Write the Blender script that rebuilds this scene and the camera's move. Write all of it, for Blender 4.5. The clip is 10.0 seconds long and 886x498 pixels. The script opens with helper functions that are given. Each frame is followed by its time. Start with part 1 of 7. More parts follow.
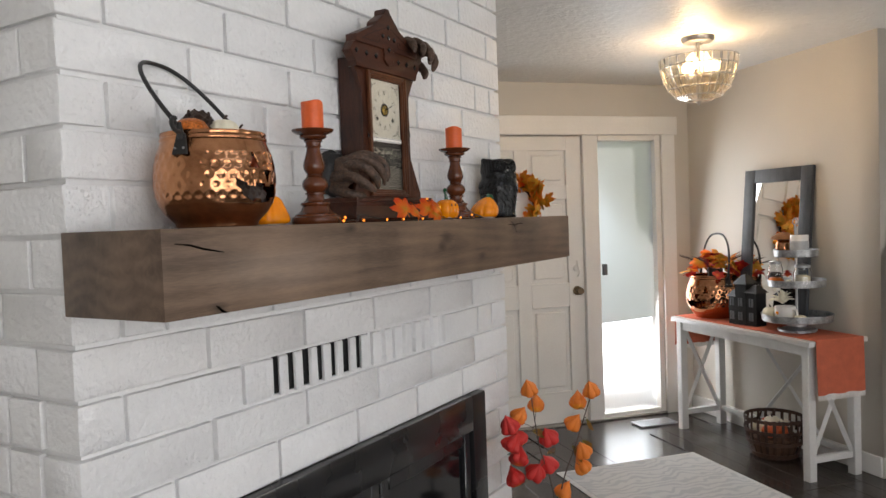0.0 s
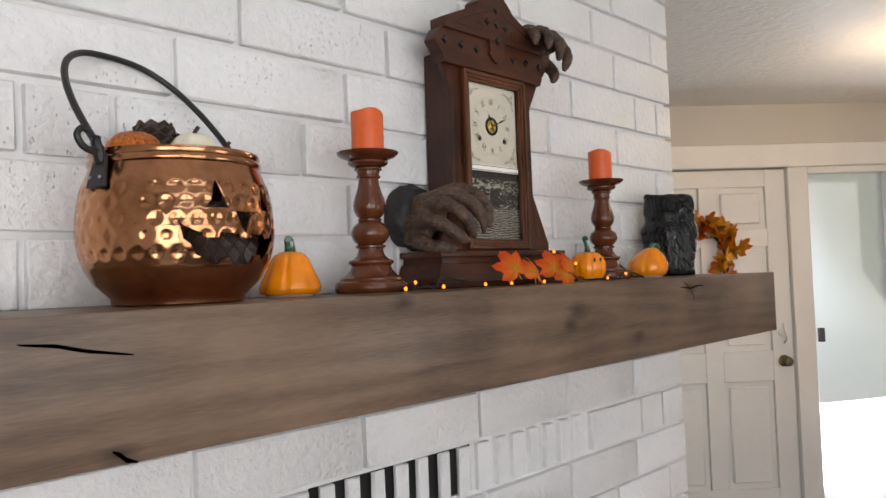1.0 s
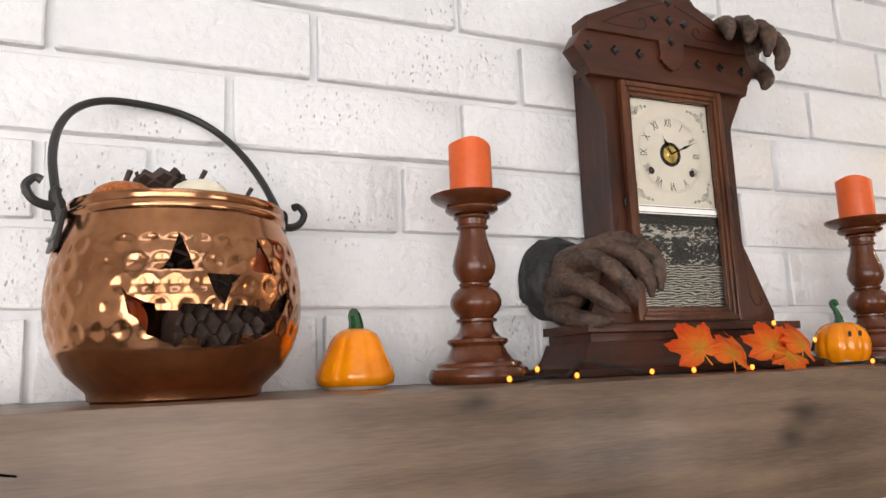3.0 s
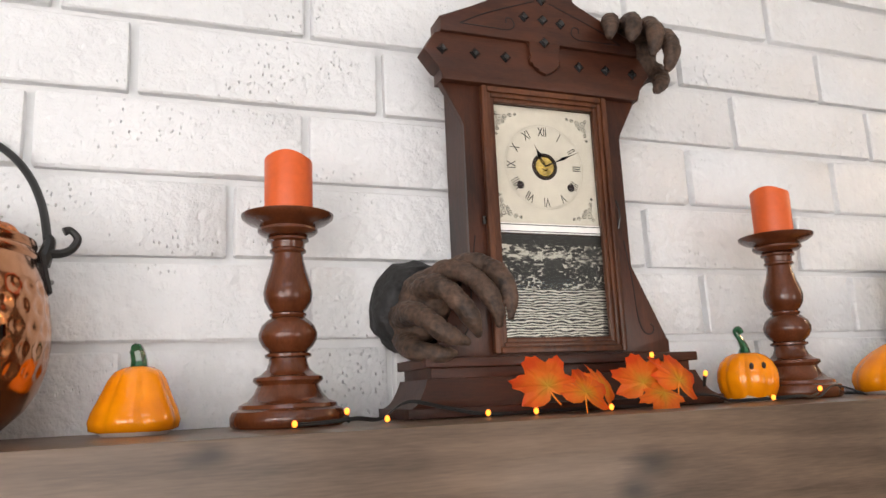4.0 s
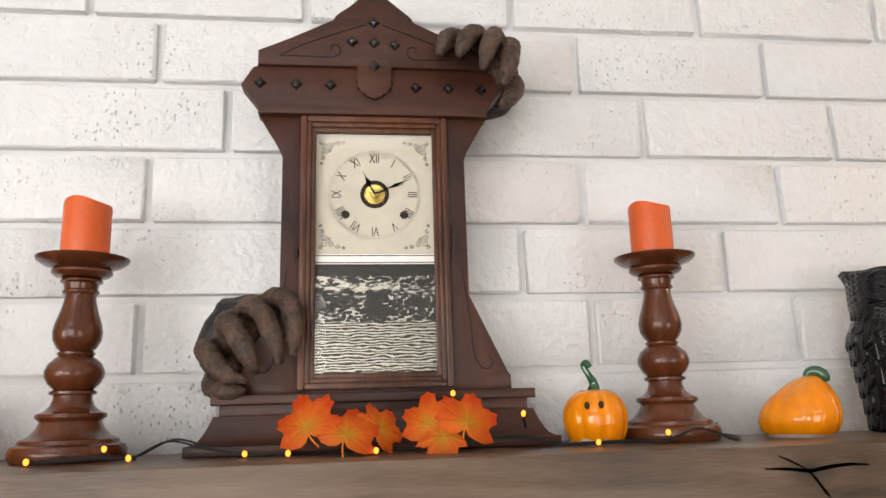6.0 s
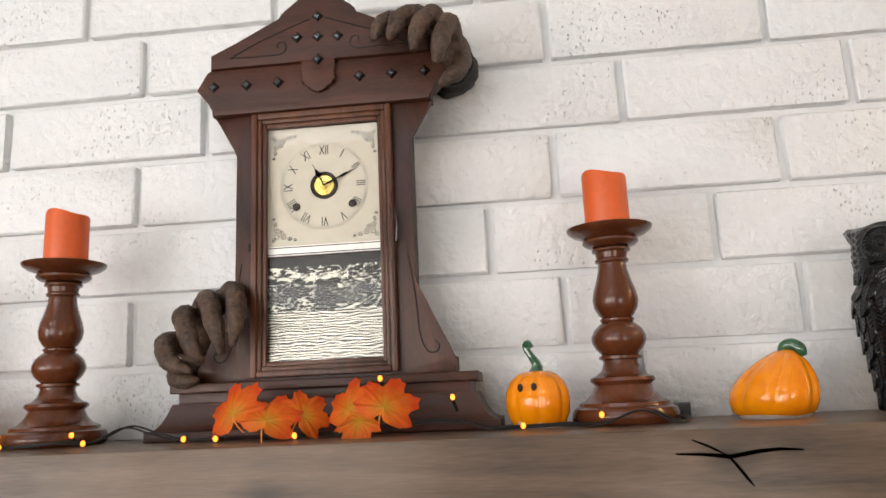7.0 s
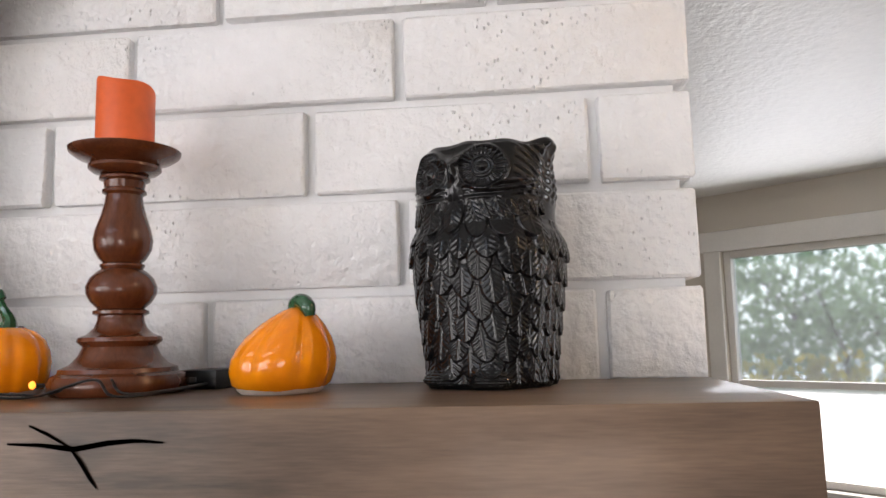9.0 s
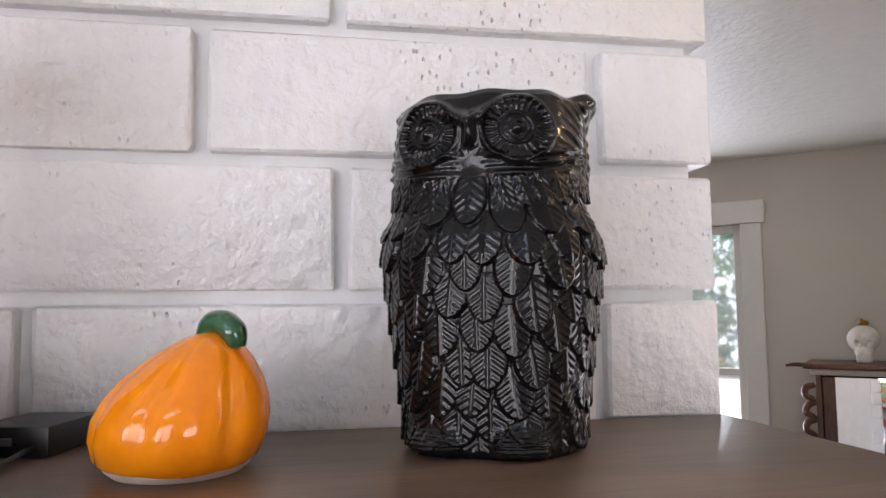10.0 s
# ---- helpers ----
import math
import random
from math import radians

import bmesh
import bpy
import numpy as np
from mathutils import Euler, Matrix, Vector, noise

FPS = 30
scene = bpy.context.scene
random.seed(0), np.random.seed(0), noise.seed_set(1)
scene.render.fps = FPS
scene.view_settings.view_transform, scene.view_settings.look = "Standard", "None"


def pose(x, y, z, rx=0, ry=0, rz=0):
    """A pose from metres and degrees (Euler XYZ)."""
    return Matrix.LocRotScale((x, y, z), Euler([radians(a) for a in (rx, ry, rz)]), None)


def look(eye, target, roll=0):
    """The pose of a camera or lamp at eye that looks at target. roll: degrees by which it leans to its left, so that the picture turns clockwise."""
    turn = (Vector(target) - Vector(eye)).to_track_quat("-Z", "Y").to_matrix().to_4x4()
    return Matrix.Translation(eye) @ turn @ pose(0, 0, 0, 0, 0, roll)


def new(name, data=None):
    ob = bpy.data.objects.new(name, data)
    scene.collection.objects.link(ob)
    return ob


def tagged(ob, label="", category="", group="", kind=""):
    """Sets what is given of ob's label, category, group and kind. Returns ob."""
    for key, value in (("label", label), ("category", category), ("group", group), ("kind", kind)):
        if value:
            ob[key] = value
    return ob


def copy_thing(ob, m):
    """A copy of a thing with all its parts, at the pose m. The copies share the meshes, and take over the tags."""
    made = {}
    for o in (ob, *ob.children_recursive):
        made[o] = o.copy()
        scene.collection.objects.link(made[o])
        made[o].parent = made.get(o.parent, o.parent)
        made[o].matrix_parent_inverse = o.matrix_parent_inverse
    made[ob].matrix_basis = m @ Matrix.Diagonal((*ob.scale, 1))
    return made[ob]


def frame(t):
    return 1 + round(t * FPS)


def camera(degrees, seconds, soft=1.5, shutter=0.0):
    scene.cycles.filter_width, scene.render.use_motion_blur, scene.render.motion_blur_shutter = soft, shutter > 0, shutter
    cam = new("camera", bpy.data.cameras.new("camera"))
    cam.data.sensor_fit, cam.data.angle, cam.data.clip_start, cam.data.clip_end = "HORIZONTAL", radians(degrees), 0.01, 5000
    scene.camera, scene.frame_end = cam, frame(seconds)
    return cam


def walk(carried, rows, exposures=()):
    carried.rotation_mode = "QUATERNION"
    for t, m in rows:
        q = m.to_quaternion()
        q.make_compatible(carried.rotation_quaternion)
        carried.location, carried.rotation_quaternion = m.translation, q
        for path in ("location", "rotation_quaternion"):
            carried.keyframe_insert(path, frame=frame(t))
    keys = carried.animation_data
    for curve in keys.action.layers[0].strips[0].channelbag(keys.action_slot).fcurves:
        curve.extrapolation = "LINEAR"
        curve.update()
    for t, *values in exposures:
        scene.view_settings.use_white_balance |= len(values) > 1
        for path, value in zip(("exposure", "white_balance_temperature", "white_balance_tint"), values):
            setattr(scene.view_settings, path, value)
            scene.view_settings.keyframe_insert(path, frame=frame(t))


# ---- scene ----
cam = camera(62.0, 10.0)
PATH = [
    (0, (1.327, -0.83, 1.47), (0.31, 0.89, 1.395), -2.1),
    (0.5, (1.119, -0.436, 1.484), (-0.09, 1.157, 1.488), -2.2),
    (1, (1.066, -0.188, 1.5), (-0.336, 1.236, 1.57), -2.1),
    (1.5, (0.973, -0.098, 1.517), (-0.547, 1.193, 1.658), -2.2),
    (2, (0.925, -0.022, 1.516), (-0.688, 1.143, 1.724), -2.3),
    (3.5, (0.944, 0.341, 1.492), (-0.9, 1.032, 1.843), -2.3),
    (4, (0.942, 0.487, 1.504), (-0.894, 1.182, 1.886), -2.5),
    (4.5, (0.974, 0.64, 1.514), (-0.89, 1.253, 1.9), -2.7),
    (5, (1.006, 0.743, 1.52), (-0.887, 1.244, 1.925), -2.5),
    (5.5, (1.026, 0.823, 1.52), (-0.883, 1.238, 1.947), -1.7),
    (7, (1.021, 1.22, 1.516), (-0.93, 1.02, 1.906), -2.6),
    (7.5, (1.025, 1.357, 1.508), (-0.909, 1.004, 1.877), -2.4),
    (8, (0.957, 1.537, 1.518), (-0.952, 1.051, 1.863), -2.0),
    (8.5, (0.907, 1.696, 1.526), (-1.002, 1.181, 1.829), -1.9),
    (9, (0.783, 1.721, 1.519), (-1.191, 1.513, 1.761), -1.4),
    (9.5, (0.625, 1.633, 1.540), (-1.358, 1.8, 1.744), -0.8),
    (10, (0.562, 1.568, 1.561), (-1.396, 1.939, 1.728), -0.6),
]
walk(cam, [(t, look(eye, target, roll)) for t, eye, target, roll in PATH],
     [(0, -0.48, 6350, 12), (1, -0.31, 6350, 13), (2, -0.04, 6450, 15), (3.5, 0.14, 6500, 15), (5.5, 0.16, 6600, 13), (7.5, 0.14, 6600, 13), (8.5, 0.13, 6600, 13), (9.1, 0.09, 6350, 17), (9.5, -0.04, 6300, 18), (10, 0.12, 6200, 20)])
# ---- light ----
scene.view_settings.exposure = 0.0
world = bpy.data.worlds.new("world")
scene.world = world
world.use_nodes = True
wn = world.node_tree.nodes
sky = wn.new("ShaderNodeTexSky")
sky.sky_type = "NISHITA"
sky.sun_disc = False
sky.sun_elevation = radians(47)
sky.sun_rotation = radians(-12)
world.node_tree.links.new(sky.outputs[0], wn["Background"].inputs[0])
wn["Background"].inputs[1].default_value = 0.15

# entry frame: CORNER is where the door wall meets the console wall
CORNER = Vector((0.125, 4.81, 0))
AN = Vector((-0.669, -0.743, 0))     # along the door wall, away from the corner
BU = Vector((0.743, -0.669, 0))      # along the console wall, away from the corner


def entry(a, b, z=0.0):
    return CORNER + AN * a + BU * b + Vector((0, 0, z))


sun = new("sun", bpy.data.lights.new("sun", "SUN"))
sun.data.energy = 5.0
sun.data.angle = radians(0.6)
sun.data.color = (1.0, 0.93, 0.84)
sun.matrix_world = look((0, 0, 10), Vector((0, 0, 10)) + (-AN * 0.35 + BU * 0.80 - Vector((0, 0, 0.95))))


def window_light(name, centre, towards, w, h, watts, colour):
    ob = new(name, bpy.data.lights.new(name, "AREA"))
    ob.data.shape, ob.data.size, ob.data.size_y = "RECTANGLE", w, h
    ob.data.energy, ob.data.color = watts, colour
    ob.matrix_world = look(centre, towards)
    return ob


window_light("middle_window_light", (3.36, 0.02, 1.45), (0.0, 0.6, 1.5), 1.55, 1.5, 30, (1.0, 0.96, 0.90))
window_light("east_window_light", (3.36, -2.05, 1.35), (0.2, 0.2, 1.6), 1.9, 1.75, 64, (1.0, 0.965, 0.93))
# added fill lamp: balances the main light from the right
window_light("entry_window_light", (3.36, 2.52, 1.10), (0, 1.6, 1.3), 1.05, 0.95, 16, (1.0, 0.95, 0.90))
window_light("clerestory_light", (3.36, -0.15, 3.28), (0.6, 0.5, 1.4), 3.0, 0.42, 15, (0.80, 0.91, 1.0))
window_light("back_window_light", entry(3.5, -1.80, 1.35), entry(3.2, 1.0, 1.2), 1.2, 1.3, 26, (0.95, 0.98, 1.0))
window_light("sidelight_light", entry(0.52, 0.03, 1.05), entry(0.5, 2.0, 0.6), 0.42, 1.8, 20, (0.97, 0.99, 1.0))
# ---- materials ----
def nodes_of(m):
    m.use_nodes = True
    t = m.node_tree
    return t, t.nodes, t.links, t.nodes["Principled BSDF"]


def mat(name, colour, rough=0.5, metal=0.0, vary=0.12, scale=6.0, grain=90.0, bump=0.15, depth=0.002,
        stretch=(1, 1, 1), coat=0.0, rough_vary=0.12, specular=0.5, island=0.0, second=None):
    """Principled with two scales of colour variation, roughness wear and fine relief, in metres."""
    m = bpy.data.materials.new(name)
    t, n, l, b = nodes_of(m)
    tc = n.new("ShaderNodeTexCoord")
    mp = n.new("ShaderNodeMapping")
    mp.inputs["Scale"].default_value = stretch
    l.new(tc.outputs["Object"], mp.inputs[0])
    big, fine = n.new("ShaderNodeTexNoise"), n.new("ShaderNodeTexNoise")
    big.inputs["Scale"].default_value, big.inputs["Detail"].default_value = scale, 5
    fine.inputs["Scale"].default_value, fine.inputs["Detail"].default_value = grain, 3
    l.new(mp.outputs[0], big.inputs["Vector"])
    l.new(mp.outputs[0], fine.inputs["Vector"])
    mix = n.new("ShaderNodeMix")
    mix.data_type = "FLOAT"
    mix.inputs[0].default_value = 0.4
    l.new(big.outputs[0], mix.inputs[2])
    l.new(fine.outputs[0], mix.inputs[3])
    ramp = n.new("ShaderNodeValToRGB")
    lo = [max(0, c * (1 - vary * 1.6)) for c in colour]
    hi = [min(1, c * (1 + vary * 1.2)) for c in (second or colour)]
    ramp.color_ramp.elements[0].position, ramp.color_ramp.elements[1].position = 0.32, 0.68
    ramp.color_ramp.elements[0].color = (*lo, 1)
    ramp.color_ramp.elements[1].color = (*hi, 1)
    l.new(mix.outputs[0], ramp.inputs[0])
    out = ramp.outputs[0]
    if island:
        info = n.new("ShaderNodeObjectInfo")
        hsv = n.new("ShaderNodeHueSaturation")
        mr = n.new("ShaderNodeMapRange")
        mr.inputs[3].default_value, mr.inputs[4].default_value = 1 - island, 1 + island
        l.new(info.outputs["Random"], mr.inputs[0])
        l.new(mr.outputs[0], hsv.inputs["Value"])
        l.new(out, hsv.inputs["Color"])
        out = hsv.outputs[0]
    l.new(out, b.inputs["Base Color"])
    rr = n.new("ShaderNodeMapRange")
    rr.inputs[3].default_value, rr.inputs[4].default_value = max(0.02, rough - rough_vary), min(1, rough + rough_vary)
    l.new(big.outputs[0], rr.inputs[0])
    l.new(rr.outputs[0], b.inputs["Roughness"])
    b.inputs["Metallic"].default_value = metal
    b.inputs["Specular IOR Level"].default_value = specular
    b.inputs["Coat Weight"].default_value = coat
    b.inputs["Coat Roughness"].default_value = 0.06
    if bump:
        bp = n.new("ShaderNodeBump")
        bp.inputs["Strength"].default_value, bp.inputs["Distance"].default_value = bump, depth
        l.new(mix.outputs[0], bp.inputs["Height"])
        l.new(bp.outputs[0], b.inputs["Normal"])
    return m


def brick_paint():
    """White gloss paint over rough brick: pits, drips and brush marks."""
    m = mat("white_painted_brick", (0.80, 0.80, 0.80), 0.36, vary=0.03, scale=9, grain=60, bump=0.0, island=0.02, rough_vary=0.1)
    t, n, l, b = nodes_of(m)
    geo = n.new("ShaderNodeNewGeometry")
    v = n.new("ShaderNodeTexVoronoi")
    v.inputs["Scale"].default_value = 165
    mp = n.new("ShaderNodeMapping")
    mp.inputs["Scale"].default_value = (1, 1, 0.55)
    l.new(geo.outputs["Position"], mp.inputs[0])
    l.new(mp.outputs[0], v.inputs["Vector"])
    pit = n.new("ShaderNodeMapRange")
    pit.inputs[1].default_value, pit.inputs[2].default_value = 0.07, 0.20
    l.new(v.outputs["Distance"], pit.inputs[0])
    where = n.new("ShaderNodeTexNoise")
    where.inputs["Scale"].default_value = 5.5
    l.new(geo.outputs["Position"], where.inputs["Vector"])
    gate = n.new("ShaderNodeMapRange")
    gate.inputs[1].default_value, gate.inputs[2].default_value = 0.50, 0.68
    l.new(where.outputs[0], gate.inputs[0])
    mx = n.new("ShaderNodeMix")
    mx.data_type = "FLOAT"
    mx.inputs[2].default_value = 1.0
    l.new(gate.outputs[0], mx.inputs[0])
    l.new(pit.outputs[0], mx.inputs[3])
    rough = n.new("ShaderNodeTexNoise")
    rough.inputs["Scale"].default_value, rough.inputs["Detail"].default_value = 62, 9
    l.new(geo.outputs["Position"], rough.inputs["Vector"])
    add = n.new("ShaderNodeMath")
    add.operation = "MULTIPLY_ADD"
    add.inputs[1].default_value = 1.1
    l.new(rough.outputs[0], add.inputs[0])
    l.new(mx.outputs[0], add.inputs[2])
    bp = n.new("ShaderNodeBump")
    bp.inputs["Strength"].default_value, bp.inputs["Distance"].default_value = 1.0, 0.0062
    l.new(add.outputs[0], bp.inputs["Height"])
    l.new(bp.outputs[0], b.inputs["Normal"])
    return m


def wood(name, dark, light, rough=0.45, scale=3.0, stretch=(14, 1, 14), coat=0.0, bump=0.25, knots=(), fine=0.4, figure=0.0, blotchy=0.45):
    m = bpy.data.materials.new(name)
    t, n, l, b = nodes_of(m)
    tc = n.new("ShaderNodeTexCoord")
    mp = n.new("ShaderNodeMapping")
    mp.inputs["Scale"].default_value = stretch
    l.new(tc.outputs["Object"], mp.inputs[0])
    big, g = n.new("ShaderNodeTexNoise"), n.new("ShaderNodeTexNoise")
    big.inputs["Scale"].default_value, big.inputs["Detail"].default_value, big.inputs["Distortion"].default_value = scale, 6, 1.2
    g.inputs["Scale"].default_value, g.inputs["Detail"].default_value = scale * 13, 5
    l.new(mp.outputs[0], big.inputs["Vector"])
    l.new(mp.outputs[0], g.inputs["Vector"])
    blotch = n.new("ShaderNodeTexNoise")
    blotch.inputs["Scale"].default_value, blotch.inputs["Detail"].default_value = 5.0, 2
    l.new(tc.outputs["Object"], blotch.inputs["Vector"])
    mix = n.new("ShaderNodeMix")
    mix.data_type = "FLOAT"
    mix.inputs[0].default_value = fine
    l.new(big.outputs[0], mix.inputs[2])
    l.new(g.outputs[0], mix.inputs[3])
    mix2 = n.new("ShaderNodeMix")
    mix2.data_type = "FLOAT"
    mix2.inputs[0].default_value = blotchy
    grain_out = mix.outputs[0]
    if figure:
        # cathedral figure: bent growth rings drawn out along the board
        mf = n.new("ShaderNodeMapping")
        mf.inputs["Scale"].default_value = (1.0, 0.16, 1.0)
        l.new(tc.outputs["Object"], mf.inputs[0])
        rings_ = n.new("ShaderNodeTexWave")
        rings_.bands_direction = "Z"
        rings_.inputs["Scale"].default_value, rings_.inputs["Distortion"].default_value = 9.0, 16.0
        rings_.inputs["Detail"].default_value, rings_.inputs["Detail Scale"].default_value = 2.0, 0.55
        l.new(mf.outputs[0], rings_.inputs["Vector"])
        fm = n.new("ShaderNodeMix")
        fm.data_type = "FLOAT"
        fm.inputs[0].default_value = figure
        l.new(mix.outputs[0], fm.inputs[2])
        l.new(rings_.outputs["Fac"], fm.inputs[3])
        grain_out = fm.outputs[0]
    l.new(grain_out, mix2.inputs[2])
    l.new(blotch.outputs[0], mix2.inputs[3])
    ramp = n.new("ShaderNodeValToRGB")
    ramp.color_ramp.elements[0].position, ramp.color_ramp.elements[1].position = 0.39, 0.62
    ramp.color_ramp.elements[0].color, ramp.color_ramp.elements[1].color = (*dark, 1), (*light, 1)
    l.new(mix2.outputs[0], ramp.inputs[0])
    out = ramp.outputs[0]
    for x, y, z, r in knots:
        # a dark, ringed knot in the board
        sub_ = n.new("ShaderNodeVectorMath")
        sub_.operation = "SUBTRACT"
        sub_.inputs[1].default_value = (x, y, z)
        l.new(tc.outputs["Object"], sub_.inputs[0])
        sq = n.new("ShaderNodeVectorMath")
        sq.operation = "MULTIPLY"
        sq.inputs[1].default_value = (0.2, 0.55, 1.0)
        l.new(sub_.outputs[0], sq.inputs[0])
        ln = n.new("ShaderNodeVectorMath")
        ln.operation = "LENGTH"
        l.new(sq.outputs[0], ln.inputs[0])
        wob = n.new("ShaderNodeMath")
        wob.operation = "MULTIPLY_ADD"
        wob.inputs[1].default_value = r * 1.6
        l.new(big.outputs[0], wob.inputs[0])
        l.new(ln.outputs["Value"], wob.inputs[2])
        fade = n.new("ShaderNodeMapRange")
        fade.inputs[1].default_value, fade.inputs[2].default_value = r * 0.9, r * 2.2
        fade.inputs[3].default_value, fade.inputs[4].default_value = 0.85, 0.0
        l.new(wob.outputs[0], fade.inputs[0])
        km = n.new("ShaderNodeMix")
        km.data_type = "RGBA"
        km.inputs[7].default_value = (dark[0] * 0.5, dark[1] * 0.5, dark[2] * 0.5, 1)
        l.new(fade.outputs[0], km.inputs[0])
        l.new(out, km.inputs[6])
        out = km.outputs[2]
    l.new(out, b.inputs["Base Color"])
    b.inputs["Roughness"].default_value = rough
    b.inputs["Specular IOR Level"].default_value = 0.35
    b.inputs["Coat Weight"].default_value = coat
    b.inputs["Coat Roughness"].default_value = 0.12
    bp = n.new("ShaderNodeBump")
    bp.inputs["Strength"].default_value, bp.inputs["Distance"].default_value = bump, 0.0012
    l.new(mix.outputs[0], bp.inputs["Height"])
    l.new(bp.outputs[0], b.inputs["Normal"])
    return m


def glass(name, rough=0.0, colour=(1, 1, 1), ior=1.45):
    m = bpy.data.materials.new(name)
    t, n, l, b = nodes_of(m)
    b.inputs["Base Color"].default_value = (*colour, 1)
    b.inputs["Roughness"].default_value = rough
    b.inputs["Transmission Weight"].default_value = 1.0
    b.inputs["IOR"].default_value = ior
    return m


def film(name, colour, clear=0.35, rough=0.35):
    """Frosted film on glass: it scatters light through, and lets a blurred view pass."""
    m = bpy.data.materials.new(name)
    t, n, l, b = nodes_of(m)
    tr = n.new("ShaderNodeBsdfTranslucent")
    tr.inputs[0].default_value = (*colour, 1)
    b.inputs["Base Color"].default_value = (*colour, 1)
    b.inputs["Roughness"].default_value = rough
    b.inputs["Transmission Weight"].default_value = 1.0
    b.inputs["IOR"].default_value = 1.15
    mx = n.new("ShaderNodeMixShader")
    mx.inputs[0].default_value = clear
    l.new(tr.outputs[0], mx.inputs[1])
    l.new(b.outputs[0], mx.inputs[2])
    l.new(mx.outputs[0], n["Material Output"].inputs[0])
    return m


def leafy(name, colour, second):
    """Thin leaves: part of the light passes through them."""
    m = mat(name, colour, 0.6, vary=0.45, scale=1.5, grain=8, bump=0, second=second)
    t, n, l, b = nodes_of(m)
    tr = n.new("ShaderNodeBsdfTranslucent")
    l.new(b.inputs["Base Color"].links[0].from_socket, tr.inputs[0])
    mx = n.new("ShaderNodeMixShader")
    mx.inputs[0].default_value = 0.5
    l.new(b.outputs[0], mx.inputs[1])
    l.new(tr.outputs[0], mx.inputs[2])
    l.new(mx.outputs[0], n["Material Output"].inputs[0])
    return m


def glow(name, colour, strength):
    m = bpy.data.materials.new(name)
    t, n, l, b = nodes_of(m)
    b.inputs["Base Color"].default_value = (*colour, 1)
    b.inputs["Emission Color"].default_value = (*colour, 1)
    b.inputs["Emission Strength"].default_value = strength
    return m


BRICK = brick_paint()
MORTAR = mat("white_painted_mortar", (0.76, 0.76, 0.76), 0.5, vary=0.04, scale=12, grain=70, bump=0.4, depth=0.003)
MANTEL = wood("stained_mantel_wood", (0.056, 0.036, 0.024), (0.232, 0.152, 0.100), 0.42, 2.4, (16, 1.3, 16), coat=0.12, bump=0.35, fine=0.42, figure=0.13, blotchy=0.46,
              knots=((0.284, 0.523, 1.462, 0.011), (0.284, 0.955, 1.425, 0.016), (0.284, 0.93, 1.40, 0.010), (0.284, 1.405, 1.449, 0.014), (0.284, 0.12, 1.325, 0.012), (0.284, 1.17, 1.36, 0.012)))
for nd in MANTEL.node_tree.nodes:
    if nd.type == "VALTORGB":
        nd.color_ramp.elements[0].position, nd.color_ramp.elements[1].position = 0.33, 0.70
CRACK = mat("dark_wood_crack", (0.012, 0.008, 0.006), 0.9, vary=0.2)
CEIL = mat("textured_white_ceiling", (0.78, 0.77, 0.74), 0.45, vary=0.03, scale=22, grain=45, bump=0.9, depth=0.012)
WALL = mat("greige_wall_paint", (0.60, 0.555, 0.485), 0.6, vary=0.03, scale=2, grain=120, bump=0.12, depth=0.001)
PLAIN_WALL = mat("off_white_wall_paint", (0.70, 0.68, 0.64), 0.6, vary=0.03, scale=2, grain=120, bump=0.12, depth=0.001)
TRIM = mat("white_trim_paint", (0.78, 0.76, 0.72), 0.35, vary=0.03, scale=4, grain=80, bump=0.06, depth=0.001)
FLOORWOOD = wood("dark_stained_floorboard", (0.018, 0.014, 0.012), (0.055, 0.042, 0.036), 0.26, 2.2, (10, 1, 10), coat=0.25)
BLACKMETAL = mat("black_enamelled_metal", (0.012, 0.012, 0.013), 0.28, vary=0.1, scale=5, bump=0.05, coat=0.3)
HOLLOW_SHADE = mat("dark_hollow_shade", (0.01, 0.01, 0.01), 0.85, vary=0.3)
CLEAR = glass("clear_glass")
FROST = film("frosted_glass", (0.92, 0.94, 0.94), 0.86, 0.7)
GRASS = mat("lawn_grass", (0.10, 0.17, 0.05), 0.9, vary=0.4, scale=1.2, grain=30, bump=0.5, depth=0.03)
PAVE = mat("pale_concrete", (0.42, 0.41, 0.39), 0.8, vary=0.1, scale=1.5, grain=60)
IRON = mat("black_wrought_iron", (0.014, 0.013, 0.013), 0.42, vary=0.2, scale=40, grain=300, bump=0.2, depth=0.0006)


# ---- mesh helpers ----
def mesh_of(bm, name, material, smooth=False):
    bmesh.ops.recalc_face_normals(bm, faces=bm.faces[:])
    me = bpy.data.meshes.new(name)
    bm.to_mesh(me)
    bm.free()
    me.materials.append(material)
    if smooth:
        me.polygons.foreach_set("use_smooth", [True] * len(me.polygons))
        if smooth != "all":
            me.set_sharp_from_angle(angle=radians(38))
    me.update()
    return me


def part(name, bm, material, parent=None, label="", smooth=True, at=None):
    """One mesh object, under a thing or a part, or standing alone."""
    ob = new(name, mesh_of(bm, name, material, smooth))
    if at is not None:
        ob.matrix_basis = at
    if parent is not None:
        ob.parent = parent
    if label:
        ob["label"] = label
    return ob


def thing(name, at, label, category, group="", kind=""):
    ob = new(name)
    ob.empty_display_size = 0.05
    ob.matrix_basis = at if isinstance(at, Matrix) else Matrix.Translation(at)
    return tagged(ob, label, category, group, kind)


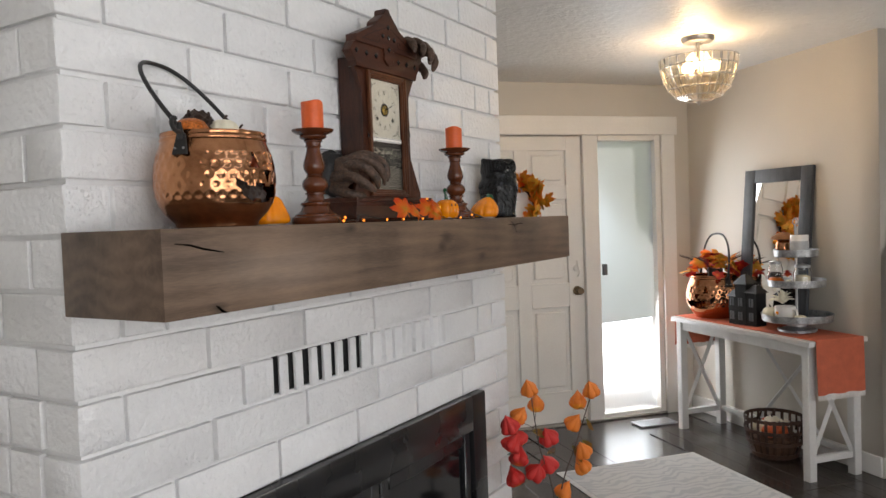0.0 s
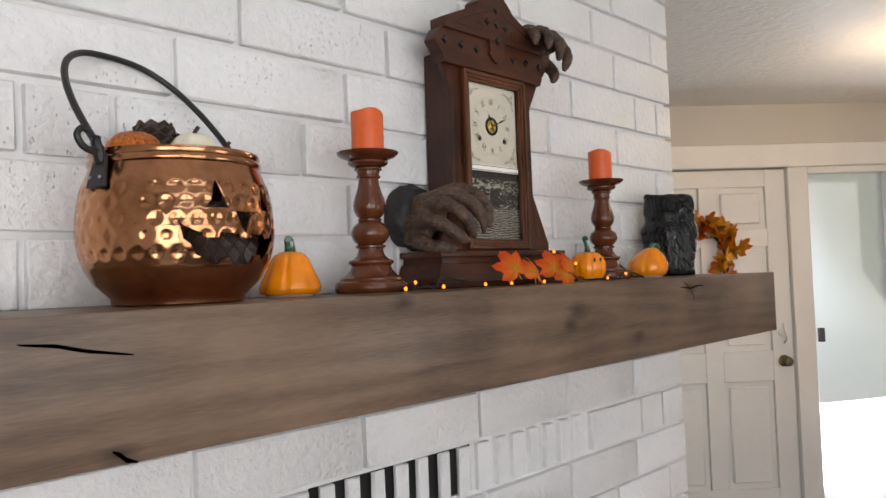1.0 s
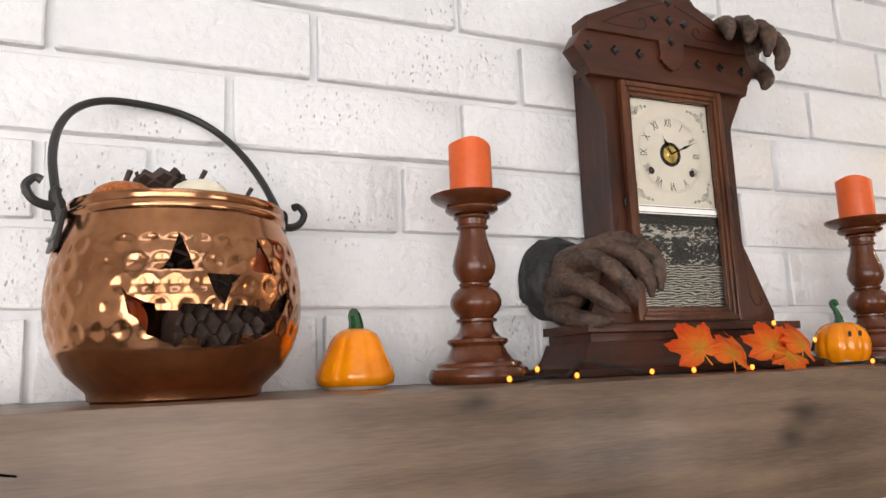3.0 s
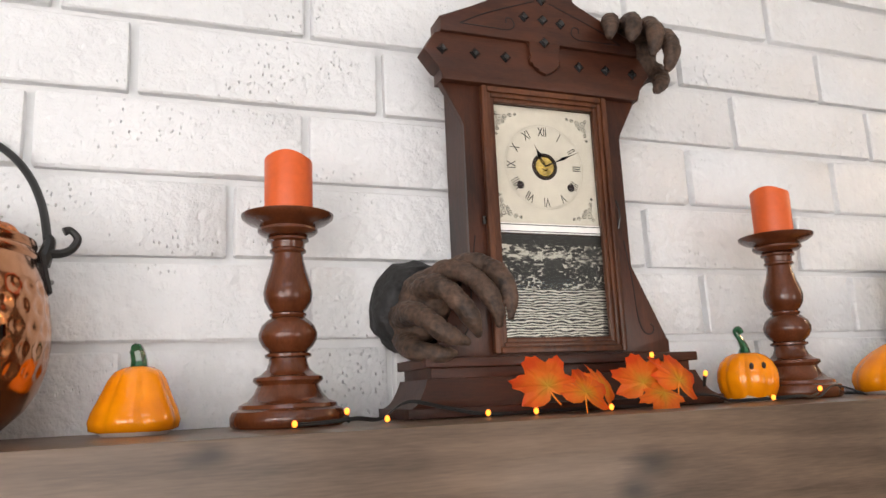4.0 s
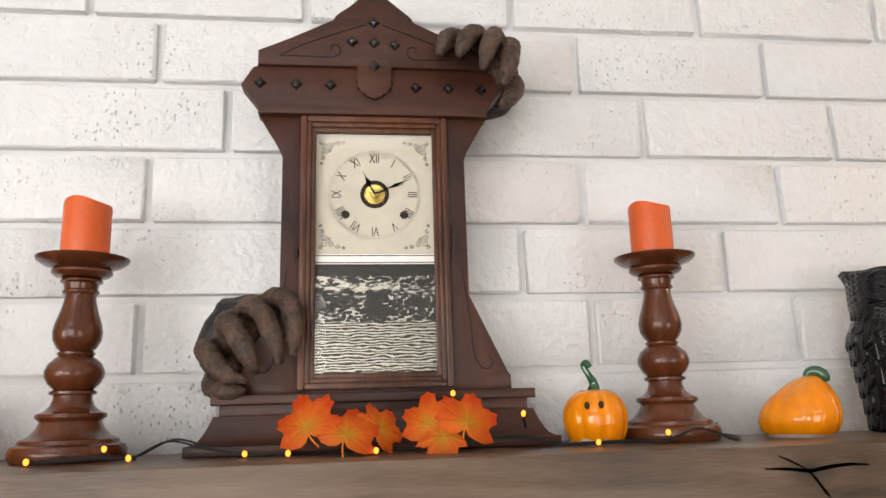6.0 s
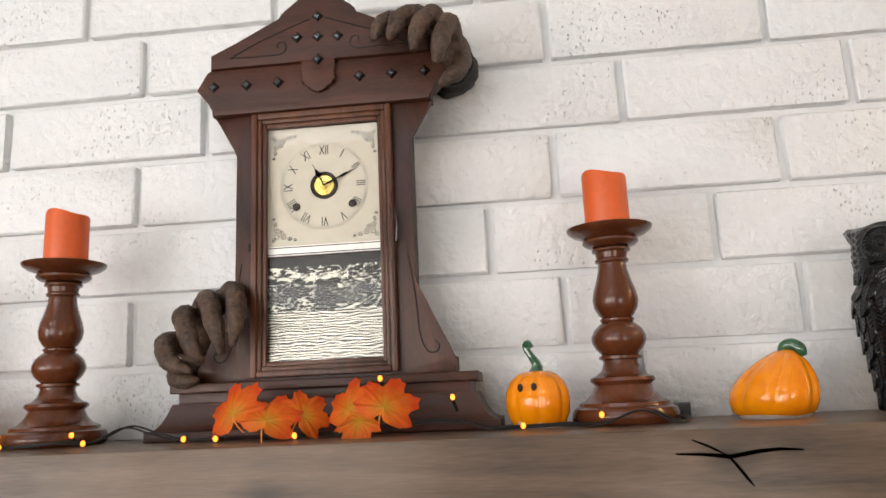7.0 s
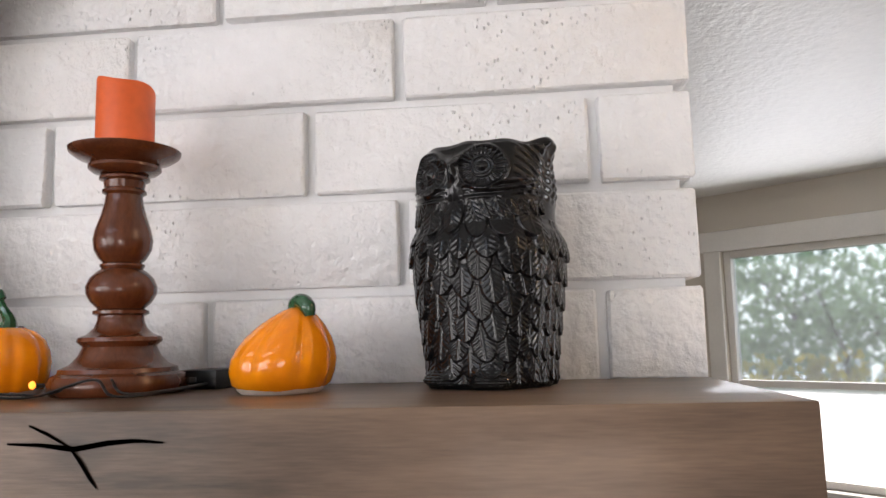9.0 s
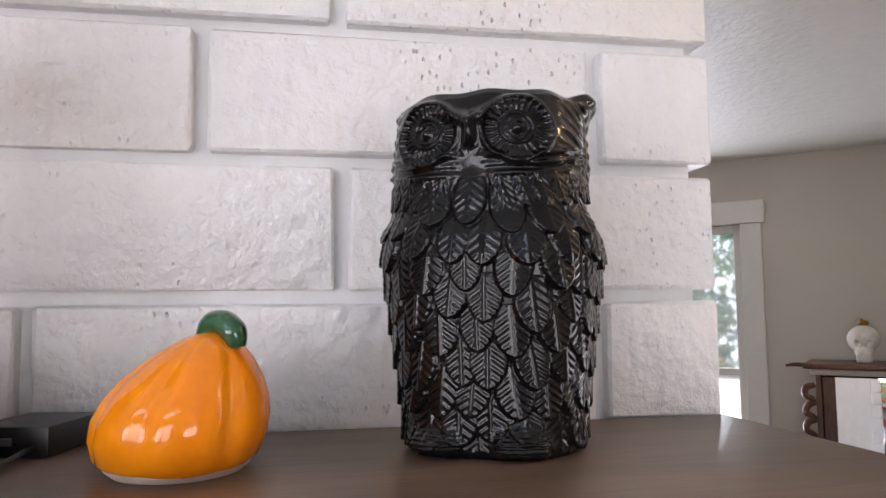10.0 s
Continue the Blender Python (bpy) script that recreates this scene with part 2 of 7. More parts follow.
def box(x0, x1, y0, y1, z0, z1, bevel=0.0, seg=1, bm=None):
    bm = bm or bmesh.new()
    m = Matrix.LocRotScale(((x0 + x1) / 2, (y0 + y1) / 2, (z0 + z1) / 2), None, (abs(x1 - x0), abs(y1 - y0), abs(z1 - z0)))
    r = bmesh.ops.create_cube(bm, size=1, matrix=m)
    if bevel:
        es = list({e for v in r["verts"] for e in v.link_edges})
        bmesh.ops.bevel(bm, geom=es, offset=bevel, segments=seg, profile=0.6, affect="EDGES")
    return bm


def prism(pts, x0, x1, bevel=0.0, seg=2, bm=None):
    """The outline pts (y, z) carried from x0 to x1."""
    bm = bm or bmesh.new()
    back = [bm.verts.new((x0, y, z)) for y, z in pts]
    front = [bm.verts.new((x1, y, z)) for y, z in pts]
    k = len(pts)
    faces = [bm.faces.new(back[::-1]), bm.faces.new(front)]
    for i in range(k):
        faces.append(bm.faces.new((back[i], back[(i + 1) % k], front[(i + 1) % k], front[i])))
    if bevel:
        es = list(faces[1].edges)
        bmesh.ops.bevel(bm, geom=es, offset=bevel, segments=seg, profile=0.5, affect="EDGES")
    return bm


def lathe(profile, n=32, bm=None, centre=(0, 0, 0), caps=True, wobble=None):
    """Turn (radius, z) pairs round z."""
    bm = bm or bmesh.new()
    rings = []
    for r, z in profile:
        ring = []
        for i in range(n):
            a = 2 * math.pi * i / n
            rr, zz = wobble(r, z, a) if wobble else (r, z)
            ring.append(bm.verts.new((centre[0] + rr * math.cos(a), centre[1] + rr * math.sin(a), centre[2] + zz)))
        rings.append(ring)
    for a, b in zip(rings, rings[1:]):
        for i in range(n):
            bm.faces.new((a[i], a[(i + 1) % n], b[(i + 1) % n], b[i]))
    if caps:
        if profile[0][0] > 1e-5:
            bm.faces.new(rings[0][::-1])
        if profile[-1][0] > 1e-5:
            bm.faces.new(rings[-1])
    bmesh.ops.remove_doubles(bm, verts=[v for r in (rings[0], rings[-1]) for v in r], dist=1e-6)
    return bm


def spline(points, steps=8):
    """A smooth line through the points."""
    p = [Vector(q) for q in points]
    p = [p[0] * 2 - p[1]] + p + [p[-1] * 2 - p[-2]]
    out = []
    for i in range(1, len(p) - 2):
        for s in range(steps):
            t = s / steps
            a, b, c, d = p[i - 1], p[i], p[i + 1], p[i + 2]
            out.append(0.5 * ((2 * b) + (c - a) * t + (2 * a - 5 * b + 4 * c - d) * t * t + (3 * b - a - 3 * c + d) * t ** 3))
    out.append(p[-2])
    return out


def tube(points, radius, n=8, bm=None, steps=6, flat=1.0):
    """A round bar along a smooth line; radius is a number or one for each point."""
    bm = bm or bmesh.new()
    line = spline(points, steps) if steps > 1 else [Vector(q) for q in points]
    k = len(line)
    radii = [radius] * k if isinstance(radius, (int, float)) else [float(np.interp(i / (k - 1), np.linspace(0, 1, len(radius)), radius)) for i in range(k)]
    ref = Vector((0, 0, 1))
    rings = []
    for i, p in enumerate(line):
        d = (line[min(i + 1, k - 1)] - line[max(i - 1, 0)]).normalized()
        if abs(d.dot(ref)) > 0.95:
            ref = Vector((1, 0, 0)) if abs(d.x) < 0.9 else Vector((0, 1, 0))
        s = d.cross(ref).normalized()
        ref = s.cross(d).normalized()
        rings.append([bm.verts.new(p + (s * math.cos(2 * math.pi * j / n) + ref * flat * math.sin(2 * math.pi * j / n)) * radii[i]) for j in range(n)])
    for a, b in zip(rings, rings[1:]):
        for j in range(n):
            bm.faces.new((a[j], a[(j + 1) % n], b[(j + 1) % n], b[j]))
    bm.faces.new(rings[0][::-1])
    bm.faces.new(rings[-1])
    return bm


def ball(bm, c, r, sub=2, scale=(1, 1, 1)):
    return bmesh.ops.create_icosphere(bm, subdivisions=sub, radius=r, matrix=Matrix.LocRotScale(c, None, scale))["verts"]


def baked(ob):
    """Work the modifiers into the mesh."""
    me = bpy.data.meshes.new_from_object(ob.evaluated_get(bpy.context.evaluated_depsgraph_get()))
    ob.modifiers.clear()
    ob.data = me
    return ob
# ---- structure ----
LOW, HIGH, TH = 2.40, 3.70, 0.12
B_END = entry(0, 1.63)
HALL = B_END - AN * 1.2
k_east = (3.4 - HALL.x) / BU.x
PLAN = [entry(0, 0), B_END, HALL, HALL + BU * k_east, Vector((3.4, -3.2, 0)), Vector((-0.6, -3.2, 0)), Vector((-0.6, 1.0, 0)),
        Vector((-5.4, 1.0, 0)), entry(6.0, -1.91), entry(1.95, -1.91), entry(1.95, 0)]


def slab(name, corners, z0, z1, material, label, category):
    bm = bmesh.new()
    lo = [bm.verts.new((p[0], p[1], z0)) for p in corners]
    hi = [bm.verts.new((p[0], p[1], z1)) for p in corners]
    bm.faces.new(lo)
    bm.faces.new(hi[::-1])
    for i in range(len(lo)):
        j = (i + 1) % len(lo)
        bm.faces.new((lo[i], lo[j], hi[j], hi[i]))
    return tagged(part(name, bm, material, smooth=False), label, category, kind="structure")


floor = slab("floor", PLAN, -0.12, 0.0, FLOORWOOD, "dark stained wooden floor with a satin sheen", "floor")
HEADER_Y = 1.78
slab("ceiling", [(-0.6, -3.2), (3.4, -3.2), (3.4, HEADER_Y), (-0.6, HEADER_Y)], HIGH, HIGH + 0.1, CEIL, "high white textured living room ceiling", "ceiling")
low_plan = [Vector((-0.6, HEADER_Y + 0.1, 0)), Vector((3.4, HEADER_Y + 0.1, 0)), HALL + BU * k_east, HALL, B_END, entry(0, 0), entry(1.95, 0), entry(1.95, -1.91),
            entry(6.0, -1.91), Vector((-5.4, 1.0, 0)), Vector((-0.6, 1.0, 0))]
slab("ceiling_entry", low_plan, LOW, LOW + 0.1, CEIL, "white textured entry ceiling", "ceiling")
part_header = box(-0.6, 3.4, HEADER_Y, HEADER_Y + 0.1, LOW, HIGH)
tagged(part("wall_header", part_header, PLAIN_WALL, smooth=False), "plain painted wall above the entry ceiling", "wall", kind="structure")


def wall(name, p, q, height, openings=(), material=None, label="plain painted wall"):
    """A wall from p to q, its room side on that line, thickness outwards (to the right of the way from p to q)."""
    d = (q - p)
    length = d.length
    d.normalize()
    out = Vector((d.y, -d.x, 0))
    m = Matrix(((d.x, out.x, 0, p.x), (d.y, out.y, 0, p.y), (0, 0, 1, 0), (0, 0, 0, 1)))
    bm = bmesh.new()
    s = 0.0
    for s0, s1, z0, z1 in sorted(openings):
        if s0 > s:
            box(s, s0, 0, TH, 0, height, bm=bm)
        if z0 > 0:
            box(s0, s1, 0, TH, 0, z0, bm=bm)
        if z1 < height:
            box(s0, s1, 0, TH, z1, height, bm=bm)
        s = s1
    box(s, length, 0, TH, 0, height, bm=bm)
    ob = part(name, bm, material or WALL, smooth=False, at=m)
    return tagged(ob, label, "wall", kind="structure"), m


# sidelight and door: along the door wall, from the corner
SIDE0, SIDE1, DOOR0, DOOR1, HEAD = 0.24, 0.80, 0.87, 1.79, 2.04
names = ["wall_console", "wall_hall_corner", "wall_hall", "wall_east", "wall_south", "wall_west", "wall_back", "wall_back_west", "wall_window", "wall_return", "wall_door"]
wall_m = {}
for i, nm in enumerate(names):
    p, q = PLAN[i], PLAN[(i + 1) % len(PLAN)]
    op, mt, hgt = (), WALL, LOW
    length = (q - p).length
    if nm == "wall_south":
        mt, hgt = PLAIN_WALL, HIGH
    if nm == "wall_west":
        mt, hgt = PLAIN_WALL, HIGH
    if nm == "wall_window":
        op = ((2.83 - 1.95, 4.16 - 1.95, 0.62, 2.03),)
    if nm == "wall_door":
        op = ((SIDE0, DOOR1, 0.0, HEAD),)
    if nm == "wall_east":
        continue
    wall_m[nm] = wall(nm, q, p, hgt, op, mt, "greige painted plaster wall" if mt is WALL else "off-white painted wall")[1]


def east_wall():
    """Two rows of openings one above the other."""
    bm = bmesh.new()
    y0, y1 = -3.2, PLAN[3].y
    for z0, z1, gaps in ((0, 0.15, ()), (0.15, 0.65, ((-3.05, -1.05),)), (0.65, 2.25, ((-3.05, -1.05), (-0.80, 0.85), (1.95, 3.1))), (2.25, 3.05, ()), (3.05, 3.5, ((-1.7, 1.4),)), (3.5, HIGH, ())):
        y = y0
        for a, b in gaps:
            box(3.4, 3.4 + TH, y, a, z0, z1, bm=bm)
            y = b
        box(3.4, 3.4 + TH, y, y1, z0, z1, bm=bm)
    return tagged(part("wall_east", bm, PLAIN_WALL, smooth=False), "off-white painted wall with large windows", "wall", kind="structure")


east_wall()


def window(name, at, w, z0, z1, rails=(), panes=CLEAR, casing=True, label="white framed window", lower=None):
    """At: matrix with x along the wall, y outwards; the opening runs from x 0 to w."""
    win = thing(name, at, label, "window", kind="structure")
    f = 0.045
    for nm, b in (("frame_side", (0, f, z0, z1)), ("frame_side", (w - f, w, z0, z1)), ("frame_top", (f, w - f, z1 - f, z1)), ("frame_bottom", (f, w - f, z0, z0 + f))):
        part(nm, box(b[0], b[1], 0.03, 0.09, b[2], b[3], 0.004), TRIM, win)
    edges = [z0 + f, *rails, z1 - f]
    for r in rails:
        part("meeting_rail", box(f, w - f, 0.035, 0.085, r - 0.02, r + 0.02, 0.003), TRIM, win)
    for i, (a, b) in enumerate(zip(edges, edges[1:])):
        lo = a + (0.02 if i else 0)
        hi = b - (0.02 if i < len(edges) - 2 else 0)
        g = part("pane", box(f, w - f, 0.057, 0.063, lo, hi), lower if (lower and i == 0) else panes, win, smooth=False)
        g.visible_shadow = False
    if casing:
        c = 0.11
        part("casing", box(-c, 0, -0.02, 0, z0 - 0.1, z1, 0.004), TRIM, win)
        part("casing", box(w, w + c, -0.02, 0, z0 - 0.1, z1, 0.004), TRIM, win)
        part("head_casing", box(-c - 0.02, w + c + 0.02, -0.028, 0, z1, z1 + 0.13, 0.004), TRIM, win)
        part("window_sill", box(-c - 0.02, w + c + 0.02, -0.06, 0.03, z0 - 0.03, z0, 0.006), TRIM, win)
    return win


# the back window: a lower sash with a white film, a clear upper sash
FILM = film("white_window_film", (0.94, 0.94, 0.94), 0.1, 0.5)
# milky mix in the upper pane imitates the overexposed haze of the view
HAZY = film("glare_haze_glass", (0.86, 0.90, 0.90), 0.93, 0.10)
mw = wall_m["wall_window"]
window("window_1", mw @ Matrix.Translation((0.88, 0, 0)), 1.33, 0.62, 2.03, (1.2,), panes=HAZY, label="white double-hung window with film on the lower sash", lower=FILM)
window("window_2", Matrix(((0, 1, 0, 3.4), (1, 0, 0, -3.05), (0, 0, 1, 0), (0, 0, 0, 1))), 2.0, 0.15, 2.25, (), label="large white framed living room window")
window("window_3", Matrix(((0, 1, 0, 3.4), (1, 0, 0, -1.7), (0, 0, 1, 0), (0, 0, 0, 1))), 3.1, 3.05, 3.5, (), casing=False, label="high white framed clerestory window")

window("window_6", Matrix(((0, 1, 0, 3.4), (1, 0, 0, -0.80), (0, 0, 1, 0), (0, 0, 0, 1))), 1.65, 0.65, 2.25, (), label="white framed window facing the fireplace")
# unseen window, added as an opening for the fill lamp near the entry
window("window_5", Matrix(((0, 1, 0, 3.4), (1, 0, 0, 1.95), (0, 0, 1, 0), (0, 0, 0, 1))), 1.15, 0.65, 2.25, (), label="unseen white framed window added near the entry for fill light")

# front door, sidelight and their casing
md = wall_m["wall_door"]      # x along the wall from the corner, y outwards


door = thing("door_1", md @ Matrix.Translation((DOOR0, 0.03, 0.015)), "white painted six-panel front door, closed", "door", kind="structure")
DW, DH = DOOR1 - DOOR0, 2.02
stile, mid, lock = 0.12, 0.10, 0.12
rows_z = [(0.22, 0.82), (0.99, 1.58), (1.68, 1.92)]
cols_x = [(stile, DW / 2 - mid / 2), (DW / 2 + mid / 2, DW - stile)]
for nm, b in (("stile", (0, stile, 0, DH)), ("stile", (DW - stile, DW, 0, DH)), ("mullion", (DW / 2 - mid / 2, DW / 2 + mid / 2, 0.22, 1.92)),
              ("bottom_rail", (stile, DW - stile, 0, 0.22)), ("top_rail", (stile, DW - stile, 1.92, DH))):
    part(nm, box(b[0], b[1], 0, 0.045, b[2], b[3], 0.003), TRIM, door)
for x0, x1 in cols_x:
    for z0, z1 in ((0.82, 0.99), (1.58, 1.68)):
        part("rail", box(x0, x1, 0, 0.045, z0, z1, 0.003), TRIM, door)
    for z0, z1 in rows_z:
        bm = box(x0, x1, 0.02, 0.035, z0, z1)
        box(x0 + 0.03, x1 - 0.03, 0.006, 0.02, z0 + 0.03, z1 - 0.03, 0.009, 1, bm)
        part("panel", bm, TRIM, door)
BRONZE = mat("aged_bronze", (0.16, 0.115, 0.07), 0.35, 1.0, vary=0.2, scale=30)
bm = lathe([(0.0, 0.0), (0.032, 0.0), (0.033, 0.006), (0.012, 0.012), (0.011, 0.03), (0.022, 0.036), (0.028, 0.05), (0.024, 0.062), (0.0, 0.066)], 20)
part("door_knob", bm, BRONZE, door, "aged bronze door knob", at=Matrix.Translation((0.06, 0, 0.93)) @ pose(0, 0, 0, 90, 0, 0))
bm = lathe([(0.0, 0), (0.026, 0), (0.026, 0.01), (0.02, 0.014), (0, 0.014)], 20)
part("lock_plate", bm, TRIM, door, at=Matrix.Translation((0.06, 0, 1.09)) @ pose(0, 0, 0, 90, 0, 0))
part("handle_strap", tube([(0.055, -0.01, 1.03), (0.05, -0.03, 1.06), (0.06, -0.03, 1.10), (0.055, -0.005, 1.14)], 0.006), TRIM, door)

side = thing("window_4", md @ Matrix.Translation((SIDE0, 0, 0)), "tall frosted sidelight window beside the front door", "window", kind="structure")
SW = SIDE1 - SIDE0
for nm, b in (("frame_side", (0, 0.045, 0.0, HEAD)), ("frame_side", (SW - 0.05, SW + 0.068, 0.0, HEAD)), ("frame_top", (0.045, SW - 0.05, 2.0, HEAD)), ("frame_bottom", (0.045, SW - 0.05, 0.0, 0.045))):
    part(nm, box(b[0], b[1], 0.0, 0.1, b[2], b[3], 0.004), TRIM, side)
g = part("pane", box(0.045, SW - 0.05, 0.05, 0.056, 0.045, 2.0), FROST, side, "frosted glass pane", smooth=False)
part("door_bell_button", box(SW - 0.12, SW - 0.085, 0.028, 0.05, 1.04, 1.12, 0.006, 2), mat("grey_plastic", (0.12, 0.12, 0.13), 0.4), side, "small grey plastic latch")
for nm, b in (("door_casing_side", (SIDE0 - 0.11, SIDE0, 0, HEAD)), ("door_casing_far", (DOOR1, DOOR1 + 0.11, 0, HEAD)), ("door_casing_head", (SIDE0 - 0.13, DOOR1 + 0.13, HEAD, HEAD + 0.13))):
    tagged(part("trim_" + nm, box(b[0], b[1], -0.022 if "head" not in nm else -0.028, 0.0, b[2], b[3], 0.004), TRIM, at=md), "white painted door casing", "trim", kind="structure")
tagged(part("threshold", box(SIDE0, DOOR1, -0.02, 0.12, 0.0, 0.014, 0.004), mat("worn_metal_threshold", (0.35, 0.33, 0.3), 0.35, 0.9), at=md), "worn metal door threshold", "threshold", kind="structure")


def baseboard(name, p, q, s0=0.0, s1=None):
    d = (q - p)
    ln = d.length
    d.normalize()
    out = Vector((-d.y, d.x, 0))
    m = Matrix(((d.x, out.x, 0, p.x), (d.y, out.y, 0, p.y), (0, 0, 1, 0), (0, 0, 0, 1)))
    bm = box(s0, s1 or ln, 0, 0.016, 0.006, 0.116, 0.004)
    tagged(part(name, bm, TRIM, at=m), "white painted baseboard", "baseboard", kind="structure")


baseboard("baseboard_1", B_END, entry(0, 0))
baseboard("baseboard_2", entry(1.95, -1.91), entry(6.0, -1.91))
baseboard("baseboard_3", HALL, B_END)
baseboard("baseboard_4", HALL + BU * k_east, HALL)

# outside
bm = bmesh.new()
bmesh.ops.create_grid(bm, x_segments=60, y_segments=60, size=300)
for v in bm.verts:
    v.co.z = -0.25
tagged(part("ground", bm, GRASS, smooth=False), "green lawn outside the house", "lawn", kind="structure")
tagged(part("porch_floor", box(-1.2, 3.2, TH + 0.02, 2.2, -0.2, -0.02, 0.01), PAVE, at=md), "pale concrete porch slab outside the door", "porch", kind="structure")
# added panel outside: its raked edge throws the diagonal shade onto the sidelight
bm = bmesh.new()
lo = [bm.verts.new((a, 1.25, z)) for a, z in ((0.95, 2.85), (-0.69, 0.60), (-1.9, 0.60), (-1.9, 3.75), (0.95, 3.75))]
bm.faces.new(lo)
bmesh.ops.solidify(bm, geom=bm.faces[:], thickness=0.06)
tagged(part("porch_gable", bm, mat("shade_panel_paint", (0.80, 0.78, 0.68), 0.7, vary=0.1), at=md, smooth=False), "pale panel with a raked edge, added outside to shade the sidelight", "porch", kind="structure")
# glowing panel added in place of bright hazy sky, low over the garden
tagged(part("backdrop", box(-8, 14, 14.0, 14.1, -0.25, 9.0), glow("sky_panel_glow", (0.97, 1.0, 1.0), 1.5), at=md, smooth=False), "glowing white panel standing in for hazy sky beyond the garden", "sky", kind="structure")
# ---- chimney breast ----
CH, CHB = 0.1046, 0.108          # course heights above and below the shelf
Z0 = 1.473                       # bottom of the course that stands on the shelf
JOINT = 0.011
Y_LEFT, Y_RIGHT, BACK = 0.012, 1.907, -0.58
FIRE0, FIRE1, FIRE_TOP = 0.29, 1.645, 0.822
VENT0, VENT1, VZ0, VZ1 = 0.555, 1.405, Z0 - 4 * CHB, Z0 - 3 * CHB - 0.01
bm = bmesh.new()
IN = -0.0145
for x0, x1, y0, y1, z0, z1 in (
        (BACK, IN, Y_LEFT - IN, FIRE0, 0, FIRE_TOP), (BACK, IN, FIRE1, Y_RIGHT + IN, 0, FIRE_TOP), (BACK, -0.4, FIRE0, FIRE1, 0, FIRE_TOP),
        (BACK, IN, Y_LEFT - IN, Y_RIGHT + IN, FIRE_TOP, VZ0), (BACK, IN, Y_LEFT - IN, VENT0, VZ0, VZ1), (BACK, IN, VENT1, Y_RIGHT + IN, VZ0, VZ1),
        (BACK, -0.017, 0.972, VENT1, VZ0, VZ1), (BACK, -0.2, VENT0, 0.97, VZ0, VZ1), (BACK, IN, Y_LEFT - IN, Y_RIGHT + IN, VZ1, HIGH)):
    box(x0, x1, y0, y1, z0, z1, bm=bm)
chimney = tagged(part("chimney_breast", bm, MORTAR, smooth=False), "white painted brick chimney breast with recessed joints", "fireplace", kind="structure")

BOND = {"a": (0.032, 0.344, 0.656, 0.967, 1.278, 1.59), "b": (0.117, 0.437, 0.757, 1.068, 1.38, 1.695, 1.818),
        "c": (0.325, 0.652, 0.963, 1.275, 1.589), "d": (0.112, 0.233, 0.556, 0.865, 1.178, 1.487, 1.80),
        "e": (0.335, 0.652, 0.965, 1.277, 1.592), "f": (0.112, 0.44, 0.761, 1.07, 1.372, 1.80),
        "g": (0.12, 0.231, 0.555, 0.875, 1.195, 1.51, 1.81), "h": (0.34, 0.67, 0.985, 1.31, 1.62),
        "v": (0.121, 0.446), "w": (1.66, 1.78), "i": (0.347, 0.668, 0.995, 1.31, 1.62), "j": (0.12, 0.235, 0.557, 0.885, 1.21, 1.52, 1.80)}
ABOVE = ["f", "e", "d", "c", "b", "a", "d", "c", "b", "a"]
BELOW = ["e", "g", "h", "v", "i", "j", "h", "g"]
brick_meshes = {}
rng = random.Random(4)


def brick_mesh(ly, lz, lx, variant):
    """A brick with soft worn edges, its front face on x = 0 and its lower left corner at the origin."""
    key = (round(ly, 3), round(lz, 3), round(lx, 3), variant)
    if key not in brick_meshes:
        r = random.Random(hash(key) % 9999)
        b = box(-lx, 0, 0, ly, 0, lz, 0.0024, 1)
        for v in b.verts:
            v.co += Vector((r.uniform(-1, 0.4), r.uniform(-1, 1), r.uniform(-1, 1))) * 0.0011
        brick_meshes[key] = mesh_of(b, "brick", BRICK, True)
    return brick_meshes[key]


def lay(m, ly, lz, lx):
    ob = new("brick", brick_mesh(ly, lz, lx, rng.randint(0, 2)))
    ob.matrix_basis = m
    ob.parent = chimney


def course(z, h, joints, k):
    ends = [Y_LEFT, *(j + 0.004 * min(1, j) for j in joints), Y_RIGHT]
    deep = 0.118 if k % 2 else 0.235
    for i, (a, b) in enumerate(zip(ends, ends[1:])):
        if b < 1.0 and z < FIRE_TOP and b > FIRE0 or a < FIRE1 and b > FIRE0 and z < FIRE_TOP - 0.03:
            if a < FIRE0 - 0.05:
                b = FIRE0
            elif b > FIRE1 + 0.05:
                a = FIRE1
            else:
                continue
        y0 = a + (JOINT / 2 if i else 0)
        y1 = b - (JOINT / 2 if i < len(ends) - 2 else 0)
        if y1 - y0 < 0.02:
            continue
        lx = deep if i == 0 else 0.11 if i == len(ends) - 2 else 0.03
        lay(Matrix.Translation((rng.uniform(-0.0015, 0.001), y0, z)), y1 - y0, h - JOINT, lx)
    # the return on the near side
    x = -deep - JOINT
    while x > BACK + 0.05:
        ln = min(0.23 if rng.random() < 0.6 else 0.11, x - BACK)
        lay(Matrix.Translation((x, Y_LEFT, z)) @ pose(0, 0, 0, 0, 0, -90) @ Matrix.Translation((0, -ln, 0)), ln, h - JOINT, 0.03)
        x -= ln + JOINT


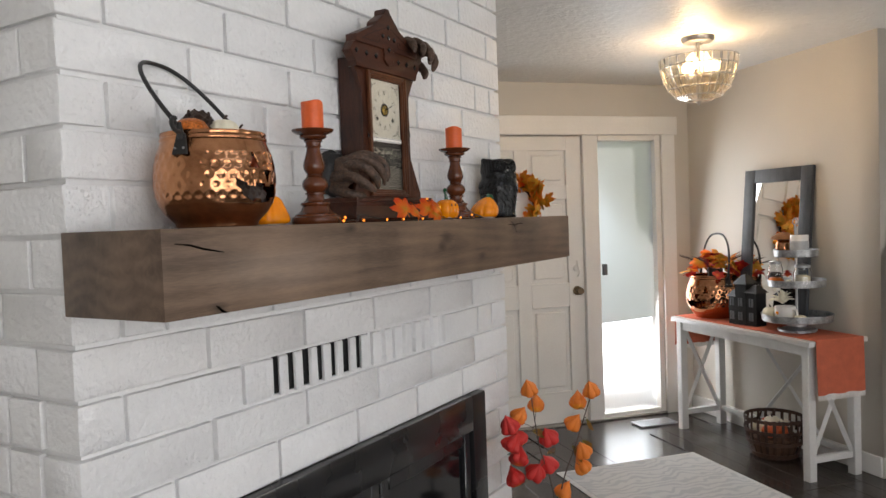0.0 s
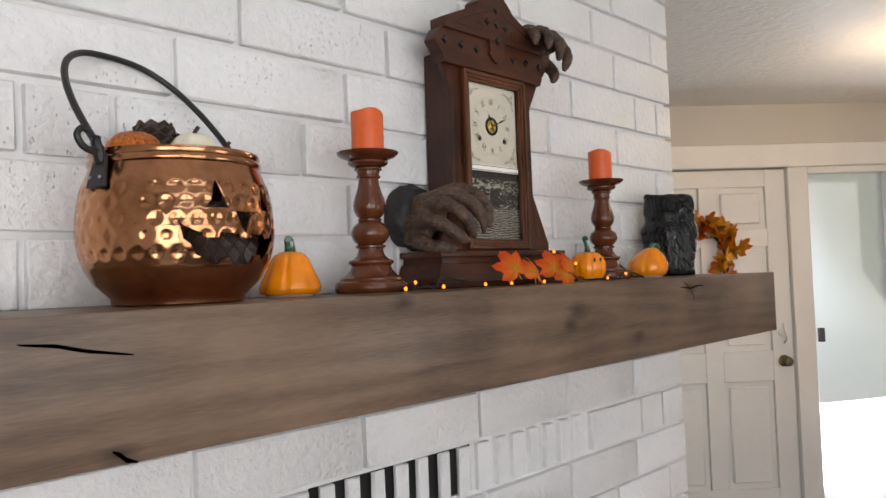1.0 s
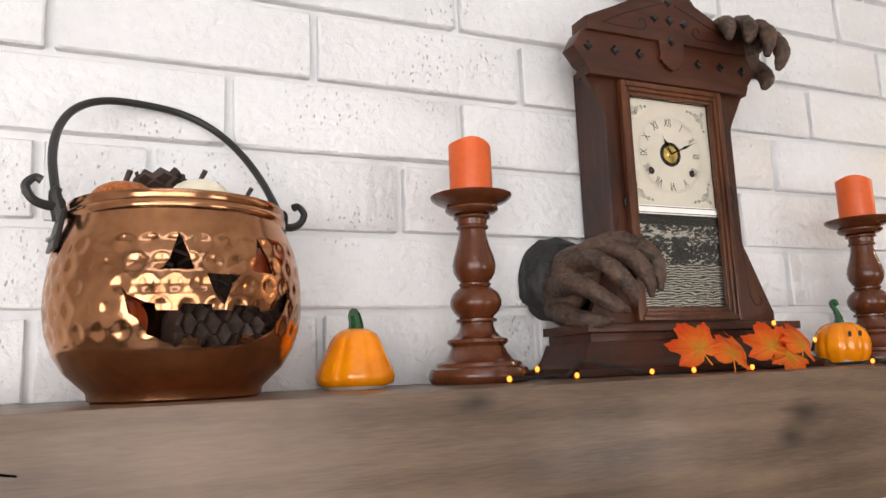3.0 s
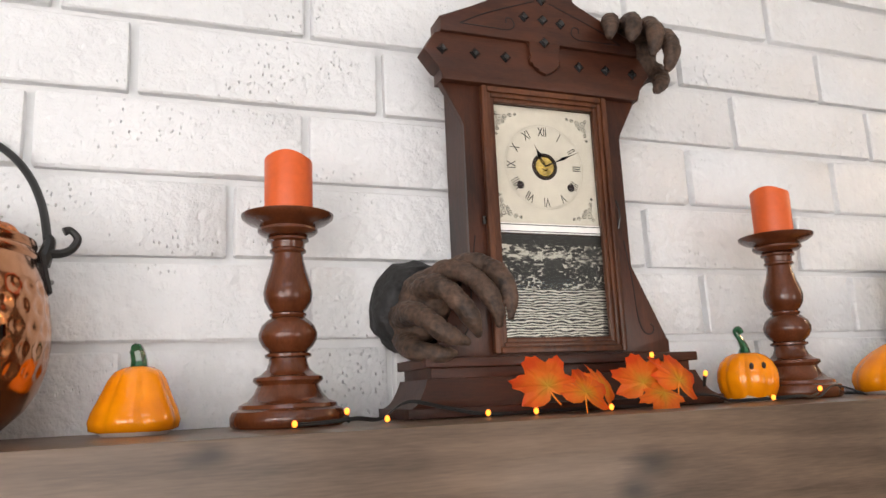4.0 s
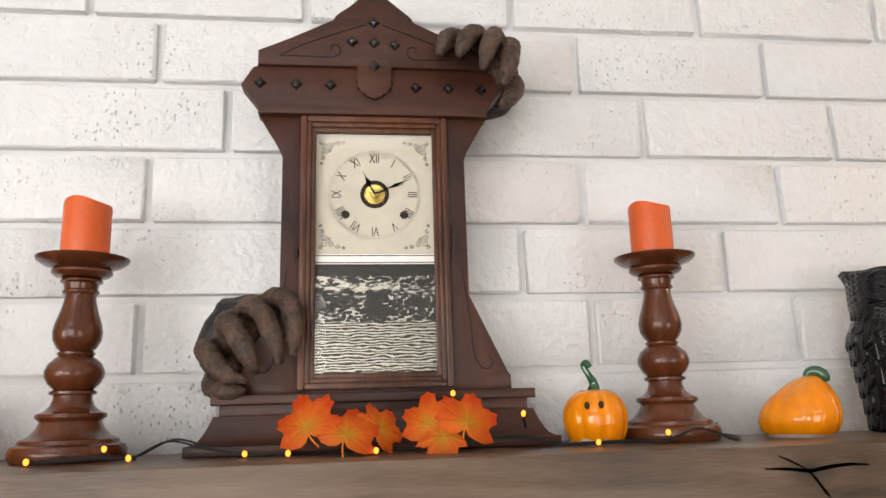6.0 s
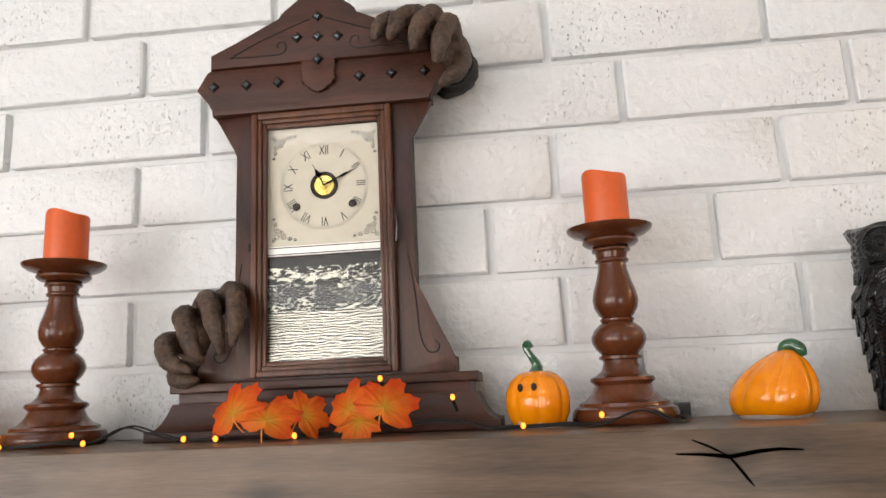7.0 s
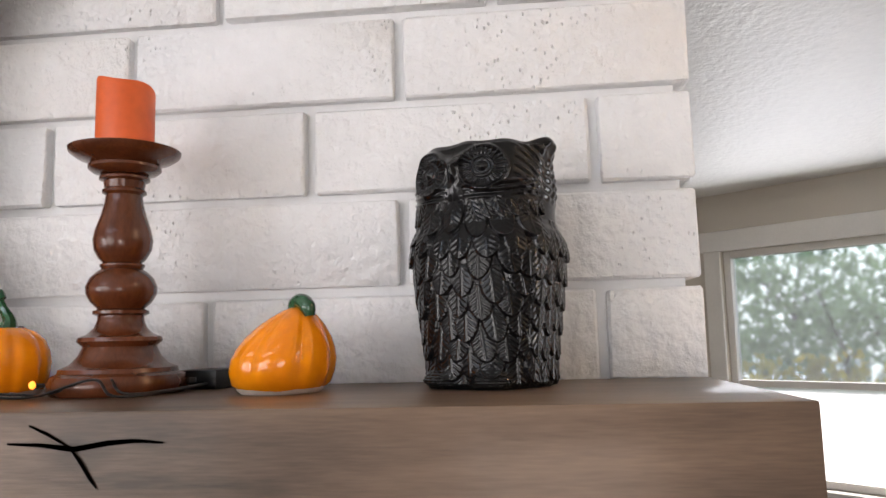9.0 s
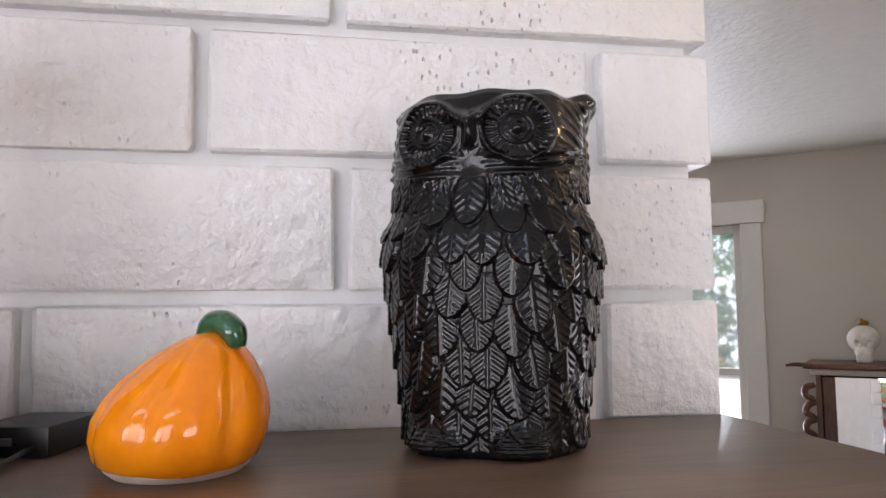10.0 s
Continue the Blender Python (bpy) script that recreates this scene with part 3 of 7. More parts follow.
for k in range(21):
    course(Z0 + k * CH, CH, BOND[ABOVE[k] if k < 10 else ABOVE[2 + k % 8]], k)
for k in range(1, 14):
    z = Z0 - k * CHB
    if z < 0:
        break
    name = BELOW[(k - 1) % 8]
    if name == "v":
        for ends in ((Y_LEFT, *BOND["v"], VENT0), (VENT1, *BOND["w"], Y_RIGHT)):
            for a, b in zip(ends, ends[1:]):
                lay(Matrix.Translation((0, a + 0.005, z)), b - a - JOINT, CHB - JOINT, 0.11)
        lay(Matrix.Translation((-0.12, Y_LEFT, z)) @ pose(0, 0, 0, 0, 0, -90) @ Matrix.Translation((0, -0.11, 0)), 0.11, CHB - JOINT, 0.03)
        lay(Matrix.Translation((-0.24, Y_LEFT, z)) @ pose(0, 0, 0, 0, 0, -90) @ Matrix.Translation((0, -0.23, 0)), 0.23, CHB - JOINT, 0.03)
        y = VENT0 + 0.02
        while y < VENT1 - 0.03:
            open_slot = y < 0.95
            lay(Matrix.Translation((rng.uniform(-0.004, 0.0), y, z - 0.004)), (0.030 if open_slot else 0.036) + rng.uniform(-0.003, 0.003), CHB - 0.006, 0.012 if open_slot else 0.09)
            y += 0.0585
    else:
        course(z, CHB, BOND[name], k)

# near-black plate close behind the bricks puts the slots' shade into colour
part("vent_cavity", box(-0.028, -0.019, VENT0 + 0.001, 0.972, VZ0 + 0.001, VZ1 - 0.001), HOLLOW_SHADE, chimney, "dark plate standing in for the shade in the vent slots", smooth=False)

# ---- mantel shelf ----
MZ, MX, MY0, MY1 = 1.475, 0.284, 0.0, 1.907
bm = box(0.001, MX, MY0, MY1, MZ - 0.16, MZ - 0.0005, 0.0025, 2)
mantel = tagged(part("mantel_shelf", bm, MANTEL), "thick brown stained wooden mantel beam with knots and cracks", "mantel")


def crack(points, width):
    """A sunken dark split, laid as a thin sliver on the face."""
    b = bmesh.new()
    k = len(points)
    up = []
    for i, (y, z) in enumerate(points):
        w = width * math.sin(math.pi * (i + 0.25) / (k - 0.5)) + 0.0004
        up.append((b.verts.new((MX + 0.0012, y, z + w)), b.verts.new((MX + 0.0012, y, z - w))))
    for (a, c), (d, e) in zip(up, up[1:]):
        b.faces.new((a, c, e, d))
    bmesh.ops.solidify(b, geom=b.faces[:], thickness=0.0008)
    part("crack", b, CRACK, mantel, "dark drying crack")


crack([(1.355, 1.4525), (1.38, 1.4515), (1.405, 1.4485), (1.43, 1.4525), (1.45, 1.454), (1.471, 1.4525)], 0.0016)
crack([(1.371, 1.465), (1.385, 1.459), (1.402, 1.450)], 0.0008)
crack([(1.402, 1.450), (1.411, 1.439), (1.417, 1.430), (1.423, 1.422)], 0.0022)
crack([(0.026, 1.448), (0.06, 1.444), (0.09, 1.436), (0.136, 1.428)], 0.0018)
crack([(0.112, 1.331), (0.12, 1.326), (0.126, 1.320), (0.138, 1.3155)], 0.0028)

# ---- fireplace insert ----
ins = thing("fireplace_insert", (0, FIRE0, 0), "glossy black metal fireplace insert with glass doors", "fireplace insert")
W = FIRE1 - FIRE0
for nm, b in (("surround_side", (0, 0.1, 0, FIRE_TOP)), ("surround_side", (W - 0.1, W, 0, FIRE_TOP)), ("surround_top", (0.1, W - 0.1, FIRE_TOP - 0.13, FIRE_TOP)), ("surround_bottom", (0.1, W - 0.1, 0, 0.09))):
    part(nm, box(-0.01, 0.028, b[0], b[1], b[2], b[3], 0.006, 2), BLACKMETAL, ins)
for y0, y1 in ((0.1, W / 2), (W / 2, W - 0.1)):
    bm = box(-0.02, 0.012, y0 + 0.004, y0 + 0.045, 0.09, FIRE_TOP - 0.134, 0.004)
    box(-0.02, 0.012, y1 - 0.045, y1 - 0.004, 0.09, FIRE_TOP - 0.134, 0.004, bm=bm)
    box(-0.02, 0.012, y0 + 0.045, y1 - 0.045, FIRE_TOP - 0.18, FIRE_TOP - 0.134, 0.004, bm=bm)
    box(-0.02, 0.012, y0 + 0.045, y1 - 0.045, 0.09, 0.135, 0.004, bm=bm)
    d = part("glass_door", bm, BLACKMETAL, ins)
    part("pane", box(-0.008, -0.003, y0 + 0.045, y1 - 0.045, 0.135, FIRE_TOP - 0.18), mat("smoked_glass", (0.008, 0.008, 0.009), 0.08, bump=0), d, smooth=False)
# ---- things on the mantel ----
def on_shelf(x, y, turn=0.0, z=0.0):
    return pose(x, y, MZ + z, 0, 0, turn)


COPPER = mat("hammered_copper", (0.44, 0.19, 0.088), 0.17, 1.0, vary=0.12, scale=14, grain=80, bump=0.06, depth=0.001, second=(0.52, 0.255, 0.13), rough_vary=0.07)
CANDLEWAX = mat("burnt_orange_wax", (0.70, 0.115, 0.02), 0.45, vary=0.06, scale=30, grain=120, bump=0.1, depth=0.0006)
TURNED = wood("turned_walnut_wood", (0.070, 0.018, 0.006), (0.14, 0.040, 0.014), 0.26, 8, (4, 4, 1), coat=0.3, bump=0.08)
CLOCKWOOD = wood("dark_walnut_case", (0.015, 0.0042, 0.0024), (0.078, 0.022, 0.009), 0.42, 5.0, (8, 8, 1.2), coat=0.08, bump=0.3)
CLOCKWOOD_H = wood("dark_walnut_header", (0.017, 0.0045, 0.0027), (0.078, 0.023, 0.010), 0.44, 5.0, (8, 1.2, 8), coat=0.06, bump=0.35)
DOORWOOD = wood("walnut_door_moulding", (0.035, 0.010, 0.004), (0.15, 0.05, 0.019), 0.36, 6.0, (10, 10, 1.0), coat=0.15, bump=0.25)
CERAMIC = mat("orange_glazed_ceramic", (0.88, 0.225, 0.001), 0.09, vary=0.08, scale=18, grain=60, bump=0.05, coat=0.1, second=(0.94, 0.30, 0.002), rough_vary=0.04)
GREENGLAZE = mat("green_glazed_ceramic", (0.018, 0.085, 0.035), 0.15, vary=0.4, scale=60, grain=200, bump=0.1, coat=0.8)
BISQUE = mat("unglazed_clay", (0.62, 0.52, 0.44), 0.8, vary=0.1, scale=40)
OWLBLACK = mat("glossy_black_glaze", (0.0035, 0.0035, 0.004), 0.13, vary=0.2, scale=30, grain=140, bump=0.05, depth=0.001, coat=0.10, rough_vary=0.05, specular=0.30)
HANDSKIN = mat("dark_brown_hand_skin", (0.078, 0.044, 0.028), 0.65, vary=0.5, scale=45, grain=180, bump=0.6, depth=0.003)
COLLAR = mat("blackened_rubber_collar", (0.016, 0.015, 0.015), 0.6, vary=0.5, scale=40, grain=160, bump=0.8, depth=0.004)
WIREBLACK = mat("black_plastic_wire", (0.01, 0.01, 0.01), 0.4)
BULB = glow("warm_led_bulb", (1.0, 0.27, 0.025), 2.6)
CONE = mat("dark_pine_cone", (0.045, 0.026, 0.018), 0.6, vary=0.4, scale=60, grain=200, bump=0.3)
GLITTER = mat("orange_glitter", (0.55, 0.15, 0.02), 0.35, 0.5, vary=0.5, scale=250, grain=700, bump=0.9, depth=0.002)
REDORANGE = mat("red_orange_pumpkin_skin", (0.55, 0.09, 0.02), 0.35, vary=0.25, scale=30)
CREAM = mat("cream_pumpkin_skin", (0.80, 0.74, 0.58), 0.45, vary=0.06, scale=20)


def leaf_material(name, heart, middle, edge, near=0.014, far=0.043):
    """A printed fabric leaf: colour runs out from its heart to its points."""
    m = bpy.data.materials.new(name)
    t, n, l, b = nodes_of(m)
    tc = n.new("ShaderNodeTexCoord")
    noise_ = n.new("ShaderNodeTexNoise")
    noise_.inputs["Scale"].default_value = 60
    l.new(tc.outputs["Object"], noise_.inputs["Vector"])
    ln = n.new("ShaderNodeVectorMath")
    ln.operation = "LENGTH"
    l.new(tc.outputs["Object"], ln.inputs[0])
    ad = n.new("ShaderNodeMath")
    ad.operation = "MULTIPLY_ADD"
    ad.inputs[1].default_value = 0.03
    l.new(noise_.outputs[0], ad.inputs[0])
    l.new(ln.outputs["Value"], ad.inputs[2])
    mr = n.new("ShaderNodeMapRange")
    mr.inputs[1].default_value, mr.inputs[2].default_value = near, far
    l.new(ad.outputs[0], mr.inputs[0])
    ramp = n.new("ShaderNodeValToRGB")
    ramp.color_ramp.elements[0].color = (*heart, 1)
    ramp.color_ramp.elements[1].color = (*edge, 1)
    e = ramp.color_ramp.elements.new(0.45)
    e.color = (*middle, 1)
    l.new(mr.outputs[0], ramp.inputs[0])
    l.new(ramp.outputs[0], b.inputs["Base Color"])
    b.inputs["Roughness"].default_value = 0.6
    bp = n.new("ShaderNodeBump")
    bp.inputs["Strength"].default_value, bp.inputs["Distance"].default_value = 0.4, 0.001
    l.new(noise_.outputs[0], bp.inputs["Height"])
    l.new(bp.outputs[0], b.inputs["Normal"])
    return m


LEAF_ORANGE = leaf_material("orange_fabric_leaf", (0.68, 0.36, 0.02), (0.90, 0.22, 0.010), (0.84, 0.090, 0.004), 0.014, 0.052)
LEAF_BIG = leaf_material("large_orange_fabric_leaf", (0.70, 0.42, 0.03), (0.92, 0.30, 0.02), (0.85, 0.15, 0.008), 0.02, 0.10)
LEAF_RED = leaf_material("red_fabric_leaf", (0.60, 0.20, 0.02), (0.62, 0.07, 0.015), (0.42, 0.02, 0.012))
LEAF_GOLD = leaf_material("golden_fabric_leaf", (0.55, 0.36, 0.03), (0.85, 0.40, 0.03), (0.78, 0.25, 0.015), 0.02, 0.11)
LEAF_GREEN = leaf_material("olive_fabric_leaf", (0.20, 0.17, 0.03), (0.24, 0.19, 0.03), (0.30, 0.14, 0.02))


# hammered copper pot with a cut-out face
def copper_pot(at, label, scale=1.0, hooks=True, face_turn=0.0, handle=(39, 0.205), lug_turn=0.0):
    pot = thing("copper_pot", at @ Matrix.Scale(scale, 4), label, "pot")
    prof = [(0.0, 0.004), (0.07, 0.004), (0.076, 0.0), (0.080, 0.002), (0.081, 0.009), (0.086, 0.014), (0.100, 0.027), (0.111, 0.045), (0.117, 0.065), (0.1195, 0.085),
            (0.119, 0.105), (0.1165, 0.125), (0.112, 0.145), (0.106, 0.160), (0.103, 0.168), (0.105, 0.171), (0.1045, 0.175), (0.102, 0.178), (0.1035, 0.182), (0.1025, 0.186)]
    inner = [(0.1000, 0.186), (0.099, 0.178), (0.102, 0.165), (0.109, 0.145), (0.1165, 0.105), (0.117, 0.085), (0.1145, 0.065), (0.108, 0.045), (0.097, 0.029), (0.07, 0.012), (0.0, 0.010)]
    full = prof[:5] + [(float(r), float(z)) for z in np.linspace(0.010, 0.160, 60) for r in [np.interp(z, [q[1] for q in prof[4:]], [q[0] for q in prof[4:]])]] + prof[14:]

    def dimple(r, z, a):
        d = 0.0
        for k, zc in enumerate((0.062, 0.081, 0.100, 0.119, 0.137)):
            count = 34
            off = 0.5 * (k % 2)
            u = (a / (2 * math.pi) * count + off) % 1.0 - 0.5
            du = u * 2 * math.pi * r / count
            q = (du * du + (z - zc) ** 2) / 0.0095 ** 2
            if q < 1 and r > 0.1:
                d -= 0.0016 * (1 - q) ** 2
                d += 0.0005 * math.exp(-((math.sqrt(q) - 0.95) / 0.15) ** 2)
        return r + d, z

    if "pot_body" not in bpy.data.meshes:
        bm = lathe(full + inner, 240, wobble=lambda r, z, a: dimple(r, z, a) if z > 0.045 and r > 0.106 else (r, z), caps=False)
        bmesh.ops.remove_doubles(bm, verts=bm.verts[:], dist=1e-6)
        body = part("body", bm, COPPER, smooth="all")

        def cutter(points, c):
            lo, hi = [], []
            for az, z in points:
                a = radians(az)
                for lst, r in ((lo, 0.085), (hi, 0.20)):
                    lst.append(c.verts.new((r * math.cos(a), r * math.sin(a), z)))
            k = len(points)
            ends = [c.faces.new(lo[::-1]), c.faces.new(hi)]
            for i in range(k):
                c.faces.new((lo[i], lo[(i + 1) % k], hi[(i + 1) % k], hi[i]))
            bmesh.ops.triangulate(c, faces=ends)

        shapes = [[(-4.1, 0.145), (-10.5, 0.112), (2.4, 0.112)], [(33.0, 0.144), (27.7, 0.112), (40.7, 0.112)], [(14.7, 0.0812), (22.2, 0.1085), (7.3, 0.1085)],
                  [(-26.5, 0.098), (-20, 0.088), (-13, 0.083), (-12, 0.077), (-3.7, 0.077), (-3, 0.083), (9.9, 0.082), (10, 0.077), (18.3, 0.077), (19.2, 0.082), (32, 0.081),
                   (33, 0.077), (41, 0.079), (42.8, 0.088), (53, 0.101), (53.5, 0.09), (48.8, 0.075), (40.5, 0.059), (31, 0.051), (29.4, 0.057), (23.3, 0.055), (22.7, 0.047), (6, 0.045),
                   (4.9, 0.053), (-1.3, 0.054), (-4.3, 0.046), (-16, 0.057), (-23.2, 0.076)]]
        for sh in shapes:
            # fine steps along the edges keep the cut on the round wall
            pts = []
            for p, q in zip(sh, sh[1:] + sh[:1]):
                k = max(1, int(abs(p[0] - q[0]) / 4))
                pts += [(p[0] + (q[0] - p[0]) * i / k, p[1] + (q[1] - p[1]) * i / k) for i in range(k)]
            joined = bmesh.new()
            cutter(pts[::-1], joined)
            c = new("cutter", mesh_of(joined, "cutter", COPPER))
            bpy.context.view_layer.update()
            cut = body.modifiers.new("cut", "BOOLEAN")
            cut.operation, cut.object = "DIFFERENCE", c
            baked(body)
            bpy.data.objects.remove(c)
        # keep the wall, drop the loose plugs
        bm = bmesh.new()
        bm.from_mesh(body.data)
        left, best = set(bm.verts), []
        while left:
            seed = left.pop()
            group, stack = [seed], [seed]
            while stack:
                for e in stack.pop().link_edges:
                    for v in e.verts:
                        if v in left:
                            left.discard(v)
                            group.append(v)
                            stack.append(v)
            best = group if len(group) > len(best) else best
        keep = set(best)
        bmesh.ops.delete(bm, geom=[v for v in bm.verts if v not in keep], context="VERTS")
        bm.to_mesh(body.data)
        bm.free()
        body.data.polygons.foreach_set("use_smooth", [True] * len(body.data.polygons))
        body.data.set_sharp_from_angle(angle=radians(50))
        body.data.name = "pot_body"
    else:
        body = new("body", bpy.data.meshes["pot_body"])
    body.matrix_basis = pose(0, 0, 0, 0, 0, face_turn)
    body.parent = pot
    # lugs, hooks and bail
    turned = pose(0, 0, 0, 0, 0, lug_turn)
    for s in (-1, 1):
        y = s * 0.108
        bm = box(-0.017, 0.017, y - 0.003 * s, y + 0.0015 * s, 0.138, 0.178, 0.0012)
        for v in bm.verts:
            v.co.y += s * (0.178 - v.co.z) * 0.20
            if v.co.z > 0.165:
                v.co.x *= 0.55
        tube([(0, y, 0.168), (0, y + s * 0.006, 0.190), (0, y + s * 0.004, 0.198)], [0.008, 0.006, 0.004], 8, bm)
        lug = part("lug", bm, IRON, pot, "black iron lug", at=turned)
        for dx in (-0.009, 0.009):
            rv = bmesh.new()
            ball(rv, (dx, s * 0.1165, 0.150), 0.0028, 1)
            part("rivet", rv, mat("dull_steel_rivet", (0.3, 0.3, 0.3), 0.4, 0.9), lug)
    # the bail: a hoop leaning back on its pivots
    lean, rise = radians(handle[0]), handle[1]
    hoop = []
    for k in range(17):
        q = math.pi * k / 16
        up = rise * math.sin(q) ** 0.8
        hoop.append((-up * math.sin(lean), -0.113 * math.copysign(abs(math.cos(q)) ** 0.75, math.cos(q)), 0.188 + up * math.cos(lean)))
    part("bail_handle", tube(hoop, 0.0044, 10, steps=4), IRON, pot, "black iron bail handle", at=turned)
    if hooks:
        for s in (-1, 1):
            part("hook", tube([(0, s * 0.108, 0.186), (0.002, s * 0.118, 0.180), (0.002, s * 0.132, 0.184), (0.002, s * 0.139, 0.196), (0.002, s * 0.132, 0.205), (0.002, s * 0.126, 0.203)],
                              [0.005, 0.0045, 0.0042, 0.004, 0.0035, 0.0045], 8), IRON, pot, "curled black iron hook", at=turned)
    return pot


def pine_cone(at, r, h, group=""):
    """Rows of overlapping scales on a core."""
    bm = bmesh.new()
    lathe([(0.0, 0), (r * 0.6, h * 0.15), (r * 0.7, h * 0.45), (r * 0.4, h * 0.8), (0.0, h)], 10, bm)
    rows = 8
    for i in range(rows):
        f = i / (rows - 1)
        rr = r * (0.62 + 0.3 * math.sin(math.pi * (0.15 + 0.75 * f))) * (1 - 0.45 * f)
        k = max(5, int(11 - 4 * f))
        for j in range(k):
            a = 2 * math.pi * (j + 0.5 * (i % 2)) / k
            m = Matrix.Translation((0, 0, h * (0.06 + 0.86 * f))) @ Matrix.Rotation(a, 4, "Z") @ Matrix.Translation((rr, 0, 0)) @ Matrix.Rotation(radians(-28 - 30 * f), 4, "Y")
            w = r * 0.40
            vs = [bm.verts.new(m @ Vector(p)) for p in ((-w, -w * 0.5, 0), (-w, w * 0.5, 0), (w * 0.5, w * 0.75, 0), (w * 0.95, 0, w * 0.15), (w * 0.5, -w * 0.75, 0))]
            ws = [bm.verts.new(v.co + m.to_3x3() @ Vector((0, 0, -w * 0.28))) for v in vs]
            bm.faces.new(vs)
            bm.faces.new(ws[::-1])
            for p in range(5):
                bm.faces.new((vs[p], ws[p], ws[(p + 1) % 5], vs[(p + 1) % 5]))
    ob = part("pine_cone", bm, CONE, at=at, smooth=False)
    return tagged(ob, "dark brown pine cone resting in the copper pot", "pine cone", "fillers in the pot")


def small_pumpkin(at, r, h, material, label, lobes=9, stem=True, stem_material=None):
    p = thing("mini_pumpkin", at, label, "pumpkin", "fillers in the pot")
    prof = [(0.0, 0.12 * h)] + [(r * math.sin(math.pi * f) ** 0.75, h * (0.5 - 0.5 * math.cos(math.pi * f))) for f in np.linspace(0.08, 0.92, 12)] + [(0.0, h * 0.90)]
    part("body", lathe(prof, 45, wobble=lambda q, z, a: (q * (1 - 0.10 * abs(math.cos(lobes * a / 2)) ** 6), z)), material, p, smooth="all")
    if stem:
        part("stem", tube([(0, 0, h * 0.86), (0.002, 0, h * 1.02), (0.008, 0.002, h * 1.2)], [r * 0.14, r * 0.08, r * 0.09], 7), stem_material or CONE, p)
    return p


POT_AT = on_shelf(0.14, 0.258)
copper_pot(POT_AT, "hammered copper pot with a cut-out grinning face and black iron handle", 1.03, handle=(40, 0.197), lug_turn=15)
for x, y, z, r, h, mt, lb in ((0.196, 0.198, 0.048, 0.030, 0.050, REDORANGE, "small red-orange pumpkin inside the copper pot"), (0.205, 0.235, 0.0145, 0.022, 0.03, GLITTER, "small glittery orange pumpkin low in the copper pot"),
                              (0.175, 0.205, 0.09, 0.034, 0.055, REDORANGE, "red-orange pumpkin showing behind the copper pot face"), (0.17, 0.333, 0.105, 0.028, 0.045, REDORANGE, "deep red pumpkin behind the copper pot face"),
                              (0.135, 0.205, 0.163, 0.036, 0.058, GLITTER, "glittery orange pumpkin heaped on top of the copper pot"), (0.15, 0.277, 0.176, 0.032, 0.048, CREAM, "cream white pumpkin on top of the copper pot"),
                              (0.145, 0.325, 0.166, 0.028, 0.044, GLITTER, "glittery rust pumpkin near the pot rim")):
    small_pumpkin(on_shelf(x, y, 20, z), r, h, mt, lb)
pine_cone(on_shelf(0.190, 0.245, 0, 0.060) @ pose(0, 0, 0, -90, 0, 0), 0.034, 0.085)
pine_cone(on_shelf(0.165, 0.320, 0, 0.055) @ pose(0, 0, 0, -20, 0, 0), 0.028, 0.06)
pine_cone(on_shelf(0.105, 0.245, 0, 0.186) @ pose(0, 0, 0, 20, 10, 40), 0.036, 0.05)
pine_cone(on_shelf(0.175, 0.275, 0, 0.090) @ pose(0, 0, 0, -70, 0, 20), 0.034, 0.065)
pine_cone(on_shelf(0.165, 0.310, 0, 0.100) @ pose(0, 0, 0, -60, 20, 0), 0.030, 0.05)
pine_cone(on_shelf(0.12, 0.27, 0, 0.115) @ pose(0, 0, 0, 10, 0, 40), 0.04, 0.07)


# turned wooden candle holders
def candle_holder(at):
    c = thing("candle_holder", at, "turned dark walnut candle holder with a wide drip pan", "candle holder", "turned candle holders")
    base = [(0.0, 0), (0.059, 0), (0.062, 0.004), (0.0625, 0.012), (0.060, 0.018), (0.054, 0.021), (0.053, 0.025), (0.044, 0.029), (0.037, 0.037), (0.033, 0.046), (0.035, 0.048), (0.0385, 0.051), (0.0375, 0.055),
            (0.030, 0.058), (0.024, 0.064), (0.021, 0.072), (0.021, 0.076), (0.0255, 0.078), (0.0255, 0.081), (0.021, 0.083)]
    shaft = [(0.0, 0.083), (0.021, 0.083), (0.028, 0.090), (0.032, 0.098), (0.0325, 0.105), (0.029, 0.114), (0.022, 0.121), (0.0185, 0.123), (0.0205, 0.1255), (0.0205, 0.1275), (0.0175, 0.129), (0.0215, 0.133),
             (0.0262, 0.142), (0.0275, 0.152), (0.0255, 0.163), (0.021, 0.177), (0.0178, 0.190), (0.017, 0.198), (0.0205, 0.2005), (0.0205, 0.203), (0.0185, 0.205), (0.0195, 0.212), (0.0235, 0.214), (0.0235, 0.2165), (0.020, 0.218)]
    pan = [(0.0, 0.218), (0.020, 0.218), (0.030, 0.2215), (0.034, 0.225), (0.034, 0.228), (0.031, 0.2295), (0.036, 0.2325), (0.045, 0.236), (0.0515, 0.241), (0.0525, 0.2445), (0.0505, 0.2445), (0.042, 0.2405), (0.0, 0.2405)]
    base, shaft, pan = ([(r, z * 0.966) for r, z in q] for q in (base, shaft, pan))
    part("foot", lathe(base, 48), TURNED, c)
    part("stem", lathe(shaft, 48), TURNED, c)
    part("drip_pan", lathe(pan, 48), TURNED, c)
    return c


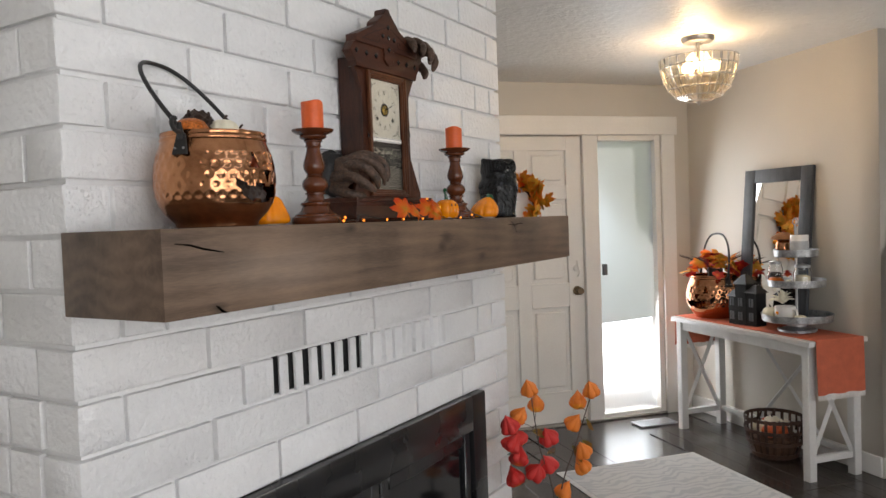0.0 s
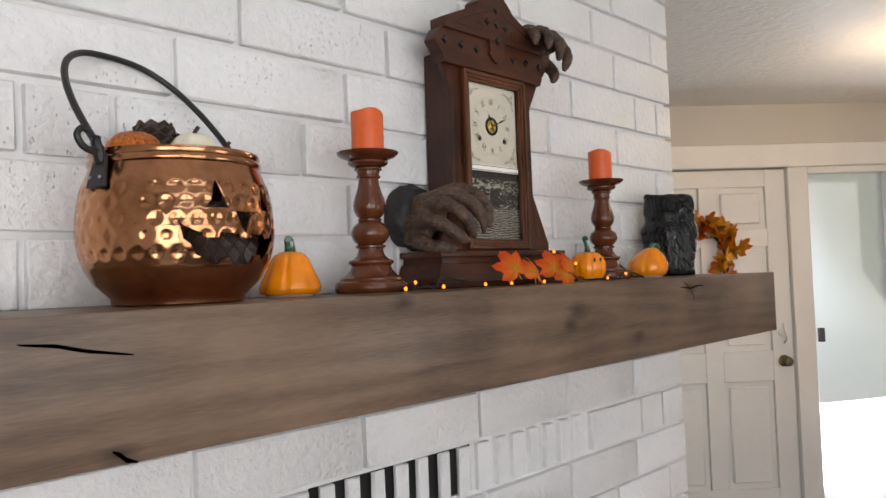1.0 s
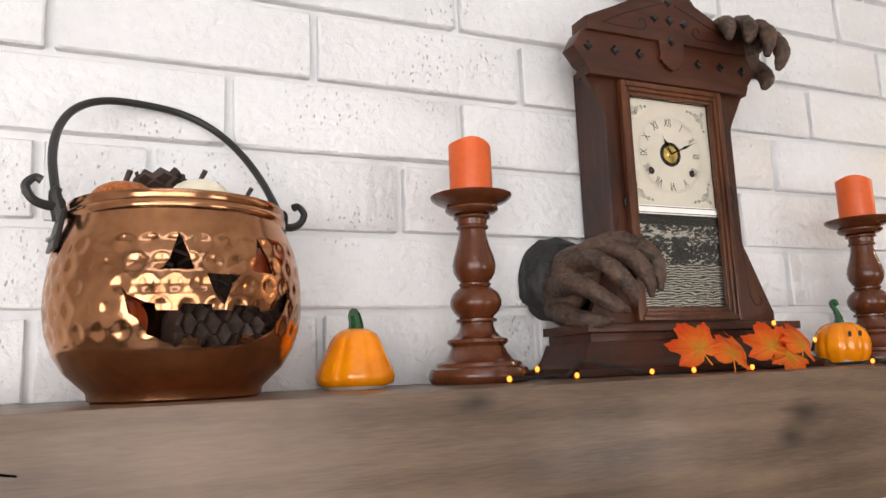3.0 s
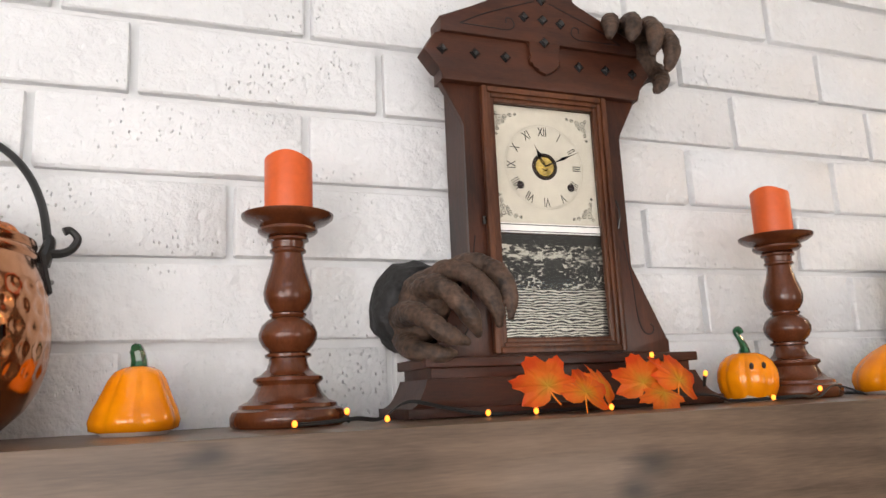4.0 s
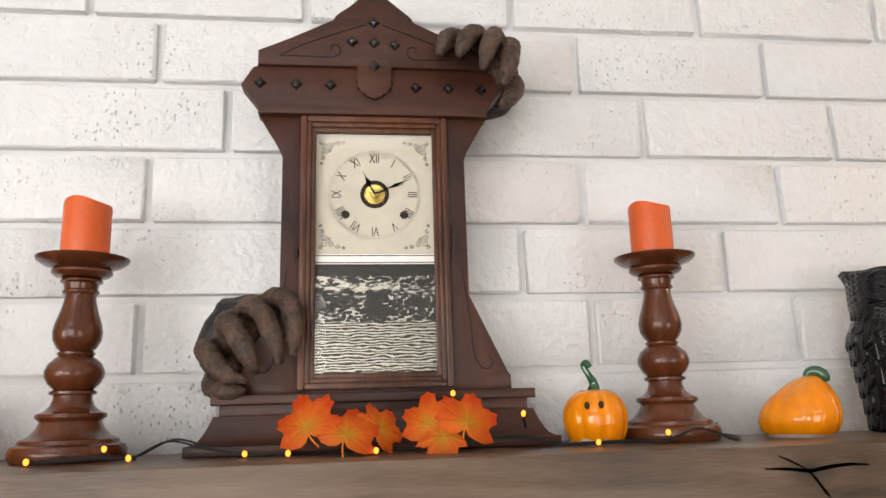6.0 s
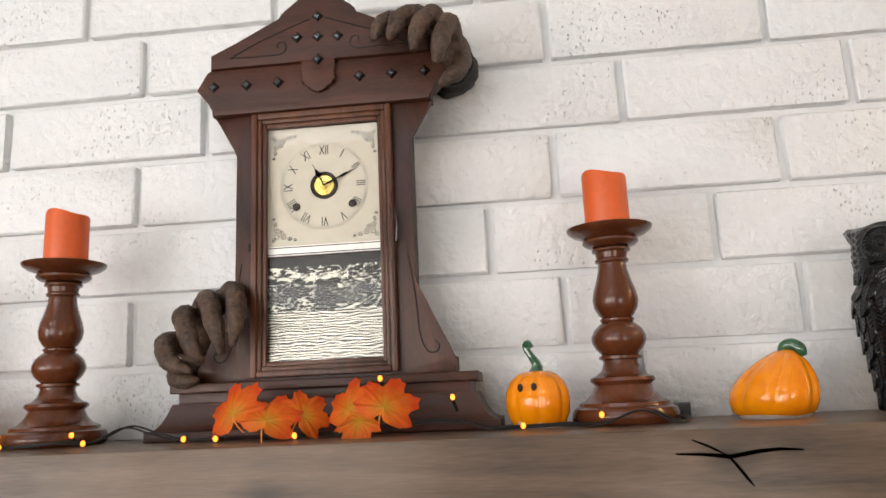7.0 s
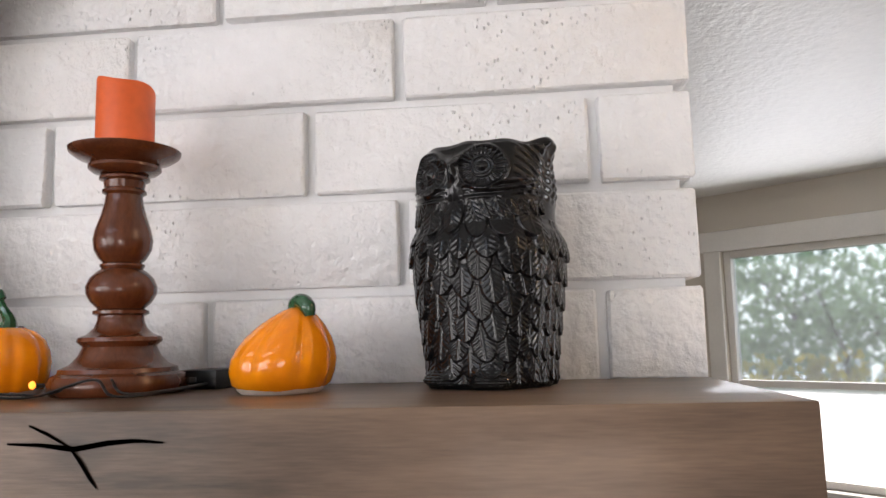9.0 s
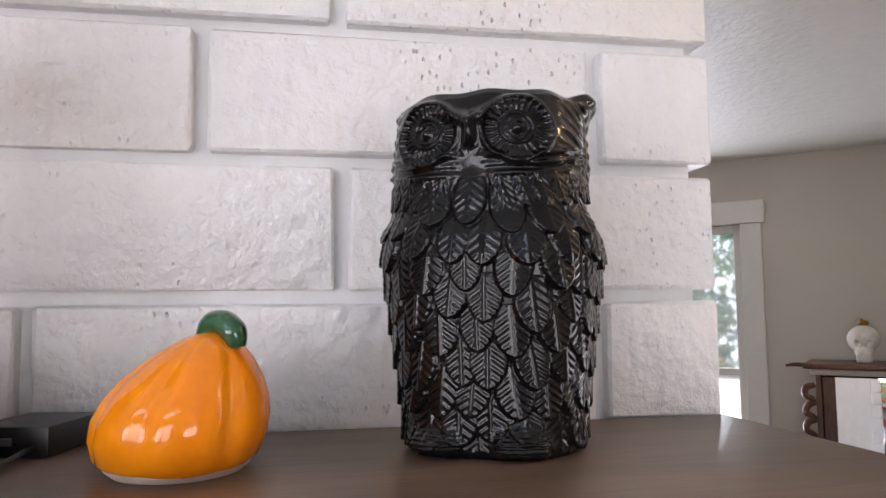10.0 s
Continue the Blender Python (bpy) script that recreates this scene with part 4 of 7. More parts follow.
def candle(at, lean):
    c = thing("pillar_candle", at, "burnt orange pillar candle with an uneven melted rim", "candle", "pillar candles")
    prof = [(0.0, 0), (0.027, 0), (0.0275, 0.002), (0.0275, 0.069), (0.0268, 0.0715), (0.0245, 0.0715), (0.021, 0.066), (0.010, 0.064), (0.0, 0.064)]
    part("wax", lathe(prof, 40, wobble=lambda r, z, a: (r, z + (0.004 * math.sin(a + lean) + 0.0016 * math.sin(3 * a + lean) if z > 0.06 else 0))), CANDLEWAX, c)
    part("wick", tube([(0, 0, 0.063), (0.001, 0, 0.069), (0.003, 0.001, 0.073)], 0.0009, 5), WIREBLACK, c)
    return c


holder = candle_holder(on_shelf(0.105, 0.614))
copy_thing(holder, on_shelf(0.105, 1.335, 50))
first = candle(on_shelf(0.105, 0.615, 0, 0.2323), 2.2)
copy_thing(first, on_shelf(0.105, 1.334, -40, 0.2323))


# mantel clock, built round its own middle line
CLOCK_Y = 0.9665
clock = thing("mantel_clock", on_shelf(0, CLOCK_Y) @ Matrix.Diagonal((0.83, 1, 1, 1)), "antique dark walnut gingerbread clock with glass door", "clock")
bm = prism([(-0.222, 0.0), (0.222, 0.0), (0.222, 0.012), (-0.222, 0.012)], 0.004, 0.155, 0.003)
part("base_foot", bm, CLOCKWOOD_H, clock)


def moulding(half0, half1, z0, z1, d0, d1, curve, steps=8):
    """A base moulding that draws in from z0 to z1 on front and sides."""
    b = bmesh.new()
    rings = []
    for i in range(steps + 1):
        f = i / steps
        e = f ** curve
        h, d, z = half0 + (half1 - half0) * e, d0 + (d1 - d0) * e, z0 + (z1 - z0) * f
        rings.append([b.verts.new(p) for p in ((0.004, -h, z), (d, -h, z), (d, h, z), (0.004, h, z))])
    for p, q in zip(rings, rings[1:]):
        for j in range(4):
            b.faces.new((p[j], p[(j + 1) % 4], q[(j + 1) % 4], q[j]))
    b.faces.new(rings[0][::-1])
    b.faces.new(rings[-1])
    return b


part("base_moulding", moulding(0.216, 0.192, 0.012, 0.045, 0.150, 0.135, 0.55), CLOCKWOOD_H, clock)
part("base_bead", prism([(-0.196, 0.0), (0.196, 0.0), (0.196, 0.006), (-0.196, 0.006)], 0.004, 0.139, 0.0028), CLOCKWOOD_H, clock, at=Matrix.Translation((0, 0, 0.026)))
part("base_block", prism([(-0.186, 0.045), (0.186, 0.045), (0.186, 0.058), (-0.186, 0.058)], 0.004, 0.131, 0.002), CLOCKWOOD_H, clock)
part("base_top", prism([(-0.1955, 0.058), (0.1955, 0.058), (0.1955, 0.0695), (-0.1955, 0.0695)], 0.004, 0.140, 0.003), CLOCKWOOD_H, clock)
part("case_back", box(0.006, 0.094, -0.114, 0.114, 0.0695, 0.470, 0.002), CLOCKWOOD, clock)
wing = [(0.171, 0.0695), (0.171, 0.088), (0.166, 0.090), (0.119, 0.190), (0.1185, 0.374), (0.122, 0.384), (0.151, 0.432)]
for sgn in (-1, 1):
    part("front_board", prism([(sgn * y, z) for y, z in wing] + [(sgn * 0.085, 0.432), (sgn * 0.085, 0.0695)], 0.094, 0.108, 0.0015), CLOCKWOOD, clock)
part("front_rail", box(0.094, 0.108, -0.085, 0.085, 0.0695, 0.0900), CLOCKWOOD_H, clock)
header = [(0.152, 0.432), (0.152, 0.447), (0.157, 0.449), (0.175, 0.472), (0.160, 0.497), (0.153, 0.500)]
part("header_board", prism([(-y, z) for y, z in header] + [(y, z) for y, z in header[::-1]], 0.085, 0.121, 0.003), CLOCKWOOD_H, clock)
ped = [(0.153, 0.498), (0.153, 0.519), (0.052, 0.563), (0.052, 0.572), (0.046, 0.578), (0.013, 0.600), (0.012, 0.612), (0.008, 0.617)]
part("pediment", prism([(-y, z) for y, z in ped] + [(y, z) for y, z in ped[::-1]], 0.082, 0.128, 0.003), CLOCKWOOD_H, clock)
drop = [(0.027, 0.500), (0.021, 0.490), (0.020, 0.480), (0.024, 0.474), (0.023, 0.467), (0.016, 0.464), (0.012, 0.457), (0.0, 0.452)]
part("pendant_drop", prism([(-y, z) for y, z in drop] + [(y, z) for y, z in drop[-2::-1]], 0.119, 0.1285, 0.0025), CLOCKWOOD_H, clock)
STUD = mat("black_lacquered_stud", (0.010, 0.009, 0.009), 0.2, coat=0.6)
stud = lathe([(0.0085, 0), (0.0085, 0.001), (0.0048, 0.0048), (0.0, 0.0052)], 4)
bmesh.ops.rotate(stud, verts=stud.verts[:], matrix=Matrix.Rotation(radians(90), 3, "Y"))
stud_mesh = mesh_of(stud, "stud", STUD)
for y, z, x in ((0, 0.563, 0.128), (-0.029, 0.534, 0.128), (0, 0.533, 0.128), (0.028, 0.531, 0.128), (0, 0.499, 0.1285), (-0.150, 0.474, 0.121), (-0.103, 0.473, 0.121), (-0.058, 0.473, 0.121),
                (0.056, 0.472, 0.121), (0.100, 0.472, 0.121), (0.145, 0.471, 0.121)):
    s = new("stud", stud_mesh)
    s.matrix_basis = Matrix.Translation((x, y, z))
    s.parent = clock
GROOVE = mat("carved_groove", (0.012, 0.004, 0.003), 0.7)
for s in (-1, 1):
    part("carved_line", tube([(0.1282, s * 0.125, 0.5115), (0.1282, s * 0.085, 0.532), (0.1282, s * 0.012, 0.560)], 0.0011, 5), GROOVE, clock)
    curl = [(0.1282, s * 0.125, 0.5115), (0.1282, s * 0.08, 0.511), (0.1282, s * 0.055, 0.511), (0.1282, s * 0.045, 0.518), (0.1282, s * 0.048, 0.528), (0.1282, s * 0.056, 0.528), (0.1282, s * 0.057, 0.521)]
    part("carved_scroll", tube(curl, 0.0011, 5), GROOVE, clock)
    curl = [(0.1082, s * 0.112, 0.225), (0.1082, s * 0.120, 0.17), (0.1082, s * 0.124, 0.12), (0.1082, s * 0.132, 0.099), (0.1082, s * 0.143, 0.096), (0.1082, s * 0.148, 0.104), (0.1082, s * 0.143, 0.110)]
    part("carved_scroll", tube(curl, 0.0010, 5), GROOVE, clock)


def frame_of(y1, z0, z1, w, x0, x1, bevel):
    b = box(x0, x1, -y1, -y1 + w, z0, z1, bevel, 2)
    box(x0, x1, y1 - w, y1, z0, z1, bevel, 2, b)
    box(x0, x1, -y1 + w, y1 - w, z0, z0 + w, bevel, 2, b)
    box(x0, x1, -y1 + w, y1 - w, z1 - w, z1, bevel, 2, b)
    return b


cdoor = part("clock_door", frame_of(0.0965, 0.0735, 0.430, 0.0085, 0.108, 0.121, 0.003), DOORWOOD, clock, "moulded walnut glass door")
part("door_bead", frame_of(0.0885, 0.0815, 0.422, 0.0065, 0.106, 0.1175, 0.0028), DOORWOOD, cdoor)
part("door_fillet", frame_of(0.0825, 0.0875, 0.416, 0.006, 0.104, 0.1135, 0.002), DOORWOOD, cdoor)
DIAL = mat("aged_cream_dial", (0.50, 0.46, 0.37), 0.6, vary=0.07, scale=14, grain=80, bump=0.03)
INK = mat("black_printed_ink", (0.015, 0.014, 0.012), 0.6, vary=0.2, scale=90)
DZ = 0.327
bm = box(0.0955, 0.0985, -0.079, 0.079, 0.246, 0.411)
dial = part("dial", bm, DIAL, clock, "aged cream painted dial with roman numerals", smooth=False)
for k, txt in enumerate(("XII", "I", "II", "III", "IIII", "V", "VI", "VII", "VIII", "IX", "X", "XI")):
    cu = bpy.data.curves.new("numeral", "FONT")
    cu.body, cu.size, cu.align_x, cu.align_y, cu.extrude = txt, 0.0185, "CENTER", "CENTER", 0.0001
    ob = new("numeral", cu)
    me = bpy.data.meshes.new_from_object(ob.evaluated_get(bpy.context.evaluated_depsgraph_get()))
    bpy.data.objects.remove(ob)
    for v in me.vertices:
        v.co.x *= 0.62
    me.materials.clear()
    me.materials.append(INK)
    nm = new("numeral", me)
    a = radians(30 * k)
    nm.matrix_basis = Matrix.Translation((0.0989, 0.0495 * math.sin(a), DZ + 0.0495 * math.cos(a))) @ Matrix.Rotation(-a, 4, "X") @ Matrix(((0, 0, 1, 0), (1, 0, 0, 0), (0, 1, 0, 0), (0, 0, 0, 1)))
    nm.parent = dial


def ring(y, z, r, w, x):
    b = bmesh.new()
    k = 64
    vs = [[b.verts.new((x, y + q * math.cos(2 * math.pi * i / k), z + q * math.sin(2 * math.pi * i / k))) for i in range(k)] for q in (r - w, r + w)]
    for i in range(k):
        b.faces.new((vs[0][i], vs[0][(i + 1) % k], vs[1][(i + 1) % k], vs[1][i]))
    bmesh.ops.solidify(b, geom=b.faces[:], thickness=0.0002)
    return b


PALEINK = mat("faded_printed_ink", (0.35, 0.32, 0.26), 0.6)
part("minute_ring", ring(0, DZ, 0.0600, 0.0003, 0.0989), PALEINK, dial)
part("minute_ring", ring(0, DZ, 0.0575, 0.0002, 0.0989), PALEINK, dial)
for sy in (-1, 1):
    for sz in (-1, 1):
        b = bmesh.new()
        for k, (u, v, r) in enumerate(((0.012, 0.012, 0.0055), (0.021, 0.011, 0.0042), (0.011, 0.021, 0.0042), (0.029, 0.0085, 0.0032), (0.0085, 0.029, 0.0032), (0.036, 0.0065, 0.0022), (0.0065, 0.036, 0.0022), (0.007, 0.007, 0.003), (0.018, 0.0185, 0.0028))):
            pts = [(0.0988, sy * (0.077 - u - (r * (1 - 0.055 * i)) * math.cos(i * 0.62 + k)), DZ + sz * (0.079 - v - (r * (1 - 0.055 * i)) * math.sin(i * 0.62 + k))) for i in range(16)]
            tube(pts, 0.00042, 4, b, steps=2)
        part("corner_scroll", b, INK, dial)
BRASS = mat("polished_brass", (0.78, 0.56, 0.16), 0.22, 1.0, vary=0.2, scale=60)
part("centre_ring", lathe([(0.0165, 0), (0.019, 0), (0.019, 0.002), (0.0165, 0.002), (0.0165, 0)], 36, caps=False), GROOVE, dial, at=pose(0.0985, 0, DZ, 0, 90, 0))
part("centre_well", lathe([(0.0, 0.0), (0.0165, 0.0), (0.0165, 0.0008), (0, 0.0008)], 36), mat("dark_brass_well", (0.05, 0.035, 0.015), 0.4, 0.8), dial, at=pose(0.0983, 0, DZ, 0, 90, 0))
part("alarm_disc", lathe([(0.0, 0.0), (0.0125, 0.0), (0.0135, 0.0012), (0.006, 0.0018), (0.005, 0.003), (0, 0.0035)], 36), BRASS, dial, "polished brass alarm disc", at=pose(0.0988, 0, DZ, 0, 90, 0))


def pointer(angle, length, w):
    b = bmesh.new()
    pts = [(-0.001, 0), (-0.0007, length * 0.35), (-w, length * 0.5), (-0.0006, length * 0.72), (0, length), (0.0006, length * 0.72), (w, length * 0.5), (0.0007, length * 0.35), (0.001, 0)]
    f = b.faces.new([b.verts.new((0, y, z)) for y, z in pts])
    bmesh.ops.solidify(b, geom=[f], thickness=0.0006)
    part("clock_pointer", b, mat("blued_steel", (0.03, 0.03, 0.035), 0.3, 0.8), dial, at=Matrix.Translation((0.1027, 0, DZ)) @ Matrix.Rotation(radians(-angle), 4, "X"))


pointer(-27, 0.036, 0.0035)
pointer(66, 0.060, 0.0022)
for y in (-0.0385, 0.0385):
    part("winding_hole", lathe([(0.0, 0.0), (0.0045, 0.0), (0.0055, 0.0012), (0.003, 0.0014), (0, 0.0008)], 20), GROOVE, dial, at=pose(0.0986, y, DZ - 0.028, 0, 90, 0))


OLDGLASS = glass("thin_clock_glass", 0.0, (1, 1, 1), 1.2)


def etched_glass():
    """Silvered picture on black glass: banded waves below, a pale skyline above."""
    m = bpy.data.materials.new("etched_black_tablet")
    t, n, l, b = nodes_of(m)
    tc = n.new("ShaderNodeTexCoord")
    sep = n.new("ShaderNodeSeparateXYZ")
    l.new(tc.outputs["Object"], sep.inputs[0])
    mp = n.new("ShaderNodeMapping")
    mp.inputs["Scale"].default_value = (1, 26, 75)
    l.new(tc.outputs["Object"], mp.inputs[0])
    wv = n.new("ShaderNodeTexWave")
    wv.wave_type, wv.bands_direction = "BANDS", "Z"
    wv.inputs["Scale"].default_value, wv.inputs["Distortion"].default_value, wv.inputs["Detail"].default_value, wv.inputs["Detail Scale"].default_value = 1.15, 7.0, 3.0, 1.6
    l.new(mp.outputs[0], wv.inputs["Vector"])
    fine = n.new("ShaderNodeTexWave")
    fine.bands_direction = "Z"
    fine.inputs["Scale"].default_value, fine.inputs["Distortion"].default_value = 5.5, 9.0
    l.new(mp.outputs[0], fine.inputs["Vector"])
    mulw = n.new("ShaderNodeMath")
    mulw.operation = "MULTIPLY_ADD"
    mulw.inputs[1].default_value = 0.45
    l.new(fine.outputs["Fac"], mulw.inputs[0])
    l.new(wv.outputs["Fac"], mulw.inputs[2])
    gw = n.new("ShaderNodeMapRange")
    gw.inputs[1].default_value, gw.inputs[2].default_value = 0.66, 0.98
    l.new(mulw.outputs[0], gw.inputs[0])
    # skyline: blocky cells that fade out upwards, under a band of cloud
    mp2 = n.new("ShaderNodeMapping")
    mp2.inputs["Scale"].default_value = (1, 190, 330)
    l.new(tc.outputs["Object"], mp2.inputs[0])
    blocks = n.new("ShaderNodeTexVoronoi")
    blocks.distance = "CHEBYCHEV"
    blocks.inputs["Scale"].default_value = 1.0
    l.new(mp2.outputs[0], blocks.inputs["Vector"])
    clump = n.new("ShaderNodeTexNoise")
    clump.inputs["Scale"].default_value, clump.inputs["Detail"].default_value = 34, 6
    l.new(tc.outputs["Object"], clump.inputs["Vector"])
    mp3 = n.new("ShaderNodeMapping")
    mp3.inputs["Scale"].default_value = (1, 2.4, 7.0)
    l.new(tc.outputs["Object"], mp3.inputs[0])
    prod = n.new("ShaderNodeMath")
    prod.operation = "MULTIPLY"
    l.new(blocks.outputs["Distance"], prod.inputs[0])
    l.new(clump.outputs[0], prod.inputs[1])
    gs = n.new("ShaderNodeMapRange")
    gs.inputs[1].default_value, gs.inputs[2].default_value = 0.27, 0.33
    l.new(prod.outputs[0], gs.inputs[0])
    cloud = n.new("ShaderNodeTexNoise")
    cloud.inputs["Scale"].default_value, cloud.inputs["Detail"].default_value = 34, 10
    l.new(mp3.outputs[0], cloud.inputs["Vector"])
    band = n.new("ShaderNodeMath")
    band.operation = "SUBTRACT"
    band.inputs[1].default_value = 0.203
    l.new(sep.outputs["Z"], band.inputs[0])
    ab = n.new("ShaderNodeMath")
    ab.operation = "ABSOLUTE"
    l.new(band.outputs[0], ab.inputs[0])
    cl = n.new("ShaderNodeMath")
    cl.operation = "MULTIPLY_ADD"
    cl.inputs[1].default_value = -11.0
    l.new(ab.outputs[0], cl.inputs[0])
    l.new(cloud.outputs[0], cl.inputs[2])
    gc = n.new("ShaderNodeMapRange")
    gc.inputs[1].default_value, gc.inputs[2].default_value = 0.45, 0.58
    l.new(cl.outputs[0], gc.inputs[0])
    mx = n.new("ShaderNodeMath")
    mx.operation = "MAXIMUM"
    l.new(gs.outputs[0], mx.inputs[0])
    l.new(gc.outputs[0], mx.inputs[1])
    horizon = n.new("ShaderNodeMath")
    horizon.operation = "GREATER_THAN"
    horizon.inputs[1].default_value = 0.158
    l.new(sep.outputs["Z"], horizon.inputs[0])
    top = n.new("ShaderNodeMath")
    top.operation = "LESS_THAN"
    top.inputs[1].default_value = 0.217
    l.new(sep.outputs["Z"], top.inputs[0])
    mx2 = n.new("ShaderNodeMath")
    mx2.operation = "MULTIPLY"
    l.new(mx.outputs[0], mx2.inputs[0])
    l.new(top.outputs[0], mx2.inputs[1])
    pick = n.new("ShaderNodeMix")
    pick.data_type = "FLOAT"
    l.new(horizon.outputs[0], pick.inputs[0])
    l.new(gw.outputs[0], pick.inputs[2])
    l.new(mx2.outputs[0], pick.inputs[3])
    col = n.new("ShaderNodeMix")
    col.data_type = "RGBA"
    col.inputs[6].default_value = (0.012, 0.011, 0.009, 1)
    col.inputs[7].default_value = (0.52, 0.50, 0.43, 1)
    l.new(pick.outputs[0], col.inputs[0])
    l.new(col.outputs[2], b.inputs["Base Color"])
    l.new(pick.outputs[0], b.inputs["Metallic"])
    b.inputs["Roughness"].default_value = 0.34
    return m


tablet = part("etched_tablet", box(0.0985, 0.1005, -0.079, 0.079, 0.0905, 0.231), etched_glass(), clock, "black glass tablet etched with a silver harbour scene", smooth=False)
part("tablet_divider", box(0.1005, 0.1025, -0.079, 0.079, 0.2325, 0.2455), mat("silvered_strip", (0.78, 0.76, 0.72), 0.3), clock, smooth=False)
for z in (0.2345, 0.2435):
    part("divider_line", box(0.1028, 0.1032, -0.079, 0.079, z - 0.0006, z + 0.0006), INK, clock, smooth=False)
g = part("door_glass", box(0.1062, 0.1082, -0.078, 0.078, 0.0925, 0.4105), OLDGLASS, cdoor, "clear old glass", smooth=False)
g.visible_shadow = False
part("door_latch", tube([(0.120, 0.0985, 0.24), (0.124, 0.1005, 0.26), (0.120, 0.0985, 0.28)], 0.0014, 6), STUD, clock)
part("side_hinge", lathe([(0.0, -0.005), (0.003, -0.005), (0.003, 0.005), (0, 0.005)], 10), STUD, clock, at=Matrix.Translation((0.113, -0.0995, 0.245)))


# hand ornaments, clawed fingers bent, that reach round the clock
def claw(name, tubes, balls, cuff, label):
    bm = bmesh.new()
    for pts, rad in tubes:
        tube(pts, rad, 10, bm, steps=5)
    for c, r, s in balls:
        ball(bm, c, r, 3, s)
    ob = part(name, bm, HANDSKIN)
    skin = ob.modifiers.new("skin", "REMESH")
    skin.mode, skin.voxel_size = "VOXEL", 0.0019
    soft = ob.modifiers.new("soft", "SMOOTH")
    soft.factor, soft.iterations = 0.5, 3
    baked(ob)
    me = ob.data
    for v in me.vertices:
        q = v.co
        w = noise.noise(q * 70) * 0.0016 + noise.noise(Vector((q.x * 150, q.y * 150, q.z * 420))) * 0.0011
        v.co = q + v.normal * w
    me.polygons.foreach_set("use_smooth", [True] * len(me.polygons))
    if not me.materials:
        me.materials.append(HANDSKIN)
    # ragged dark collar where the ornament ends at the wall
    collar = tube(cuff[0], cuff[1], 40, steps=5)
    for v in collar.verts:
        v.co += Vector((noise.noise(v.co * 60), noise.noise(v.co * 45 + Vector((7, 0, 0))), noise.noise(v.co * 50 + Vector((0, 9, 0))))) * 0.006
        v.co.x = max(v.co.x, 0.0012)
    part("collar", collar, COLLAR, ob, "ragged blackened rubber collar")
    return tagged(ob, label, "claw ornament", "claw ornaments on the clock")


FR = [0.017, 0.015, 0.0125, 0.013, 0.0095, 0.004]
claw("claw_ornament",
     [([(0.045, 0.815, 1.645), (0.090, 0.840, 1.662), (0.118, 0.858, 1.655), (0.142, 0.868, 1.632), (0.150, 0.870, 1.608), (0.152, 0.868, 1.586)], FR),
      ([(0.045, 0.795, 1.640), (0.100, 0.812, 1.652), (0.128, 0.828, 1.642), (0.148, 0.842, 1.618), (0.152, 0.850, 1.598), (0.150, 0.854, 1.577)], FR),
      ([(0.050, 0.778, 1.625), (0.108, 0.786, 1.632), (0.136, 0.798, 1.620), (0.150, 0.812, 1.597), (0.152, 0.822, 1.580), (0.148, 0.828, 1.566)], FR),
      ([(0.045, 0.765, 1.600), (0.100, 0.762, 1.600), (0.128, 0.770, 1.590), (0.144, 0.784, 1.574), (0.150, 0.800, 1.564), (0.150, 0.816, 1.559)], [0.018, 0.015, 0.0125, 0.0125, 0.009, 0.0035]),
      ([(0.035, 0.775, 1.575), (0.075, 0.768, 1.560), (0.100, 0.774, 1.553), (0.113, 0.788, 1.549), (0.118, 0.800, 1.548), (0.118, 0.812, 1.549)], [0.020, 0.016, 0.0125, 0.012, 0.009, 0.004])],
     [((0.055, 0.795, 1.618), 0.043, (1.1, 0.80, 0.95)), ((0.045, 0.785, 1.595), 0.036, (1, 0.85, 0.95))],
     ([(0.002, 0.797, 1.614), (0.016, 0.797, 1.614), (0.034, 0.798, 1.614), (0.042, 0.799, 1.614)], [0.062, 0.064, 0.057, 0.042]),
     "dark brown wrinkled monster hand ornament gripping the clock side")
claw("claw_ornament",
     [([(0.05, 1.120, 1.998), (0.085, 1.092, 2.022), (0.108, 1.076, 2.020), (0.130, 1.062, 2.004), (0.138, 1.054, 1.988), (0.141, 1.050, 1.976)], FR),
      ([(0.055, 1.132, 2.000), (0.100, 1.112, 2.022), (0.126, 1.100, 2.016), (0.148, 1.087, 1.998), (0.154, 1.079, 1.980), (0.156, 1.074, 1.966)], FR),
      ([(0.06, 1.140, 1.995), (0.112, 1.132, 2.014), (0.140, 1.124, 2.004), (0.158, 1.114, 1.982), (0.161, 1.108, 1.962), (0.160, 1.104, 1.947)], FR),
      ([(0.06, 1.148, 1.988), (0.115, 1.150, 2.000), (0.143, 1.147, 1.986), (0.156, 1.141, 1.962), (0.156, 1.136, 1.944), (0.153, 1.131, 1.931)], FR),
      ([(0.045, 1.150, 1.975), (0.080, 1.160, 1.966), (0.100, 1.160, 1.950), (0.112, 1.152, 1.934), (0.118, 1.142, 1.922), (0.122, 1.132, 1.916)], [0.019, 0.016, 0.013, 0.0125, 0.009, 0.0045])],
     [((0.062, 1.142, 1.982), 0.040, (1.05, 0.8, 0.95))],
     ([(0.008, 1.142, 1.975), (0.025, 1.142, 1.978), (0.045, 1.142, 1.98)], [0.036, 0.038, 0.034]),
     "dark brown wrinkled monster hand ornament hooked over the clock top")


